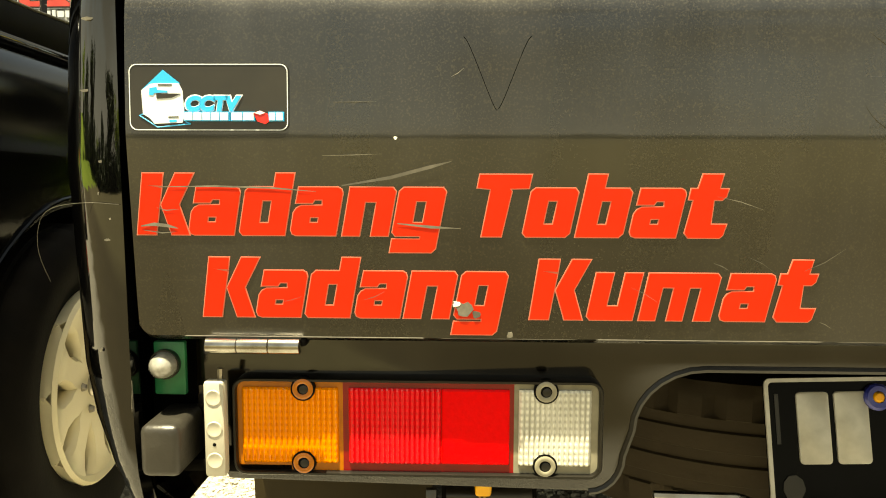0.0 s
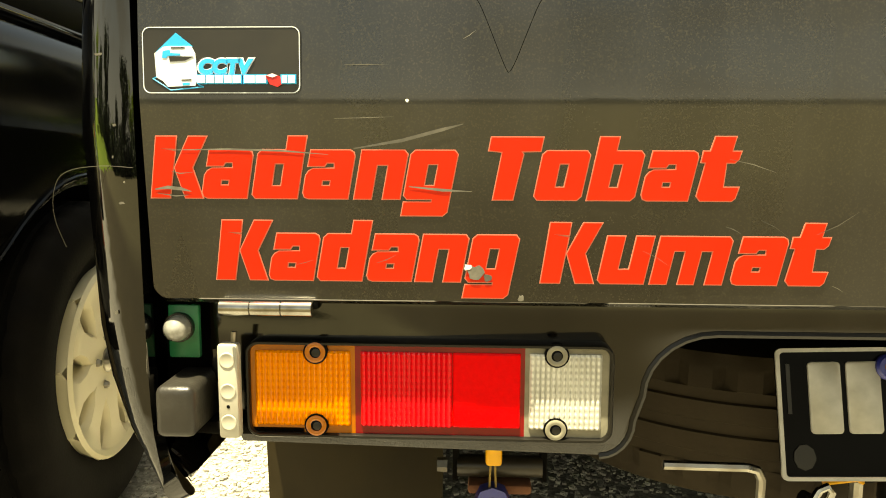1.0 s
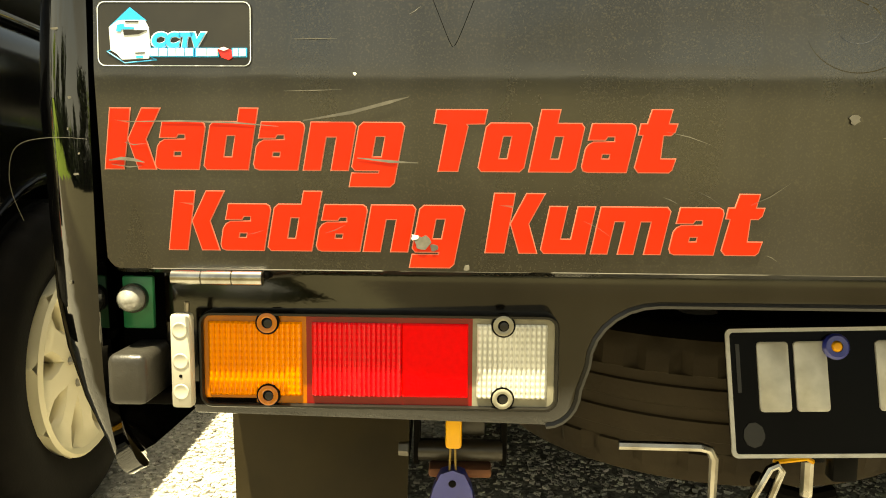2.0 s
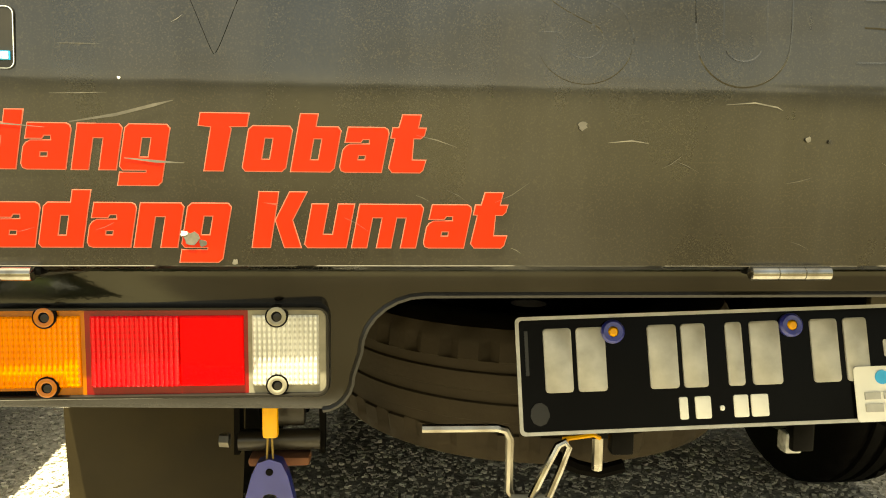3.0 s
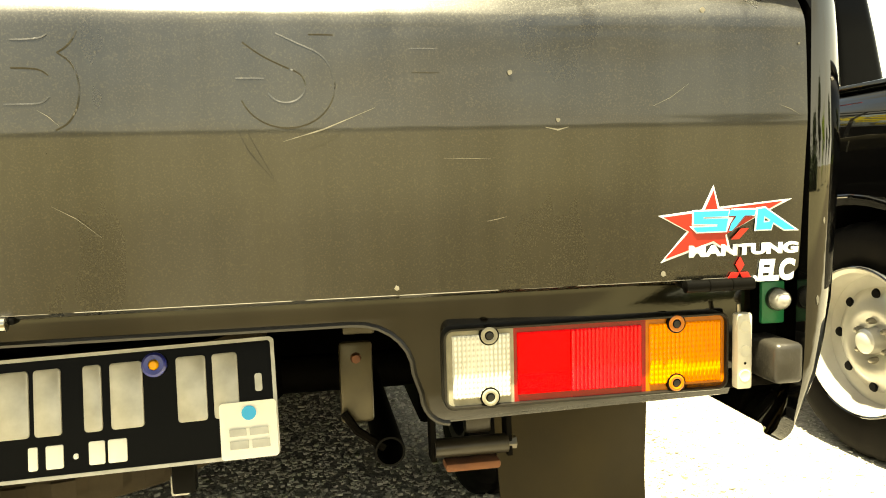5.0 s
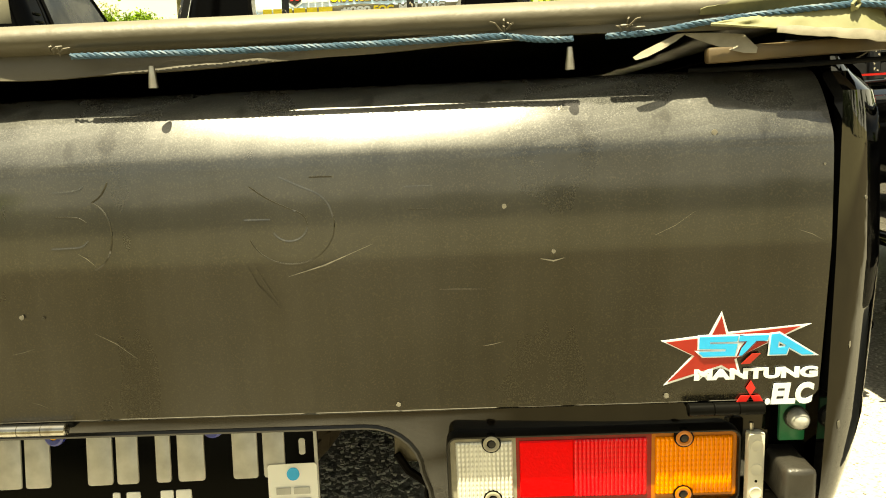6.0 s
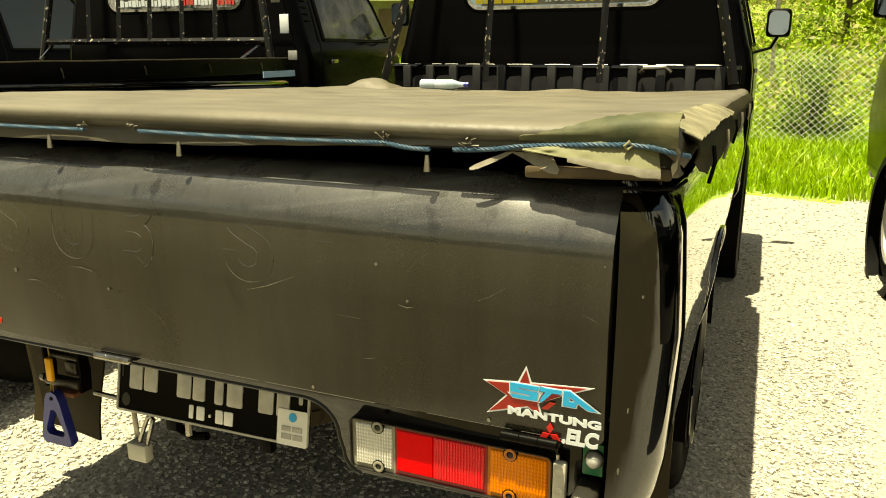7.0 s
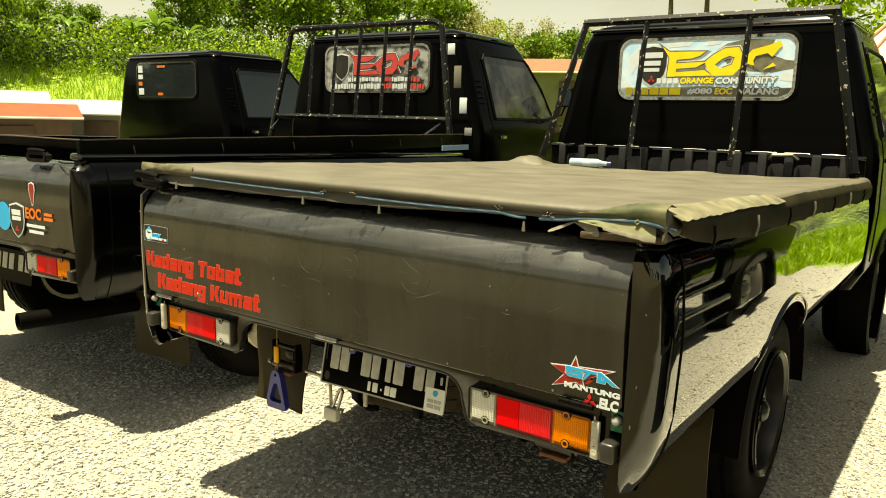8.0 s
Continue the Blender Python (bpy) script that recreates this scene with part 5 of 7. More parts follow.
SCR = material("scratched_primer", (0.11, 0.1, 0.08), 0.6, second=(0.05, 0.047, 0.037), scale=90)
SCR_PALE = material("pale_scratch", (0.19, 0.175, 0.14), 0.6, second=(0.06, 0.056, 0.045), scale=90)
scratch([(-0.606, 0.783), (-0.57, 0.789), (-0.54, 0.797), (-0.525, 0.801)], 0.0013, SCR)
scratch([(-0.742, 0.7815), (-0.70, 0.7822), (-0.66, 0.7812), (-0.625, 0.7785)], 0.0007, SCR_PALE)
scratch([(-0.758, 0.752), (-0.748, 0.7535), (-0.738, 0.7525), (-0.730, 0.7505)], 0.0013, SCR_PALE)
scratch([(-0.756, 0.749), (-0.742, 0.747), (-0.732, 0.7478)], 0.0006, SCR)
scratch([(-0.745, 0.766), (-0.738, 0.764), (-0.728, 0.765)], 0.0004, SCR_PALE)
scratch([(-0.565, 0.755), (-0.54, 0.7525), (-0.518, 0.7515)], 0.0011, SCR_PALE)
scratch([(-0.07, 0.805), (-0.045, 0.807), (-0.025, 0.8035), (-0.02, 0.801)], 0.0006, SCR_PALE)
scratch([(0.265, 0.808), (0.30, 0.818), (0.345, 0.836)], 0.0007, SCR_PALE)
scratch([(0.225, 0.823), (0.235, 0.80), (0.255, 0.775)], 0.0010, VINYL_K)
scratch([(0.232, 0.823), (0.243, 0.80), (0.258, 0.772)], 0.0008, VINYL_K)
scratch([(0.50, 0.8165), (0.512, 0.814), (0.522, 0.8165)], 0.0008, SCR_PALE)
scratch([(-0.17, 0.772), (-0.15, 0.774), (-0.135, 0.772)], 0.0006, SCR_PALE)
rng = random.Random(4)
for _ in range(24):
    x, z = rng.uniform(-0.74, 0.74), rng.uniform(0.68, 0.95)
    d, a = rng.uniform(0.004, 0.022), rng.uniform(-0.6, 0.6)
    scratch([(x, z), (x + d * math.cos(a), z + d * math.sin(a)), (x + 2 * d * math.cos(a), z + 2 * d * math.sin(a * 1.3))], rng.uniform(0.00018, 0.0004), rng.choice((SCR, SCR_PALE)))
for x, z, r, mat in ((-0.515, 0.690, 0.0065, SCR_PALE), (-0.521, 0.694, 0.003, PLATE_W), (-0.506, 0.686, 0.0035, SCR), (-0.192, 0.786, 0.0045, SCR), (0.005, 0.777, 0.0028, SCR_PALE), (0.025, 0.775, 0.002, VINYL_K), (0.512, 0.823, 0.0022, SCR_PALE), (0.468, 0.866, 0.0025, SCR_PALE),
                     (-0.566, 0.818, 0.0014, PLATE_W), (-0.48, 0.67, 0.003, SCR_PALE), (0.62, 0.674, 0.003, SCR_PALE), (0.36, 0.674, 0.0025, SCR_PALE), (0.66, 0.925, 0.003, SCR_PALE), (0.757, 0.893, 0.0012, SCR_PALE)):
    pts = [(x + r * (0.6 + 0.5 * rng.random()) * math.cos(k * 0.57), z + r * (0.6 + 0.5 * rng.random()) * math.sin(k * 0.57)) for k in range(11)]
    part("bare_spot", slab(pts, 0.0006, tail_y(z) - 0.0013), mat, truck)

# chipped paint on the rear corner post, a thin loose wire beside it
for x, z, rx, rz in ((-0.800, 0.853, 0.0045, 0.0012), (-0.792, 0.776, 0.0008, 0.0012), (-0.786, 0.741, 0.0035, 0.001), (-0.789, 0.80, 0.0022, 0.0012), (-0.794, 0.905, 0.005, 0.0014), (-0.796, 0.655, 0.0014, 0.0018), (-0.783, 0.757, 0.001, 0.001), (0.792, 0.72, 0.001, 0.004), (0.80, 0.86, 0.0015, 0.002), (0.785, 0.64, 0.0015, 0.005)):
    xx = min(0.064, max(0.0, abs(x) - 0.773))
    y = 0.066 - 0.062 * math.sqrt(1 - (xx / 0.065) ** 2) + max(0, 0.62 - z) * 0.02
    pts = [(x + rx * (0.6 + 0.5 * rng.random()) * math.cos(k * 0.62), z + rz * (0.6 + 0.5 * rng.random()) * math.sin(k * 0.62)) for k in range(10)]
    part("paint_chip", slab(pts, 0.0022, y + 0.0020), SCR_PALE, truck)
part("loose_wire", tubed(eased([(-0.862, 0.06, 0.70), (-0.855, 0.03, 0.728), (-0.842, 0.01, 0.752), (-0.828, 0.0, 0.766), (-0.80, 0.003, 0.770), (-0.775, 0.003, 0.768)]), 0.0002, 5), SCR, truck)
part("paint_edge", tubed([(-0.7715, 0.0045, 0.632), (-0.7718, 0.005, 0.61), (-0.7722, 0.007, 0.585), (-0.773, 0.010, 0.565)], [0.0004, 0.0012, 0.0014, 0.0004], 6), SCR_PALE, truck)

# pale strip for the highlight on the tailgate's lower edge, broken here and there
x = -0.735
while x < 0.735:
    l = rng.uniform(0.05, 0.20)
    x1 = min(0.738, x + l)
    r = rng.uniform(0.0004, 0.0007)
    part("edge_line", tubed([(x, 0.0100, 0.6672), (x + 0.006, 0.0094, 0.6668), ((x + x1) / 2, 0.0094, 0.6667), (x1 - 0.006, 0.0094, 0.6668), (x1, 0.0100, 0.6672)], [0.0002, r, r, r, 0.0002], 6), SCR, truck)
    x = x1 + rng.uniform(0.0, 0.012)

# lamp strips, bulbs on green boards
for s in (-1, 1):
    strip = part("led_strip", boxed((s * 0.7115, 0.020, 0.590), (0.017, 0.012, 0.078), 0.003), WHITEPL, truck, "white plastic strip with three round lenses", at=pose(0, 0, 0))
    for k in range(3):
        part("led_lens", lathe([(-0.0004, 0.0), (-0.0003, 0.0045), (-0.0006, 0.0052), (-0.0006, 0.0060), (0.0, 0.0066)], 18, "y"), WHITEPL, strip, at=pose(s * 0.7115, 0.014, 0.616 - 0.0255 * k))
    part("screw_hole", lathe([(-0.0004, 0.0), (-0.0004, 0.0013), (0.0, 0.0015)], 10, "y"), SEAL, strip, at=pose(s * 0.7115, 0.014, 0.578))
    part("wire", tubed([(s * 0.7085, 0.022, 0.626), (s * 0.7075, 0.021, 0.638)], 0.0022, 6), STEEL, strip)
    bd = part("lamp_board", boxed((s * 0.7505, 0.030, 0.636), (0.026, 0.006, 0.044), 0.002), GREEN_PCB, truck, "green board with a small round bulb")
    part("bulb", lathe([(-0.019, 0.0), (-0.0178, 0.005), (-0.013, 0.0092), (-0.006, 0.0108), (0.0, 0.0108), (0.0, 0.0)], 20, "y"), BULB, bd, at=pose(s * 0.753, 0.027, 0.640))
    part("bulb_collar", lathe([(-0.005, 0.0108), (-0.005, 0.012), (0.0, 0.012)], 20, "y"), BEZEL, bd, at=pose(s * 0.753, 0.027, 0.640))

# number plate with plain bars in place of its characters
pl = part("number_plate", slab(rounded(-0.2235, 0.2235, -0.066, 0.066, 0.006), 0.003, 0.0), PLATE_K, truck, "black number plate with silver border", at=pose(0.016, 0.19, 0.526, -13, -2.2, -2))
ringm = bmesh.new()
ra, rb = rounded(-0.2235, 0.2235, -0.066, 0.066, 0.006), rounded(-0.2195, 0.2195, -0.062, 0.062, 0.004)
ring_loft(ringm, [[(x, -0.003, z) for x, z in ra], [(x, -0.006, z) for x, z in ra], [(x, -0.006, z) for x, z in rb], [(x, -0.003, z) for x, z in rb]], cap=False)
part("plate_border", ringm, PLATE_S, pl, "silver rim")
for a, b in ((740, 790), (798, 850), (926, 978), (986, 1030), (1066, 1096), (1110, 1164), (1220, 1270), (1281, 1324)):
    x0, x1 = (a - 1040) / 1560, (b - 1040) / 1560
    part("character_bar", slab(rounded(x0, x1, -0.020, 0.052, 0.004, 3), 0.0025, -0.003, 0.001), PLATE_S, pl)
for a, b in ((975, 990), (1003, 1031), (1047, 1055), (1072, 1098), (1103, 1134)):
    x0, x1 = (a - 1040) / 1560, (b - 1040) / 1560
    z0, z1 = (-0.047, -0.041) if b - a < 10 else (-0.055, -0.030)
    part("character_bar", slab(rounded(x0, x1, z0, z1, 0.002, 3), 0.002, -0.003, 0.0006), PLATE_W, pl)
part("fine_print_bar", slab([(-0.2135, 0.0), (-0.2095, 0.0), (-0.2095, 0.05), (-0.2135, 0.05)], 0.001, -0.003), BEZEL, pl)
part("plate_seal", slab(arc(-0.2, -0.043, 0.011, 0.013, 0, 345, 9), 0.0015, -0.003), BEZEL, pl)
tag = part("plate_sticker", slab(rounded(0.160, 0.222, -0.066, -0.004, 0.004), 0.0012, -0.0062), PLATE_W, pl, "white sticker with a blue disc")
part("sticker_disc", slab(arc(0.192, -0.0165, 0.008, 0.008, 0, 345, 14), 0.001, -0.0074), VINYL_B, tag)
bars(tag, [(0.170, 0.188, -0.041, -0.033), (0.192, 0.212, -0.041, -0.033), (0.170, 0.190, -0.055, -0.046), (0.194, 0.213, -0.055, -0.046)], -0.0074, PLATE_S)
part("plate_mark", slab(rounded(0.200, 0.208, 0.006, 0.026, 0.003), 0.001, -0.003), PLATE_S, pl)
for x in (-0.113, 0.093):
    w = part("washer", lathe([(-0.007, 0.006), (-0.0075, 0.011), (-0.005, 0.0135), (0.0, 0.0135)], 24, "y"), BLUE_PL, pl, "blue plastic washer with a yellow bolt", at=pose(x, -0.003, 0.046))
    part("bolt", lathe([(-0.0095, 0.0), (-0.009, 0.004), (-0.006, 0.0062), (-0.003, 0.0062)], 8, "y"), YELLOW_PL, w)
for x in (-0.10, 0.115):
    part("plate_bracket", boxed((x + 0.016, 0.20, 0.45), (0.026, 0.02, 0.05), 0.003), DARKPL, truck)
part("plate_wire", tubed([(-0.02, 0.19, 0.63), (0.01, 0.185, 0.616), (0.04, 0.185, 0.611), (0.07, 0.19, 0.614), (0.12, 0.19, 0.63)], 0.0018, 6), WIRE_R, truck)
part("plate_wire", tubed([(0.0, 0.19, 0.628), (0.05, 0.185, 0.612), (0.09, 0.186, 0.616), (0.11, 0.188, 0.612), (0.15, 0.19, 0.625)], 0.0022, 6), STRING, truck)
# black boards added under the bed to block the view of sunlit ground
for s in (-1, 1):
    part("side_blocker", boxed((s * 0.56, 2.05, 0.37), (0.04, 1.6, 0.48), 0.015), CHASSIS, truck)
part("cross_blocker", boxed((0.0, 1.75, 0.44), (1.24, 0.05, 0.44), 0.02), CHASSIS, truck)
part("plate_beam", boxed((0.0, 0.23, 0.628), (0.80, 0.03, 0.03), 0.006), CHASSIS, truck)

# mud flaps, spare wheel, springs and hangers below
for s in (-1, 1):
    bm = bmesh.new()
    rows = []
    for k in range(9):
        z = 0.535 - 0.355 * k / 8
        rows.append([(s * (0.56 + 0.25 * j / 8), 0.48 + 0.012 * math.sin(k * 0.7 + j * 0.4) - 0.03 * (k / 8) ** 2, z) for j in range(9)])
    ring_loft(bm, rows, closed=False, cap=False)
    f = part("mud_flap", bm, FLAP, truck, "brown-black rubber mud flap")
    md = f.modifiers.new("sheet", 'SOLIDIFY')
    md.thickness = 0.006
    sh = part("spring_shackle", lathe([(-0.05, 0.0), (-0.05, 0.013), (0.05, 0.013), (0.05, 0.0)], 20), STEEL_DARK, truck, "dull steel spring shackle", at=pose(s * 0.485, 0.30, 0.412))
    part("shackle_pin", lathe([(-0.05, 0.0), (-0.05, 0.008), (0.05, 0.008), (0.05, 0.0)], 14), STEEL_DARK, sh, at=pose(0, 0.012, 0.056))
    for dx in (-0.052, 0.052):
        part("shackle_plate", slab([(-0.014, -0.016), (0.014, -0.016), (0.018, 0.03), (0.012, 0.074), (-0.012, 0.074), (-0.010, 0.03)], 0.007, 0.0035), CHASSIS, sh, at=pose(dx, 0.006, 0.0, 0, 0, 90))
    part("shackle_bush", boxed((0.012, 0.016, 0.030), (0.036, 0.02, 0.032), 0.004), STEEL_DARK, sh)
    part("shackle_bolt", lathe([(-0.012, 0.0), (-0.012, 0.008), (0.0, 0.009), (0.0, 0.0)], 6), STEEL, sh, at=pose(s * 0.062, 0, 0.0))
    part("shackle_rubber", boxed((0.0, 0.0, -0.024), (0.075, 0.03, 0.012), 0.004), RUST, sh)
    if s > 0:
        part("hanger_plate", boxed((0.337, 0.36, 0.495), (0.046, 0.012, 0.115), 0.006), STEEL_DULL, truck, "dull grey hanger plate")
        part("hanger_stub", boxed((0.343, 0.372, 0.575), (0.044, 0.012, 0.03), 0.003), STEEL_DULL, truck)
        part("hanger_brace", tubed([(0.318, 0.35, 0.455), (0.335, 0.345, 0.43), (0.372, 0.34, 0.405)], 0.006, 6), CHASSIS, truck)
        part("hanger_bolt", lathe([(-0.016, 0.0), (-0.015, 0.006), (-0.006, 0.008)], 8, "y"), RUST, truck, at=pose(0.337, 0.36, 0.53))
        part("tail_pipe", lathe([(0.6, 0.0), (0.02, 0.018), (0.0, 0.018), (0.0, 0.021), (0.6, 0.021)], 20, "y"), SEAL, truck, "black tail pipe", at=pose(0.378, 0.33, 0.402))
spare = part("spare_wheel", lathe([(-0.06, 0.03), (-0.06, 0.15), (-0.085, 0.185), (0.085, 0.185), (0.06, 0.15), (0.05, 0.03)], 40), RIM_BLACK, truck, "spare wheel slung under the bed", at=pose(-0.115, 0.61, 0.468, 0, 88, 90))
part("tyre", tyre_mesh(0.318, 0.19, 144, 0.0035, 0.010, 0.03), OLD_RUBBER, spare, "dusty brown spare tyre")
part("tow_hook", tubed([(-0.312, 0.225, 0.449), (-0.225, 0.223, 0.449), (-0.214, 0.223, 0.446), (-0.209, 0.223, 0.436), (-0.209, 0.225, 0.372), (-0.203, 0.227, 0.362), (-0.17, 0.235, 0.358)], 0.0052, 8), STEEL, truck, "bent steel rod")
part("winch_rod", tubed([(-0.096, 0.25, 0.455), (-0.096, 0.25, 0.385)], 0.007, 8), STEEL, truck)
part("winch_sleeve", boxed((-0.096, 0.25, 0.44), (0.028, 0.025, 0.026), 0.003), DARKPL, truck)
part("winch_yoke", tubed([(-0.15, 0.26, 0.40), (-0.12, 0.26, 0.385), (-0.09, 0.26, 0.378), (-0.06, 0.26, 0.385)], 0.009, 8), CHASSIS, truck)
part("yellow_tie", tubed([(-0.148, 0.215, 0.437), (-0.11, 0.222, 0.439), (-0.100, 0.23, 0.432)], 0.0028, 6), YELLOW_PL, truck)
part("plate_lamp", boxed((0.125, 0.21, 0.432), (0.022, 0.022, 0.026), 0.004), BULB, truck)
# brown tie bar and pegs under the tarpaulin
part("tie_bar", boxed((0, 0, 0), (0.165, 0.014, 0.014), 0.003), BROWN_BAR, truck, "brown painted bar on the tailgate corner", at=pose(0.738, 0.024, 0.9955, 0, -2.0, 0))
for x in (-0.62, -0.10, 0.15, 0.532):
    part("peg", lathe([(0.012, 0.0), (0.012, 0.0025), (-0.003, 0.0042), (-0.008, 0.0046), (-0.008, 0.0)], 12, "z"), STEEL, truck, "small steel peg", at=pose(x, 0.018, 0.994))
part("rubber_buffer", boxed((-0.72, 0.016, 0.998), (0.10, 0.03, 0.022), 0.009, 3), SEAL, truck, "black rubber corner buffer")


# ---- tarpaulin, rope and what hangs or lies about ----
tarp = thing("tarpaulin", pose(0.02, 0, 1.03), "brown tarpaulin cover stretched over the pickup bed", "tarpaulin")


def tarp_top(x, y):
    return 1.050 - 0.031 * y - 0.004 * y * (1 - min(1.0, abs(x / 0.80)) ** 5) + 0.006 * noise.noise((x * 3, y * 2.2, 0)) + 0.003 * noise.noise((x * 14, y * 14, 3)) + 0.0035 * abs(noise.noise((x * 5, y * 9, 6))) * min(1, y * 3) - 0.008 * math.cos(x * 2.0) * min(1, y * 2)


def tarp_low(x):
    z = 1.010 + 0.008 * math.sin(x * 4.2 + 0.6) + 0.004 * noise.noise((x * 9, 0, 7))
    z -= 0.010 * math.exp(-((x - 0.1) / 0.36) ** 2)
    if x > 0.28:
        z += 0.014 * min(1, (x - 0.28) / 0.25)
    return z


def tarp_lump(x):
    """The roll swells towards its right end."""
    return 0.007 * max(0, min(1, (x - 0.66) / 0.1)) + 0.007 * max(0, min(1, (x - 0.72) / 0.07))


cols = [(-0.800, 0.055), (-0.806, 0.035), (-0.802, 0.016), (-0.788, 0.004)] + [(-0.765 + 1.565 * k / 64, 0.0) for k in range(65)] + [(0.812, 0.003), (0.823, 0.012), (0.829, 0.026), (0.827, 0.040), (0.822, 0.048)]
rings = []
for x, drop in cols:
    end = 2.15 + 0.4 * (x + 0.8) / 1.65
    low, lump = tarp_low(x), tarp_lump(x)
    ring = [(x, 0.028 + 0.002 * math.sin(x * 23), low - 0.006), (x, 0.031 + 0.002 * math.sin(x * 17), low + 0.005), (x, 0.037, 1.021), (x, 0.026 - lump, 1.027), (x, 0.022 - lump, 1.034 + lump), (x, 0.026 - lump, 1.042 + lump), (x, 0.036, 1.0485 + lump)]
    ring = [(px, py + 0.0015 * noise.noise((px * 22, pz * 30, 1)), pz) for px, py, pz in ring]
    for k in range(1, 41):
        y = 0.045 + (end - 0.045) * (k / 40) ** 1.3
        ring.append((x, y, tarp_top(x, y) + 0.012 * max(0, (y - end + 0.25) / 0.25) ** 2 * (0.5 + noise.noise((x * 5, 4, 4)))))
    rings.append([(px, py, pz - (drop if py > 0.05 else min(drop, max(0, pz - 1.0))) + (0.012 * noise.noise((py * 4, 9, x)) if drop > 0.03 and py > 0.1 else 0)) for px, py, pz in ring])
bm = bmesh.new()
ring_loft(bm, rings, closed=False, cap=False)
bmesh.ops.translate(bm, verts=bm.verts, vec=(0, 0, -1.03))
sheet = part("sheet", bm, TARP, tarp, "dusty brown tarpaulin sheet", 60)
md = sheet.modifiers.new("cloth", 'SOLIDIFY')
md.thickness = 0.003

# added flap from the sheet's front end into the bed, keeping the space below dark
rows = []
for k in range(41):
    x = -0.735 + 1.47 * k / 40
    y = 2.15 + 0.4 * (x + 0.8) / 1.65
    t = tarp_top(x, y) - 1.034
    rows.append([(x, y - 0.004 + 0.006 * math.sin(j * 1.1 + x * 9), t + (-0.30 - t) * j / 8) for j in range(9)])
bm = bmesh.new()
ring_loft(bm, rows, closed=False, cap=False)
md = part("light_stop_flap", bm, TARP, tarp, "", 60).modifiers.new("cloth", 'SOLIDIFY')
md.thickness = 0.003


def cloth(name, x0, x1, top, low, y0, mat, seed, n=26, m=6):
    bm = bmesh.new()
    rows = []
    for i in range(n + 1):
        x = x0 + (x1 - x0) * i / n
        u = i / n
        rows.append([(x, 0.011 + y0(u) - 0.004 * math.sin(math.pi * j / m) + 0.003 * noise.noise((x * 30, j * 0.6, seed)), top(u) + (low(u) - top(u)) * j / m + 0.0015 * noise.noise((x * 60, j, seed)) - 1.03) for j in range(m + 1)])
    ring_loft(bm, rows, closed=False, cap=False)
    ob = part(name, bm, mat, tarp, "", 70)
    s = ob.modifiers.new("cloth", 'SOLIDIFY')
    s.thickness = 0.002
    return ob


def hem_low(x):
    return 1.0195 - 0.0195 * ((x - 0.655) / 0.150) ** 1.1 + 0.0012 * noise.noise((x * 55, 2, 2))


bm = bmesh.new()
rows, hem = [], []
for i in range(37):
    u = i / 36
    x = 0.655 + 0.148 * u
    top, low = 1.0205 + 0.016 * min(1, u * 1.25), hem_low(x)
    fold = 0.0022 * noise.noise((u * 7, 3, 3))
    row = []
    for j in range(9):
        v = j / 8
        row.append((x + 0.008 * v * u * u, 0.014 - 0.016 * v * min(1, 0.15 + u) + fold * math.sin(v * 7 + u * 9) + 0.03 * max(0, u - 0.86) * 2, top + (low - top) * v - 1.03))
    rows.append(row)
    if i > 12:
        hem.append([(px, py - 0.0022, pz + dz + 0.0012 * noise.noise((px * 90, dz * 500, 4))) for (px, py, pz), dz in ((row[7], 0.0005), (row[8], -0.0005), (row[8], -0.0045))])
ring_loft(bm, rows, closed=False, cap=False)
md = part("lining_flap", bm, LINING, tarp, "pale green lining flap", 70).modifiers.new("cloth", 'SOLIDIFY')
md.thickness = 0.002
bm = bmesh.new()
ring_loft(bm, hem, closed=False, cap=False)
md = part("torn_hem", bm, TORN, tarp, "frayed dirty hem", 70).modifiers.new("cloth", 'SOLIDIFY')
md.thickness = 0.002

# worn part of the roll where the brown face has torn back from the green lining
bm = bmesh.new()
rows = []
for i in range(61):
    x = 0.648 + 0.178 * i / 60
    l = tarp_lump(x)
    prof = [(0.026 - l, 1.027), (0.022 - l, 1.034 + l), (0.026 - l, 1.042 + l), (0.036, 1.0485 + l), (0.060, tarp_top(x, 0.06) + l * 0.4)]
    reach = max(0.35, min(4.0, 0.8 + 3.3 * (x - 0.655) / 0.13 + 0.35 * noise.noise((x * 45, 5, 5)) + 0.2 * noise.noise((x * 140, 1, 8))))
    row = []
    for j in range(9):
        s = min(3.999, reach * j / 8)
        k = int(s)
        (ya, za), (yb, zb) = prof[k], prof[k + 1]
        row.append((x, ya + (yb - ya) * (s - k) - 0.0026, za + (zb - za) * (s - k) + 0.0016 - 1.03))
    rows.append(row)
ring_loft(bm, rows, closed=False, cap=False)
md = part("torn_roll_face", bm, STAINED, tarp, "green-stained lining where the brown face is torn", 70).modifiers.new("cloth", 'SOLIDIFY')
md.thickness = 0.0015
cloth("end_roll", -0.805, -0.555, lambda u: 1.053, lambda u: 1.018 + 0.012 * u, lambda u: 0.0155, TORN_PALE, 13, 30, 6)
cloth("hem_strip", -0.10, 0.53, lambda u: tarp_low(-0.10 + 0.63 * u) + 0.003, lambda u: tarp_low(-0.10 + 0.63 * u) - 0.005, lambda u: 0.027, LINING, 21, 40, 3)
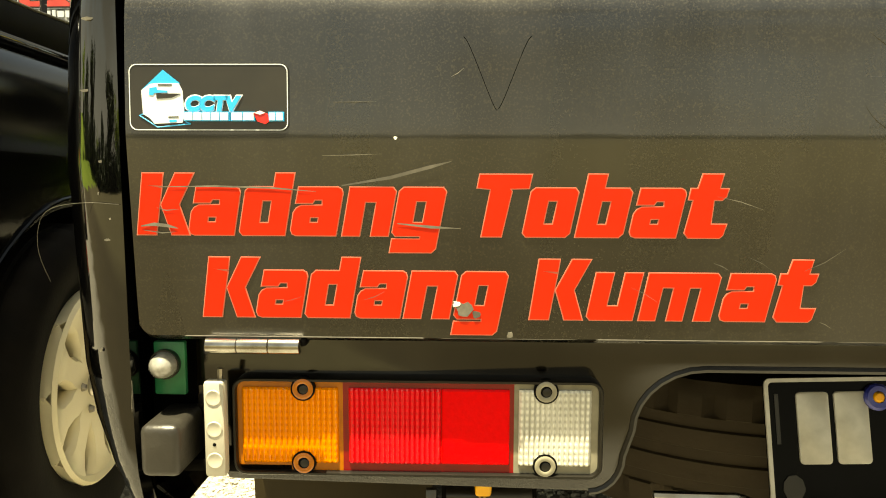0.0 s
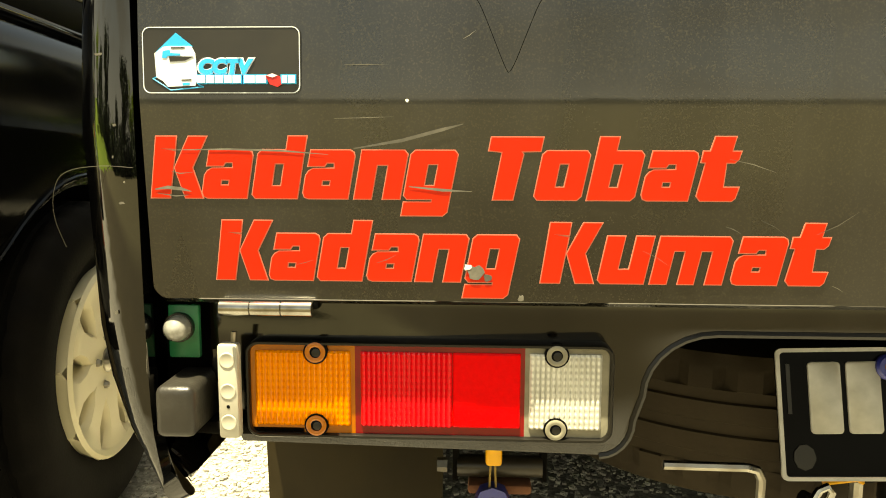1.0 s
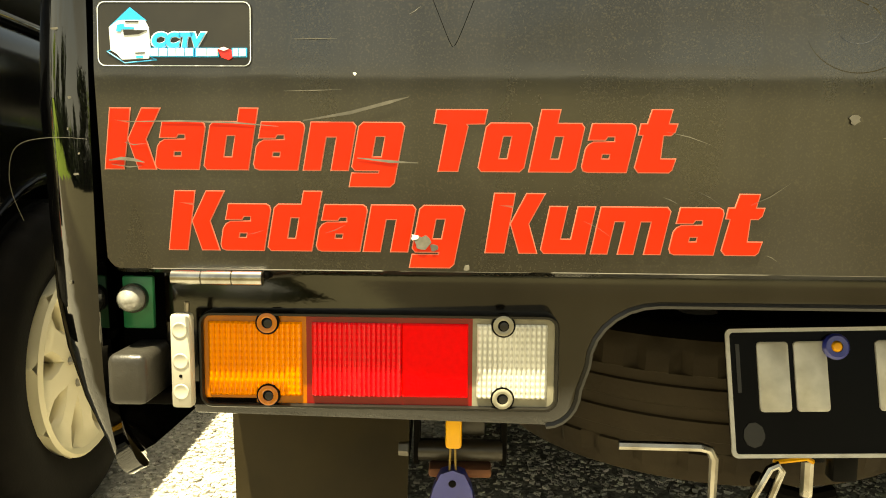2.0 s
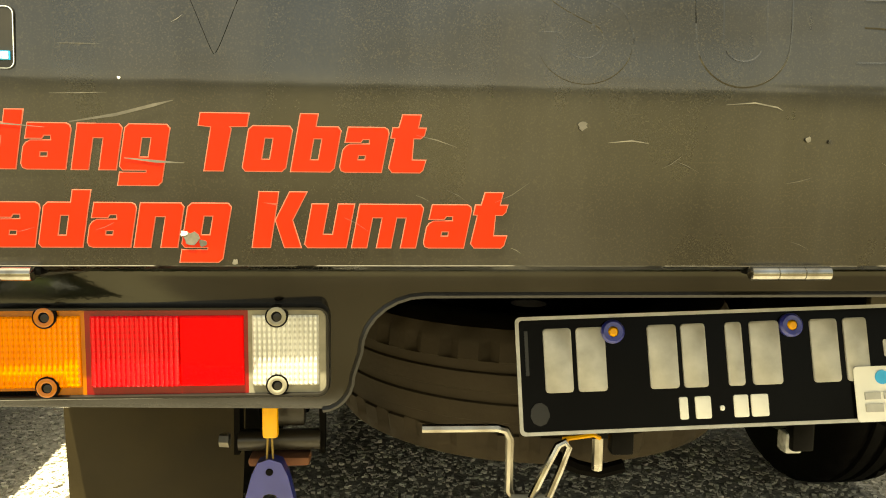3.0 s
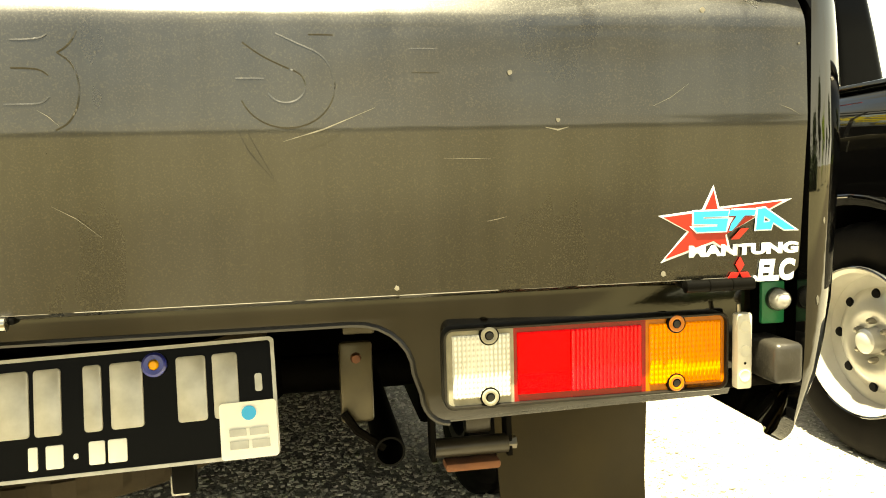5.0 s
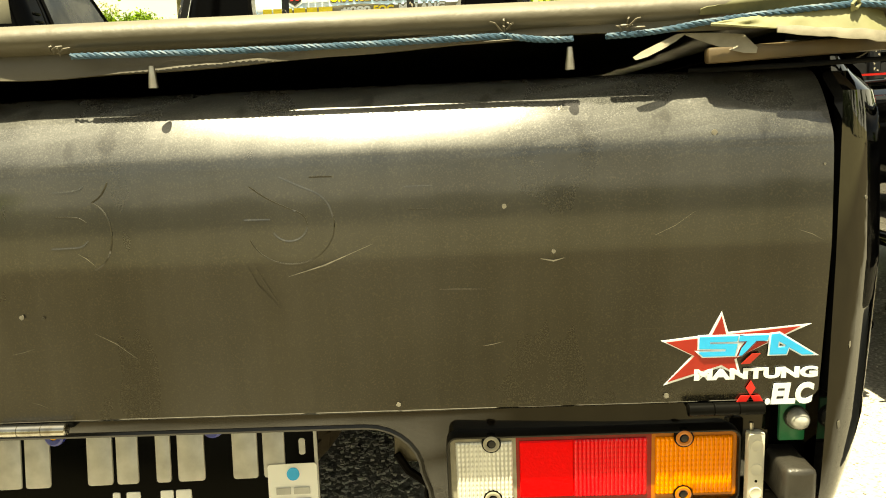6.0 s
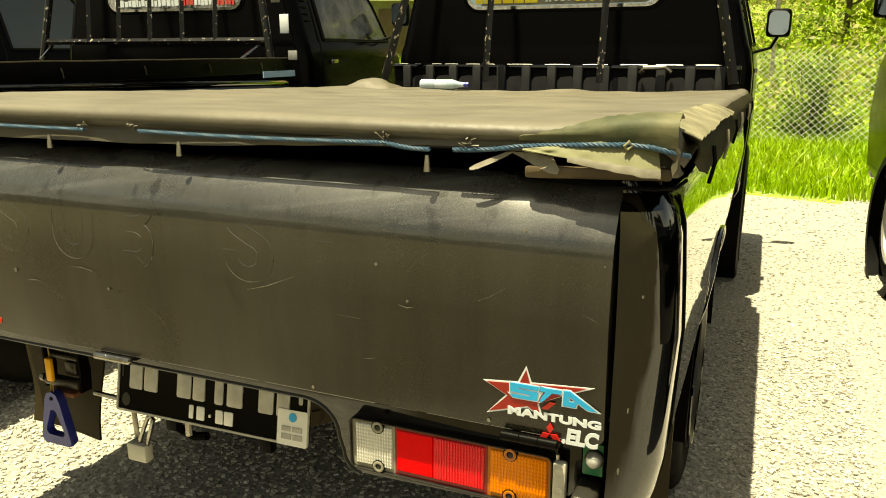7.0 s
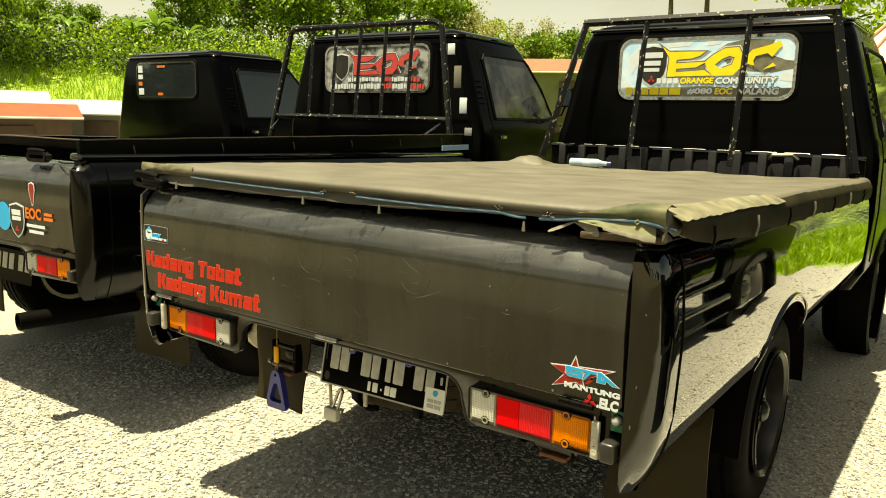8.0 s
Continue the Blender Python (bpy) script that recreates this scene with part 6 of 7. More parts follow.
for pts in (((0.634, 1.014), (0.660, 1.0135), (0.688, 1.0105), (0.693, 1.004), (0.698, 0.998), (0.696, 0.993), (0.686, 0.9935), (0.672, 0.998), (0.660, 1.003), (0.648, 1.008)), ((0.640, 1.0145), (0.630, 1.0135), (0.612, 1.006), (0.596, 0.999), (0.588, 0.994), (0.590, 0.9915), (0.600, 0.994), (0.614, 1.000), (0.628, 1.007))):
    bm = slab([(x, z - 1.03) for x, z in pts], 0.0015, 0.027)
    for v in bm.verts:
        v.co.y += 0.55 * (v.co.z + 0.024) + 0.004 * math.sin(v.co.x * 70)
    part("torn_piece", bm, TORN, tarp, "torn grey strip")
for k in range(7):
    z = 1.030 - 0.0095 * k
    part("tie_strap", tubed([(0.849, 0.22 + 0.33 * k, z - 1.050), (0.852, 0.22 + 0.33 * k, z - 1.072), (0.846, 0.225 + 0.33 * k, z - 1.100)], 0.003, 6), (TORN if k % 2 else SEAL), tarp)

bm = bmesh.new()
rows = []
for k in range(61):
    y = 0.045 + 2.42 * k / 60
    t = tarp_top(0.80, y) - 1.03
    w = 0.004 * noise.noise((y * 6, 1, 1))
    deep = 0.078 + 0.010 * noise.noise((y * 5, 3, 5)) + 0.004 * noise.noise((y * 23, 1, 5))
    deep *= min(1.0, 0.5 + (y - 0.045) / 0.4)
    row = [(0.826 + w, y, t - 0.006 + w)]
    for j in range(1, 8):
        v = j / 7
        row.append((0.8425 + 0.004 * math.sin(math.pi * v) + w * (1 - v) + 0.004 * v * noise.noise((y * 13, v * 2, 8)), y + 0.006 * v * noise.noise((y * 9, 2, 2)), t - 0.014 - (deep - 0.014) * v))
    rows.append(row)
ring_loft(bm, rows, closed=False, cap=False)
es = part("side_skirt", bm, SKIRT, tarp, "stained brown side skirt over the bed rail, shade put into its colour", 70)
md = es.modifiers.new("cloth", 'SOLIDIFY')
md.thickness = 0.002

# pale lining laid bare where the brown face is worn off along the edge
rows = []
for k in range(91):
    y = 0.040 + 0.80 * (k / 90) ** 1.1
    u = k / 90
    t = tarp_top(0.80, y) - 1.03
    w = 0.004 * noise.noise((y * 6, 1, 1))
    wide = (0.026 * math.exp(-(y / 0.20) ** 2) + 0.008 * (1 - u)) * (0.45 + 0.9 * abs(noise.noise((y * 16, 7, 2)))) + 0.004 * noise.noise((y * 60, 3, 2)) + 0.002
    rows.append([(0.800 - max(0.001, wide), y, tarp_top(0.80 - wide, y) - 1.03 + 0.0035), (0.800, y, t + 0.0040), (0.820 + w, y, t - 0.003 + w * 0.5), (0.836 + w, y, t - 0.009 + w * 0.5), (0.8455 + w, y, t - 0.014 - 0.010 * (1 - u) * abs(noise.noise((y * 21, 5, 5))))])
bm = bmesh.new()
ring_loft(bm, rows, closed=False, cap=False)
md = part("torn_edge", bm, TORN_PALE, tarp, "torn pale lining along the edge", 70).modifiers.new("cloth", 'SOLIDIFY')
md.thickness = 0.0015

rope = thing("rope", pose(0.02, 0.013, 1.022), "blue twisted rope tying down the brown tarpaulin", "rope")


def rope_line(pts, r=0.0029, pitch=0.018):
    """A twisted rope of three strands along a polyline."""
    P = [Vector(p) for p in pts]
    seg = [(b - a).length for a, b in zip(P, P[1:])]
    total = sum(seg)
    n = max(8, int(total / 0.0032))
    for s in range(3):
        line = []
        for k in range(n + 1):
            d = total * k / n
            q = d
            i = 0
            while i < len(seg) - 1 and q > seg[i]:
                q -= seg[i]
                i += 1
            c = P[i].lerp(P[i + 1], q / seg[i])
            a = 2 * math.pi * (d / pitch + s / 3)
            line.append(c + Vector((0, math.cos(a), math.sin(a))) * r * 0.52)
        part("rope_strand", tubed(line, r * 0.6, 6), ROPE, rope)


def sag(x0, x1, z0, z1, y=0.009, d=0.002, n=6):
    return [(x0 + (x1 - x0) * k / n, y, z0 + (z1 - z0) * k / n - d * math.sin(math.pi * k / n) - 1.03) for k in range(n + 1)]


rope_line(sag(0.075, 0.475, 1.026, 1.0265))
rope_line(sag(0.565, 0.65, 1.022, 1.030, 0.010) + [(x, y - 0.013, z - 1.03) for x, y, z in ((0.67, 0.020, 1.0315), (0.70, 0.015, 1.034), (0.735, 0.010, 1.0365), (0.775, 0.008, 1.0385))] + [(0.800, -0.007, 1.037 - 1.03), (0.824, -0.001, 1.031 - 1.03), (0.837, 0.02, 1.026 - 1.03)])
rope_line(sag(-0.56, -0.03, 1.030, 1.024))
rope_line(sag(0.475, 0.535, 1.0265, 1.021))
for x, z in ((0.062, 1.029), (0.472, 1.031), (-0.03, 1.028), (0.585, 1.030)):
    for k in range(5):
        a, l = rng.uniform(0, math.pi), rng.uniform(0.006, 0.017)
        p = Vector((x + rng.uniform(-0.007, 0.007), 0.010, z - 1.03 + rng.uniform(-0.003, 0.003)))
        part("frayed_strand", tubed([p, p + Vector((math.cos(a) * l * 0.6, -0.004, math.sin(a) * l * 0.6)), p + Vector((math.cos(a) * l, -0.002, math.sin(a) * l * 0.7))], 0.0009, 4), TARP, rope)
part("knot", tubed([(0.774, -0.007, 0.003), (0.772, -0.011, 0.008), (0.776, -0.010, 0.013), (0.779, -0.008, 0.008), (0.775, -0.011, 0.004)], 0.0018, 8), LINING, rope)

# blue handle on a yellow string
hd = thing("hanging_handle", pose(-0.475, 0.272, 0.40), "blue plastic handle hanging on a yellow string tag", "handle")
bm = bmesh.new()
out = [(-0.014, -0.005), (-0.022, -0.022), (-0.042, -0.10), (-0.044, -0.118), (-0.036, -0.128), (0.036, -0.128), (0.044, -0.118), (0.040, -0.10), (0.022, -0.022), (0.014, -0.005), (0, 0.0)]
inn = [(-0.007, -0.045), (-0.011, -0.053), (-0.027, -0.092), (-0.027, -0.100), (-0.02, -0.106), (0.02, -0.106), (0.027, -0.100), (0.026, -0.092), (0.011, -0.053), (0.007, -0.045), (0, -0.043)]
ring_loft(bm, [[(x, 0.010, z) for x, z in inn], [(x, 0.010, z) for x, z in out], [(x * 1.05, 0.0, z * 1.01) for x, z in out], [(x, -0.010, z) for x, z in out], [(x, -0.010, z) for x, z in inn], [(x * 0.92, 0.0, z) for x, z in inn], [(x, 0.010, z) for x, z in inn]], cap=False)
part("grip", bm, BLUE_PL, hd, sharp=50)
part("grip_hole", lathe([(-0.0115, 0.0), (-0.0115, 0.004), (-0.009, 0.005)], 12, "y"), SEAL, hd, at=pose(0, 0, -0.016))
for dx in (-0.004, 0.004):
    part("string", tubed([(dx, -0.005, -0.012), (dx * 0.6, -0.002, 0.03), (dx * 0.2, 0.0, 0.06), (0.0, 0.0, 0.145)], 0.0014, 5), STRING, hd)
part("tag", boxed((0.001, -0.004, 0.052), (0.019, 0.010, 0.055), 0.004), YELLOW_PL, hd, "yellow plastic tag")

# padlock
lk = thing("padlock", pose(-0.155, 0.205, 0.375), "steel padlock hanging below the number plate", "padlock")
part("lock_body", boxed((-0.012, 0, -0.022), (0.048, 0.022, 0.038), 0.004), WHITEPL, lk, "pale steel body")
part("shackle", tubed([(-0.012, 0.0, -0.005), (0.004, 0, 0.03), (0.018, 0, 0.058), (0.026, 0, 0.062), (0.031, 0, 0.056), (0.022, 0, 0.03), (0.008, 0, -0.005)], 0.0045, 8), CHROME, lk)



def rubber_latch(parent, x, z, y, tilt):
    """A folded rubber strap loop that holds the top corner of a tailgate."""
    a, b = rounded(-0.062, 0.062, -0.019, 0.019, 0.018, 6), rounded(-0.047, 0.047, -0.007, 0.007, 0.0065, 6)
    bm = bmesh.new()
    ring_loft(bm, [[(u, 0.008, v) for u, v in b], [(u, 0.010, v) for u, v in a], [(u, -0.010, v) for u, v in a], [(u, -0.008, v) for u, v in b], [(u, 0.008, v) for u, v in b]], cap=False)
    l = part("latch_strap", bm, RUBBER, parent, "black rubber strap loop at the tailgate corner", at=pose(x, y, z, 0, tilt, 0))
    part("strap_fold", tubed([(-0.052, -0.004, 0.023), (-0.02, -0.007, 0.026), (0.02, -0.006, 0.025), (0.05, 0.0, 0.021)], 0.006, 8), RUBBER, l)
    part("strap_hook", boxed((0.055, 0.006, 0.0), (0.014, 0.026, 0.022), 0.004), STEEL_DARK, l)


rubber_latch(truck, -0.752, 0.998, 0.012, 4)

# bottle and folded cloth at the front of the bed
bt = thing("water_bottle", pose(-0.37, 2.22, 0.992, -1.5, 90, 8), "clear plastic water bottle with a blue cap lying on the tarpaulin", "bottle")
part("bottle_body", lathe([(-0.09, 0.0), (-0.09, 0.018), (-0.085, 0.022), (-0.03, 0.022), (-0.025, 0.020), (-0.02, 0.022), (0.05, 0.022), (0.08, 0.012), (0.105, 0.010)], 20, "z"), WATER_BOTTLE, bt)
part("cap", lathe([(0.10, 0.0115), (0.12, 0.0115), (0.12, 0.0)], 16, "z"), BLUE_PL, bt)
cl = thing("folded_cloth", pose(-0.64, 2.10, 0.975), "crumpled end of brown cloth on the bed corner", "cloth")
bm = bmesh.new()
rows = []
for i in range(13):
    a = i / 12
    rows.append([((a - 0.5) * 0.24, (j / 10 - 0.5) * 0.16, 0.045 * math.sin(math.pi * a) * math.sin(math.pi * j / 10) ** 0.6 + 0.012 * noise.noise((a * 5, j * 0.5, 2))) for j in range(11)])
ring_loft(bm, rows, closed=False, cap=False)
part("cloth_fold", bm, TARP, cl, "", 70)


# ---- the other pickups ----
t1, g1 = pickup(pose(-2.07, 0.02, 0.035, 0, 0, 3.5), "black pickup with cream alloy wheels and orange tailgate stickers", "alloy", axle=0.87, track=0.868, drop=0.26, paint=HALF_DIM_BLACK)
c1 = cab(t1, DIM_BLACK, GLASS_S)
w1, wy = rear_window(c1, DARKPRINT, "dark rear window with white and red printed lettering")
shield(c1, -0.30, 1.4944, 0.14, 0.19, wy, VINYL_K, VINYL_W)
for nm, mat, grow, dy in (("sticker_edge", VINYL_W, 0.009, 0.0008), ("sticker_edge", VINYL_K, 0.005, 0.0016), ("lettering", VINYL_R, 0.0, 0.0024)):
    mesh_part(nm, curve_mesh(nm, EOC_LETTERS, 0.0003, grow), mat, c1, "", pose(-0.01, wy - dy, 0, 90))
for z0, z1, x, end in ((1.394, 1.422, -0.24, 0.36), (1.346, 1.378, -0.40, 0.40)):
    while x < end:
        l = rng.uniform(0.012, 0.03)
        bars(c1, [(x, x + l, z0 + rng.uniform(-0.003, 0.003), z1 + rng.uniform(-0.004, 0.004))], wy - 0.002, VINYL_R if 0.06 < x < 0.14 or x > 0.27 else VINYL_W)
        x += l + rng.uniform(0.004, 0.008)
guard(t1, (-0.42, -0.21, 0.0, 0.21, 0.42), 0.08, 1.0, 0.77, 0.64, 1.70, 1.15, False)
for z0, z1, mat in ((1.55, 1.64, VINYL_W), (1.34, 1.50, PLASTER), (1.18, 1.30, VINYL_W), (1.04, 1.11, GREYPRINT)):
    hw = cab_at((z0 + z1) / 2)[1]
    part("pillar_sticker", boxed((hw - 0.085, 2.7235, (z0 + z1) / 2), (0.055, 0.006, z1 - z0 - 0.02), 0.002), mat, c1)
part("sticker_patch", boxed((0.846, 2.42, 0.985), (0.004, 0.30, 0.03)), PALE_BLUE, t1, "pale blue patch on the bed side")
y = -0.0026
part("sticker", slab([(0.512, 0.897), (0.53, 0.903), (0.548, 0.897), (0.551, 0.876), (0.534, 0.815), (0.526, 0.815), (0.509, 0.876)], 0.001, y + 0.0012), VINYL_W, t1, "red and white drop sticker")
part("sticker_core", slab([(0.516, 0.893), (0.53, 0.898), (0.544, 0.893), (0.546, 0.876), (0.5325, 0.822), (0.5275, 0.822), (0.514, 0.876)], 0.0012, y + 0.0002), STAR_RED, t1)
shield(t1, 0.42, 0.752, 0.10, 0.135, y, VINYL_K, VINYL_W)
bars(t1, [(0.39, 0.45, 0.772, 0.792), (0.39, 0.45, 0.752, 0.767)], y - 0.002, VINYL_W)
three_diamonds(t1, 0.42, 0.719, 0.014, y - 0.0024, LAMP_RED)
mesh_part("lettering", text_mesh("lettering", "EOC", 0.1, 0, 0.003, 0.0004, stretch=(0.105, 0.042)), VINYL_O, t1, "", upright(0.48, y - 0.001, 0.765))
bars(t1, [(0.605, 0.655, 0.785, 0.795), (0.60, 0.66, 0.767, 0.778)], y, VINYL_O)
bars(t1, [(0.485, 0.605, 0.735, 0.746), (0.50, 0.595, 0.713, 0.724)], y, VINYL_W)
part("sticker_disc", slab(arc(0.325, 0.76, 0.05, 0.055, 0, 345, 18), 0.001, y), VINYL_B, t1)
p1 = part("number_plate", slab(rounded(-0.215, 0.215, -0.066, 0.066, 0.006), 0.003, 0.0), PLATE_K, t1, "black number plate", at=pose(0.10, 0.10, 0.53, -8, 0, 0))
for x in (-0.17, -0.12, -0.04, 0.01, 0.06, 0.13, 0.18):
    part("character_bar", slab([(x - 0.017, -0.015), (x + 0.017, -0.015), (x + 0.017, 0.05), (x - 0.017, 0.05)], 0.002, -0.003), PLATE_S, p1)
for s in (-1, 1):
    part("mud_flap", boxed((s * 0.70, 0.40, 0.38), (0.34, 0.008, 0.44), 0.003), FLAP, t1, "rubber mud flap")
part("exhaust_pipe", lathe([(-0.25, 0.03), (-0.25, 0.034), (0.25, 0.034)], 16, "y"), CHASSIS, t1, "dark exhaust pipe", at=pose(0.50, 0.20, 0.37, 0, 0, -12))

rubber_latch(t1, 0.55, 0.995, 0.02, 0)
fr = part("side_board", boxed((0.772, 1.32, 1.025), (0.022, 2.56, 0.075), 0.004), DARKPL, t1, "black board raising the bed side")
part("edge_line", tubed([(0.783, 0.05 + 0.16 * k, 1.063 + 0.001 * math.sin(k * 2.3)) for k in range(17)], 0.0030, 6), STEEL_DULL, fr)
for k in range(6):
    part("rope_hook", tubed([(0.786, 0.25 + 0.42 * k, 1.040), (0.792, 0.25 + 0.42 * k, 1.025), (0.789, 0.256 + 0.42 * k, 1.004)], 0.0026, 6), STEEL_DULL, fr)
fr = part("rear_board", boxed((0, 0.062, 1.046), (1.55, 0.022, 0.032), 0.004), DARKPL, t1)
part("edge_line", tubed([(-0.77 + 0.14 * k, 0.052, 1.063 + 0.001 * math.sin(k * 1.7)) for k in range(12)], 0.0032, 6), BROWN_BAR, fr)

t2, g2 = pickup(pose(-4.87, 0.15, -0.01), "black pickup with a tinted rear window and small stickers", "steel", drop=0.24, paint=DIM_BLACK)
c2 = cab(t2, DIM_BLACK, GLASS_D)
w2, wy = rear_window(c2, GLASS_D, "tinted rear window")
bars(c2, [(-0.42, -0.35, 1.5470, 1.6112), (-0.42, -0.35, 1.4886, 1.5294), (-0.42, -0.34, 1.3484, 1.4068)], wy, VINYL_W, "window_sticker")
bars(c2, [(-0.12, 0.0, 1.5878, 1.6076), (-0.42, -0.36, 1.4302, 1.4652), (-0.12, -0.04, 1.3426, 1.3659)], wy, VINYL_O, "window_sticker")

t3, g3 = pickup(pose(2.583, 0.0, 0.0, 0, 0, 4.3), "black pickup with chrome side guard rails beside the grass", "steel")
c3 = cab(t3, DIM_BLACK, GLASS_S, mx=0.87, mz=1.365)
w3, wy = rear_window(c3, GLASS_D, "tinted rear window")
guard(t3, (-0.3, 0.0, 0.3), 0.1)
part("red_line", boxed((-0.846, 1.9, 0.985), (0.004, 1.4, 0.006)), LAMP_RED, t3)
sg = part("side_guard", tubed([(-0.82, 1.62, 0.47), (-0.82, 2.85, 0.47)], 0.021, 14), CHROME, t3, "polished steel side guard rails")
for z in (0.36, 0.25):
    part("guard_tube", tubed([(-0.83, 1.60, z), (-0.83, 2.92, z)], 0.021, 14), CHROME, sg)
for yy in (1.75, 2.25, 2.75):
    part("guard_bracket", boxed((-0.79, yy, 0.38), (0.03, 0.03, 0.32), 0.005), CHASSIS, sg)


# ---- ground ----
def rise(x, y):
    """Height of the land: level round the trucks, a green hillside beyond."""
    r = math.hypot(x - 1.0, y + 1.0)
    a = math.degrees(math.atan2(-(x - 1.0), y + 1.0))
    k = max(0.0, min(1.0, (r - 15) / 34)) ** 1.25
    side = max(0.0, min(1.0, (a + 40) / 25)) * max(0.0, min(1.0, (118 - a) / 25))
    u = max(0.0, min(1.0, (r - 17) / 13))
    w = max(0.0, min(1.0, (a - 40) / 8))
    h = (6.0 * k * (1 - w) + 3.1 * u * u * (3 - 2 * u) * w) * side
    if r > 14:
        h += (0.5 - 0.3 * w) * noise.noise((x * 0.12, y * 0.12, 0)) * min(1, (r - 14) / 10) * side
    return h


def is_meadow(x, y):
    edge_y = 5.75 + 0.25 * noise.noise((x * 0.8, 0, 3)) + max(0, -x - 3.0) * 0.5
    return y > edge_y and x > -13 or rise(x, y) > 0.25


radii = [0.0]
while radii[-1] < 3500:
    radii.append(max(radii[-1] + 0.32, radii[-1] * 1.045))
bm = bmesh.new()
SEG = 160
prev = None
for r in radii:
    if r == 0:
        prev = [bm.verts.new((0, 1, 0))] * SEG
        continue
    ring = []
    for k in range(SEG):
        a = 2 * math.pi * k / SEG
        x, y = r * math.cos(a), 1 + r * math.sin(a)
        ring.append(bm.verts.new((x, y, rise(x, y))))
    for k in range(SEG):
        j = (k + 1) % SEG
        vs = [prev[k], ring[k], ring[j], prev[j]]
        f = bm.faces.new([v for i, v in enumerate(vs) if v not in vs[:i]])
        c = f.calc_center_median()
        f.material_index = 1 if is_meadow(c.x, c.y) else 0
    prev = ring
bmesh.ops.recalc_face_normals(bm, faces=bm.faces)
for f in bm.faces:
    f.smooth = True
me = bpy.data.meshes.new("ground")
bm.to_mesh(me)
bm.free()
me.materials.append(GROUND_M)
me.materials.append(MEADOW)
tagged(new("ground", me), "pale gravel yard running into green meadow and hillside", "ground", kind="structure")


def soup(name, verts, faces, mats, label, category, idx=None):
    me = bpy.data.meshes.new(name)
    me.from_pydata(verts, [], faces)
    for m in mats:
        me.materials.append(m)
    if idx is not None:
        me.polygons.foreach_set("material_index", idx)
    return tagged(new(name, me), label, category, kind="stuff")


R = np.random.default_rng(11)


def stones(n, x0, x1, y0, y1, s0, s1):
    cube = np.array([(-1, -1, -1), (1, -1, -1), (1, 1, -1), (-1, 1, -1), (-1, -1, 1), (1, -1, 1), (1, 1, 1), (-1, 1, 1)], float)
    quads = np.array([(0, 3, 2, 1), (4, 5, 6, 7), (0, 1, 5, 4), (1, 2, 6, 5), (2, 3, 7, 6), (3, 0, 4, 7)])
    c = np.stack([R.uniform(x0, x1, n), R.uniform(y0, y1, n), np.zeros(n)], 1)
    s = R.uniform(s0, s1, (n, 1, 1)) * R.uniform(0.5, 1.1, (n, 1, 3)) * np.array([1, 1, 0.75])
    v = cube[None] * R.uniform(0.55, 1.0, (n, 8, 1)) + R.normal(0, 0.12, (n, 8, 3))
    v = v * s
    a = R.uniform(0, 6.28, n)
    ca, sa = np.cos(a)[:, None], np.sin(a)[:, None]
    v = np.stack([v[..., 0] * ca - v[..., 1] * sa, v[..., 0] * sa + v[..., 1] * ca, v[..., 2]], 2) + c[:, None]
    v[..., 2] += s[:, :, 2] * 0.3
    f = quads[None] + 8 * np.arange(n)[:, None, None]
    return v.reshape(-1, 3), f.reshape(-1, 4)


va, fa = stones(60000, -2.6, 1.3, -0.6, 2.4, 0.0022, 0.0088)
vb, fb = stones(12000, -3.5, 2.4, 2.4, 6.0, 0.003, 0.010)
vc, fc = stones(16000, 0.8, 2.6, -0.5, 4.0, 0.002, 0.006)
soup("gravel", np.concatenate([va, vb, vc]).tolist(), np.concatenate([fa, fb + len(va), fc + len(va) + len(vb)]).tolist(), [STONE], "loose grey and buff gravel stones on the yard", "gravel")


def blades(n, x0, x1, y0, y1, h0, h1):
    x, y = R.uniform(x0, x1, n), R.uniform(y0, y1, n)
    keep = np.array([is_meadow(p, q) for p, q in zip(x, y)])
    x, y = x[keep], y[keep]
    n = len(x)
    z = np.array([rise(p, q) for p, q in zip(x, y)])
    h, a, w = R.uniform(h0, h1, n), R.uniform(0, 6.28, n), R.uniform(0.004, 0.012, n)
    lx, ly = R.normal(0, 0.35, n) * h, R.normal(0, 0.35, n) * h
    dx, dy = np.cos(a) * w, np.sin(a) * w
    b0, b1 = np.stack([x - dx, y - dy, z], 1), np.stack([x + dx, y + dy, z], 1)
    m0 = np.stack([x + lx * 0.35 - dx * 0.8, y + ly * 0.35 - dy * 0.8, z + h * 0.6], 1)
    m1 = np.stack([x + lx * 0.35 + dx * 0.8, y + ly * 0.35 + dy * 0.8, z + h * 0.6], 1)
    tp = np.stack([x + lx, y + ly, z + h], 1)
    v = np.stack([b0, b1, m1, m0, tp], 1).reshape(-1, 3)
    k = 5 * np.arange(n)[:, None]
    return v.tolist(), (k + np.array([[0, 1, 2, 3]])).tolist() + (k + np.array([[3, 2, 4]])).tolist()


v1, f1 = blades(60000, -3, 9, 5.4, 11, 0.05, 0.20)
v2, f2 = blades(30000, -12, 14, 10, 24, 0.1, 0.36)
v3, f3 = blades(42000, -31, -11, 6, 19, 0.12, 0.35)
soup("grass", v1, f1, [GRASS_M], "tall bright green grass at the edge of the yard", "grass")
soup("grass", v2, f2, [GRASS_M], "rough green grass on the meadow", "grass")
soup("grass", v3, f3, [GRASS_M], "sunlit grass on the slope behind the stalls", "grass")


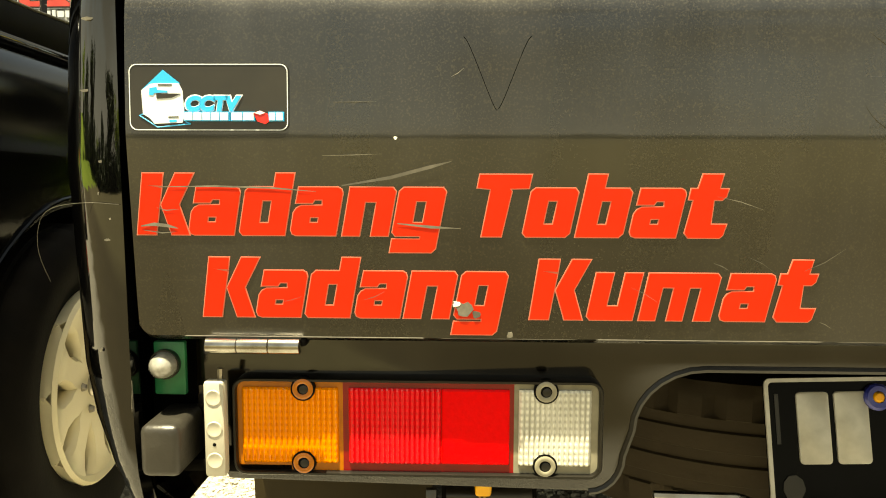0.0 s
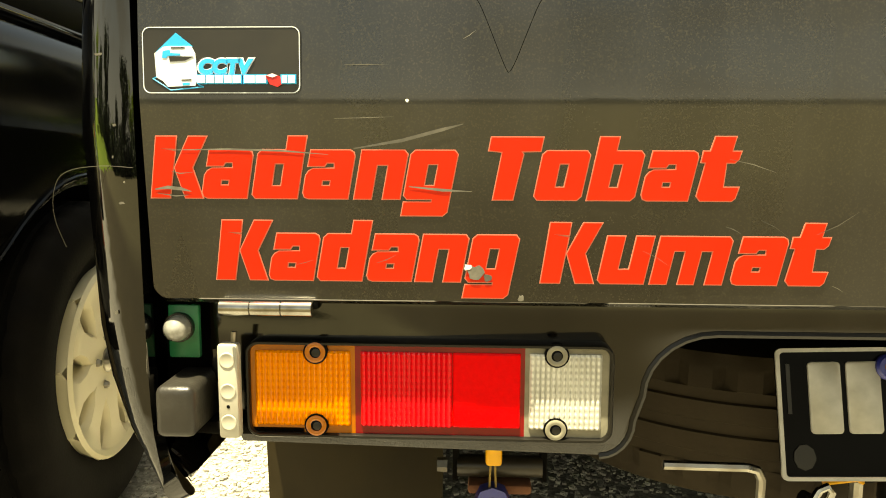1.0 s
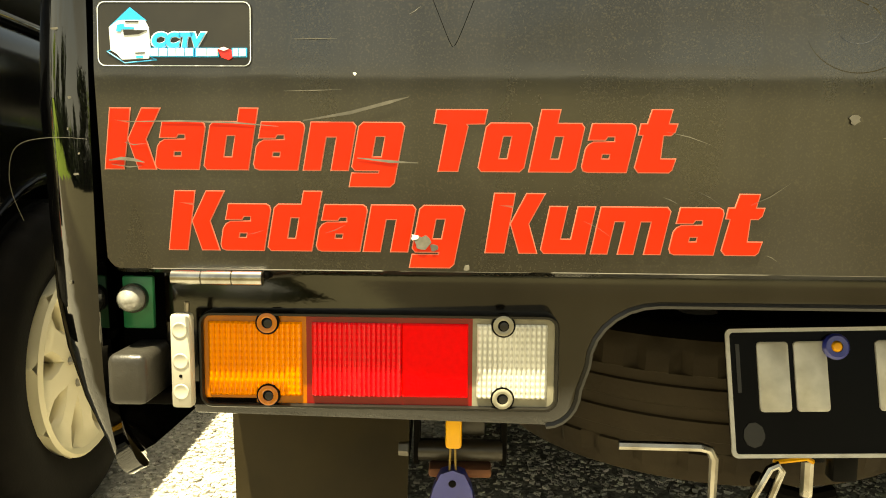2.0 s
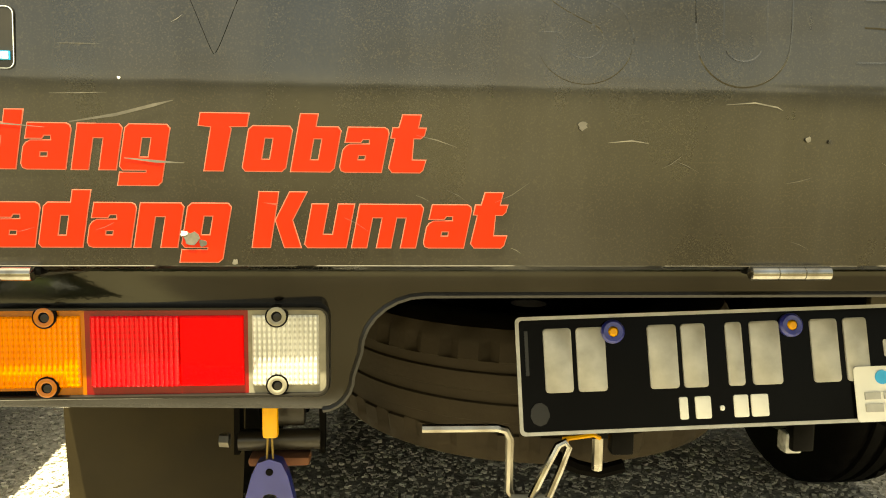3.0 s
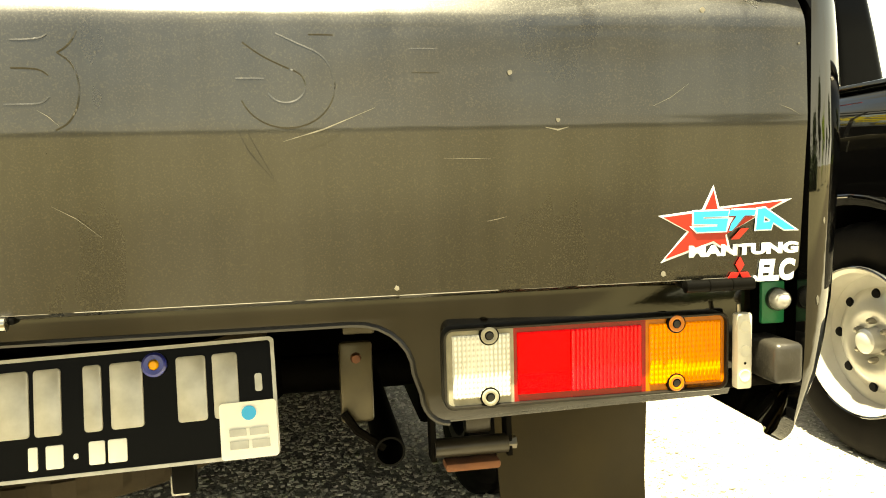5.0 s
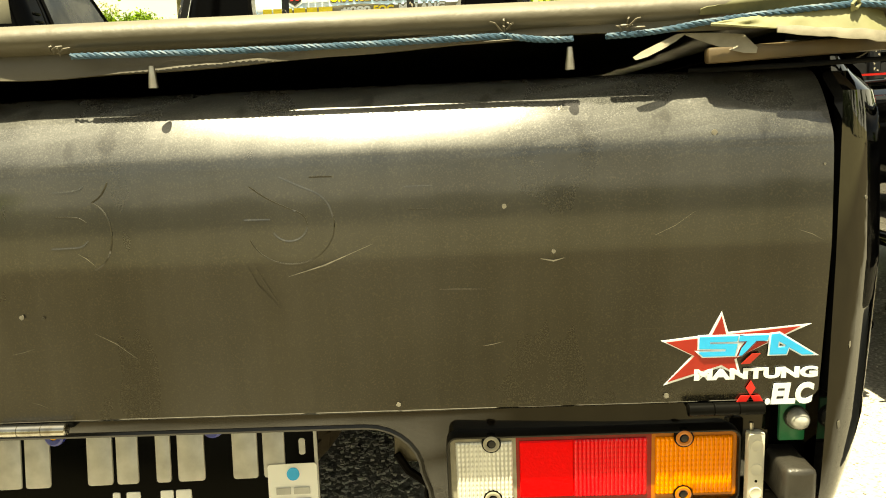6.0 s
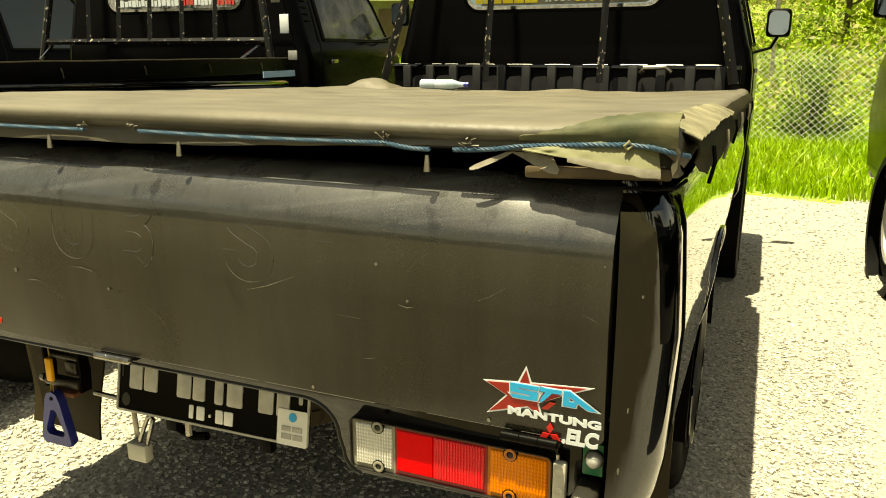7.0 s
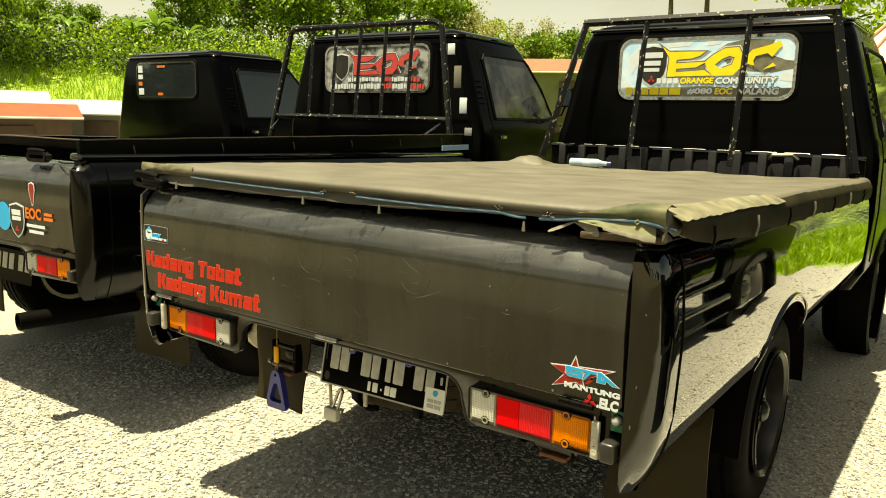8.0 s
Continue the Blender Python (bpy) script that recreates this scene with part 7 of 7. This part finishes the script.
def toward(deg, dist):
    """A place that many degrees left of straight ahead of the trucks."""
    a = radians(deg)
    return 1.3 - math.sin(a) * dist, -1.3 + math.cos(a) * dist


def leaf_cloud(centres, size, flat=0.6):
    n = len(centres)
    d = R.normal(0, 1, (n, 3))
    d /= np.linalg.norm(d, axis=1, keepdims=True)
    e = np.cross(d, R.normal(0, 1, (n, 3)))
    e /= np.linalg.norm(e, axis=1, keepdims=True)
    s = (size * R.uniform(0.6, 1.4, n))[:, None]
    w = s * 0.45
    tip, base = centres + d * s, centres - d * s * 0.6
    v = np.stack([base, centres + e * w, tip, centres - e * w], 1).reshape(-1, 3)
    f = (4 * np.arange(n)[:, None] + np.arange(4)[None])
    return v, f


def tree(m, height, spread, leaf_mat, label, leaves=2600, seed=1, leaf=0.16):
    rg = np.random.default_rng(seed)
    t = thing("tree", m, label, "tree", "hillside trees")
    bm = bmesh.new()
    tube(bm, [(0, 0, -0.3), (0.05 * height * 0.2, 0, height * 0.3), (0.02, 0.1, height * 0.55), (0.1, 0.05, height * 0.85)], [height * 0.028, height * 0.022, height * 0.016, height * 0.005], 8)
    tips = []
    for k in range(9):
        a, h0 = rg.uniform(0, 6.28), height * rg.uniform(0.3, 0.75)
        l = spread * rg.uniform(0.5, 1.0)
        p = Vector((0.03, 0.05, h0))
        q = p + Vector((math.cos(a) * l * 0.5, math.sin(a) * l * 0.5, height * 0.1))
        e = p + Vector((math.cos(a) * l, math.sin(a) * l, height * rg.uniform(0.12, 0.28)))
        tube(bm, [p, q, e], [height * 0.012, height * 0.008, height * 0.003], 6)
        tips += [q, e]
    tips.append(Vector((0.1, 0.05, height * 0.9)))
    part("trunk", bm, BARK, t)
    cl = []
    per = leaves // (len(tips) * 2)
    for p in tips:
        for _ in range(2):
            c = np.array(p) + rg.normal(0, spread * 0.16, 3)
            cl.append(c + rg.normal(0, 1, (per, 3)) * np.array([spread, spread, spread * 0.7]) * rg.uniform(0.1, 0.2))
    v, f = leaf_cloud(np.concatenate(cl), leaf)
    me = bpy.data.meshes.new("crown")
    me.from_pydata(v.tolist(), [], f.tolist())
    mesh_part("crown", me, leaf_mat, t)
    return t


protos = {}


def plant(kind, deg, dist, size=1.0, turn=0.0, sink=0.0):
    x, y = toward(deg, dist)
    m = pose(x, y, rise(x, y) - sink, 0, 0, turn)
    specs = {"dark": (6.0, 2.6, LEAF_A, "tall dark green broadleaf tree on the hillside", 5200, 3, 0.17), "fresh": (4.2, 2.2, LEAF_B, "fresh green bushy tree on the hillside", 4600, 5, 0.14),
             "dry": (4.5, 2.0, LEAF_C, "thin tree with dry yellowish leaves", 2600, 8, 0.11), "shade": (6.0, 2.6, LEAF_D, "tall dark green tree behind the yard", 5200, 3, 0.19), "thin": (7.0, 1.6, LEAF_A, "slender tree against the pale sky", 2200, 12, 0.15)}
    h, s, lm, label, n, seed, lf = specs[kind]
    if kind not in protos:
        protos[kind] = tree(m, h, s, lm, label, n, seed, lf)
        ob = protos[kind]
    else:
        ob = copy_thing(protos[kind], m)
    ob.scale = (size, size, size)


LEFT_WOOD = (('dark', 71, 32, 0.55, 120), ('dark', 68.5, 33, 0.62, 0), ('dark', 65.5, 36, 0.5, 80), ('dark', 63.5, 33, 0.42, 260), ('dark', 61, 35, 0.42, 140), ('dark', 58.5, 36, 0.36, 200), ('thin', 56, 38, 0.5, 0), ('dark', 55, 33, 0.6, 10), ('dark', 53, 36, 0.6, 140), ('dark', 50.5, 34, 0.7, 100), ('dark', 67, 31, 0.45, 30), ('fresh', 58, 32, 0.36, 330), ('dark', 48, 40, 1.0, 300), ('dark', 46, 33, 0.8, 200), ('fresh', 44, 38, 1.3, 30), ('dark', 42, 33, 0.8, 60))
MIDDLE_WOOD = (('fresh', 39, 41, 1.2, 250), ('dark', 37, 36, 0.7, 10), ('dry', 35, 36, 0.85, 0), ('fresh', 33, 42, 0.5, 90), ('dry', 31, 33, 0.62, 70), ('dry', 28.5, 35, 0.6, 160), ('dry', 26, 33, 0.55, 250), ('dry', 33, 31, 0.6, 200), ('dry', 29.8, 30, 0.5, 310), ('dark', 27, 28, 0.45, 0), ('dark', 24, 28, 0.45, 100), ('dark', 30, 27, 0.45, 50), ('fresh', 22, 33, 0.45, 30), ('thin', 20.5, 44, 0.9, 40), ('thin', 18, 44, 0.9, 140), ('fresh', 10, 40, 1.3, 60), ('fresh', 4, 36, 1.2, 160), ('dark', 0, 40, 1.0, 0))
RIGHT_WOOD = (('fresh', -3, 24, 0.8, 0), ('fresh', -8, 22, 0.9, 80), ('fresh', -13, 25, 1.1, 200), ('dry', -6, 30, 1.2, 20), ('fresh', -19, 27, 1.2, 300), ('fresh', 69, 26, 1.0, 0), ('dark', 73, 28, 1.3, 0))
# the two generated rings stand mostly out of view, sized for the paint's reflections
for kind, deg, dist, size, turn in LEFT_WOOD + MIDDLE_WOOD + RIGHT_WOOD + tuple((("shade", "fresh", "shade")[k % 3], 84 + 8.5 * k, 24 + 5 * ((k * 7) % 3), 0.3 if 7 < k < 15 else 0.45 + 0.07 * (k % 4), 50 * k) for k in range(29)) + tuple(("shade", 93 + 4.0 * k, 24 + 2.5 * (k % 3), 0.26 + 0.05 * (k % 3), 70 * k) for k in range(11)):
    plant(kind, deg, dist, size * (0.86 if 21 < deg < 73 else 1.0), turn)


def undergrowth(name, n, mats, deg0, deg1, d0, d1, height, leaf, label):
    """Low tangled plants in clumps over the slope."""
    clumps = n // 60
    cs = []
    for _ in range(clumps):
        dg, ds = R.uniform(deg0, deg1), R.uniform(d0, d1)
        x, y = toward(dg, ds)
        hh = height * R.uniform(0.3, 1.2)
        p = R.normal(0, 1, (60, 3)) * np.array([0.55, 0.55, 0.4]) * hh + np.array([x, y, rise(x, y) + hh * 0.45])
        cs.append(p)
    v, f = leaf_cloud(np.concatenate(cs), leaf)
    idx = np.repeat(R.integers(0, len(mats), clumps), 60).tolist()
    soup(name, v.tolist(), f.tolist(), mats, label, "undergrowth", idx)


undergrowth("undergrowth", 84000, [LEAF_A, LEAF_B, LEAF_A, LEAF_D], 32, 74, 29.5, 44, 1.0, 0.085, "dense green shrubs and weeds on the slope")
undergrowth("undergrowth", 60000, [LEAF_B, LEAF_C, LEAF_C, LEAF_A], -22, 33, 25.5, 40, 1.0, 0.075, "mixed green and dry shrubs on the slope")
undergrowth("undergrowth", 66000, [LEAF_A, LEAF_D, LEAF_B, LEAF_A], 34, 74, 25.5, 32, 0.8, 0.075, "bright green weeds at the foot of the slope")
# out of view: kept low and dark for what the truck paint reflects
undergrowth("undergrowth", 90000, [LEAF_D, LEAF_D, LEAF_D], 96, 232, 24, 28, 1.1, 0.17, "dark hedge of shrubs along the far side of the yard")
undergrowth("undergrowth", 12000, [LEAF_B, GRASS_M], -20, 8, 11, 20, 0.5, 0.07, "low weeds in the meadow")
undergrowth("undergrowth", 36000, [LEAF_B, LEAF_A, LEAF_B, LEAF_C], -22, 14, 13.5, 25, 0.95, 0.065, "fresh green shrubs behind the chain-link fence")


def bush(x, y, h, n, label):
    b = thing("bush", pose(x, y, rise(x, y)), label, "bush", "meadow bushes")
    for k in range(6):
        a = k * 1.05
        part("stem", tubed([(0, 0, -0.05), (0.08 * math.cos(a) * h, 0.08 * math.sin(a) * h, 0.35 * h), (0.24 * math.cos(a) * h, 0.24 * math.sin(a) * h, (0.7 + 0.05 * k) * h)], [0.014, 0.010, 0.004], 6), BARK, b)
    c = []
    for k in range(14):
        u = R.uniform(0.15, 0.95)
        c.append(np.array([R.normal(0, 0.16) * h, R.normal(0, 0.16) * h, u * h]) + R.normal(0, 0.075 * h, (n // 14, 3)))
    v, f = leaf_cloud(np.concatenate(c), 0.035)
    me = bpy.data.meshes.new("foliage")
    me.from_pydata(v.tolist(), [], f.tolist())
    mesh_part("foliage", me, LEAF_A, b)


bush(1.35, 9.75, 1.05, 2600, "dark green bush behind the chain-link fence")
bush(2.45, 10.3, 0.7, 1500, "low green bush behind the chain-link fence")


# ---- banana plants ----
def banana(m, seed):
    rg = random.Random(seed)
    b = thing("banana_plant", m, "banana plant with long arching green leaves", "banana plant", "banana plants on the slope")
    part("stem", tubed([(0, 0, -0.2), (0.03, 0, 0.7), (0.0, 0.03, 1.3)], [0.11, 0.09, 0.06], 8), BANANA, b)
    for k in range(9):
        a, up, l = k * 2.4 + rg.uniform(-0.3, 0.3), rg.uniform(0.5, 1.3), rg.uniform(1.0, 1.6)
        rows = []
        for i in range(11):
            u = i / 10
            p = Vector((math.cos(a) * l * u * 0.8, math.sin(a) * l * u * 0.8, 1.25 + up * u * 1.3 - 1.25 * u * u))
            w = 0.17 * math.sin(math.pi * min(1, u * 0.95 + 0.05)) + 0.004
            q = Vector((-math.sin(a), math.cos(a), 0)) * w
            rows.append([p - q + Vector((0, 0, -w * 0.35)), p, p + q + Vector((0, 0, -w * 0.35))])
        bm = bmesh.new()
        ring_loft(bm, rows, closed=False, cap=False)
        part("leaf", bm, BANANA, b)
    return b


first = None
for i, (deg, dist, s) in enumerate(((67, 29.5, 0.75), (65, 29, 0.6), (62, 30, 0.8), (58, 29.5, 0.8), (56.5, 30, 0.9), (54.5, 30, 0.7), (52, 30, 0.7))):
    x, y = toward(deg, dist)
    m = pose(x, y, rise(x, y) - 0.1, 0, 0, i * 67)
    ob = banana(m, 3) if first is None else copy_thing(first, m)
    first = first or ob
    ob.scale = (s, s, s)


# ---- stalls, roofs, tent, fence ----
def stall(deg, dist, w, d, low, high, roof, wall, turn, label):
    x, y = toward(deg, dist)
    s = thing("stall", pose(x, y, rise(x, y), 0, 0, turn), label, "stall")
    low, high = low - rise(x, y), high - rise(x, y)
    part("wall", boxed((0, 0, low / 2), (w * 0.94, d * 0.9, low)), wall, s)
    bm = bmesh.new()
    ring_loft(bm, [[(-w / 2, -d / 2 - 0.3, low), (-w / 2, 0, high), (-w / 2, d / 2 + 0.3, low)], [(w / 2, -d / 2 - 0.3, low), (w / 2, 0, high), (w / 2, d / 2 + 0.3, low)]], closed=False, cap=False)
    r = part("roof", bm, roof, s)
    md = r.modifiers.new("sheet", 'SOLIDIFY')
    md.thickness = 0.03
    part("eave", tubed([(-w / 2, -d / 2 - 0.3, low), (w / 2, -d / 2 - 0.3, low)], 0.025, 6), WHITE_SHEET, s)
    for k in range(3):
        part("panel", boxed((-w * 0.3 + w * 0.3 * k, -d * 0.45 - 0.02, low * 0.45), (w * 0.13, 0.05, low * 0.8), 0.01), BROWN_PANEL, s)
    return s


stall(71.8, 17, 6.0, 2.0, 1.00, 1.26, ORANGE_TARP, BROWN_PANEL, 66, "low stall with an orange awning and brown boarded walls")
stall(55.6, 19, 5.0, 2.2, 1.07, 1.37, WHITE_SHEET, PLASTER, 58, "low shed with a white sheet roof")
stall(68.8, 21, 4.0, 2.0, 1.26, 1.56, WHITE_SHEET, PLASTER, 66, "shed with a pale sheet roof behind the orange stall")
stall(26.5, 23.5, 7.0, 2.6, 2.46, 2.94, TILE_ROOF, PLASTER, 22, "long low house with a clay tile roof")

tent = thing("tent", pose(*toward(5.1, 17), 0), "pink tent canopy with thin red stripes", "tent")
bm = bmesh.new()
ring_loft(bm, [[(x, y, 2.3) for x, y in rounded(-1.2, 1.2, -1.2, 1.2, 0.1, 3)], [(x, y, 3.5) for x, y in rounded(-0.15, 0.15, -0.15, 0.15, 0.02, 3)]])
part("canopy", bm, PINK_TENT, tent)
for k in range(7):
    a = -1.08 + 0.36 * k
    part("stripe", tubed([(a, -1.21, 2.31), (a * 0.1, -0.16, 3.51)], 0.025, 6), RED_STRIPE, tent)
for sx in (-1, 1):
    for sy in (-1, 1):
        part("pole", tubed([(sx * 1.1, sy * 1.1, 0), (sx * 1.1, sy * 1.1, 2.38)], 0.04, 8), STEEL, tent)

fence = thing("chain_link_fence", pose(0, 0, 0), "sagging chain-link fence along the meadow", "fence")
verts, faces = [], []
x0, x1, yf, top = 0.6, 6.5, 9.2, 1.15
r = 0.0022
for sgn in (-1, 1):
    k = x0 - top
    while k < x1:
        a = Vector((k if sgn > 0 else k + top, yf, 0.1))
        b = Vector((k + top if sgn > 0 else k, yf + 0.02, top + 0.1 * noise.noise((k, 0, 0))))
        d = (b - a).normalized()
        n1 = Vector((d.z, 0, -d.x)) * r
        n2 = Vector((0, r, 0))
        i = len(verts)
        verts += [tuple(a + n1), tuple(a - n1 + n2), tuple(a - n2), tuple(b + n1), tuple(b - n1 + n2), tuple(b - n2)]
        faces += [(i, i + 1, i + 4, i + 3), (i + 1, i + 2, i + 5, i + 4), (i + 2, i, i + 3, i + 5)]
        k += 0.085
me = bpy.data.meshes.new("wire_mesh")
me.from_pydata(verts, [], faces)
mesh_part("wire_mesh", me, WIRE_M, fence)
for k in range(4):
    part("post", tubed([(x0 + 1.9 * k, yf + 0.03, 0), (x0 + 1.9 * k, yf + 0.03, top + 0.05)], 0.03, 8), STEEL, fence)
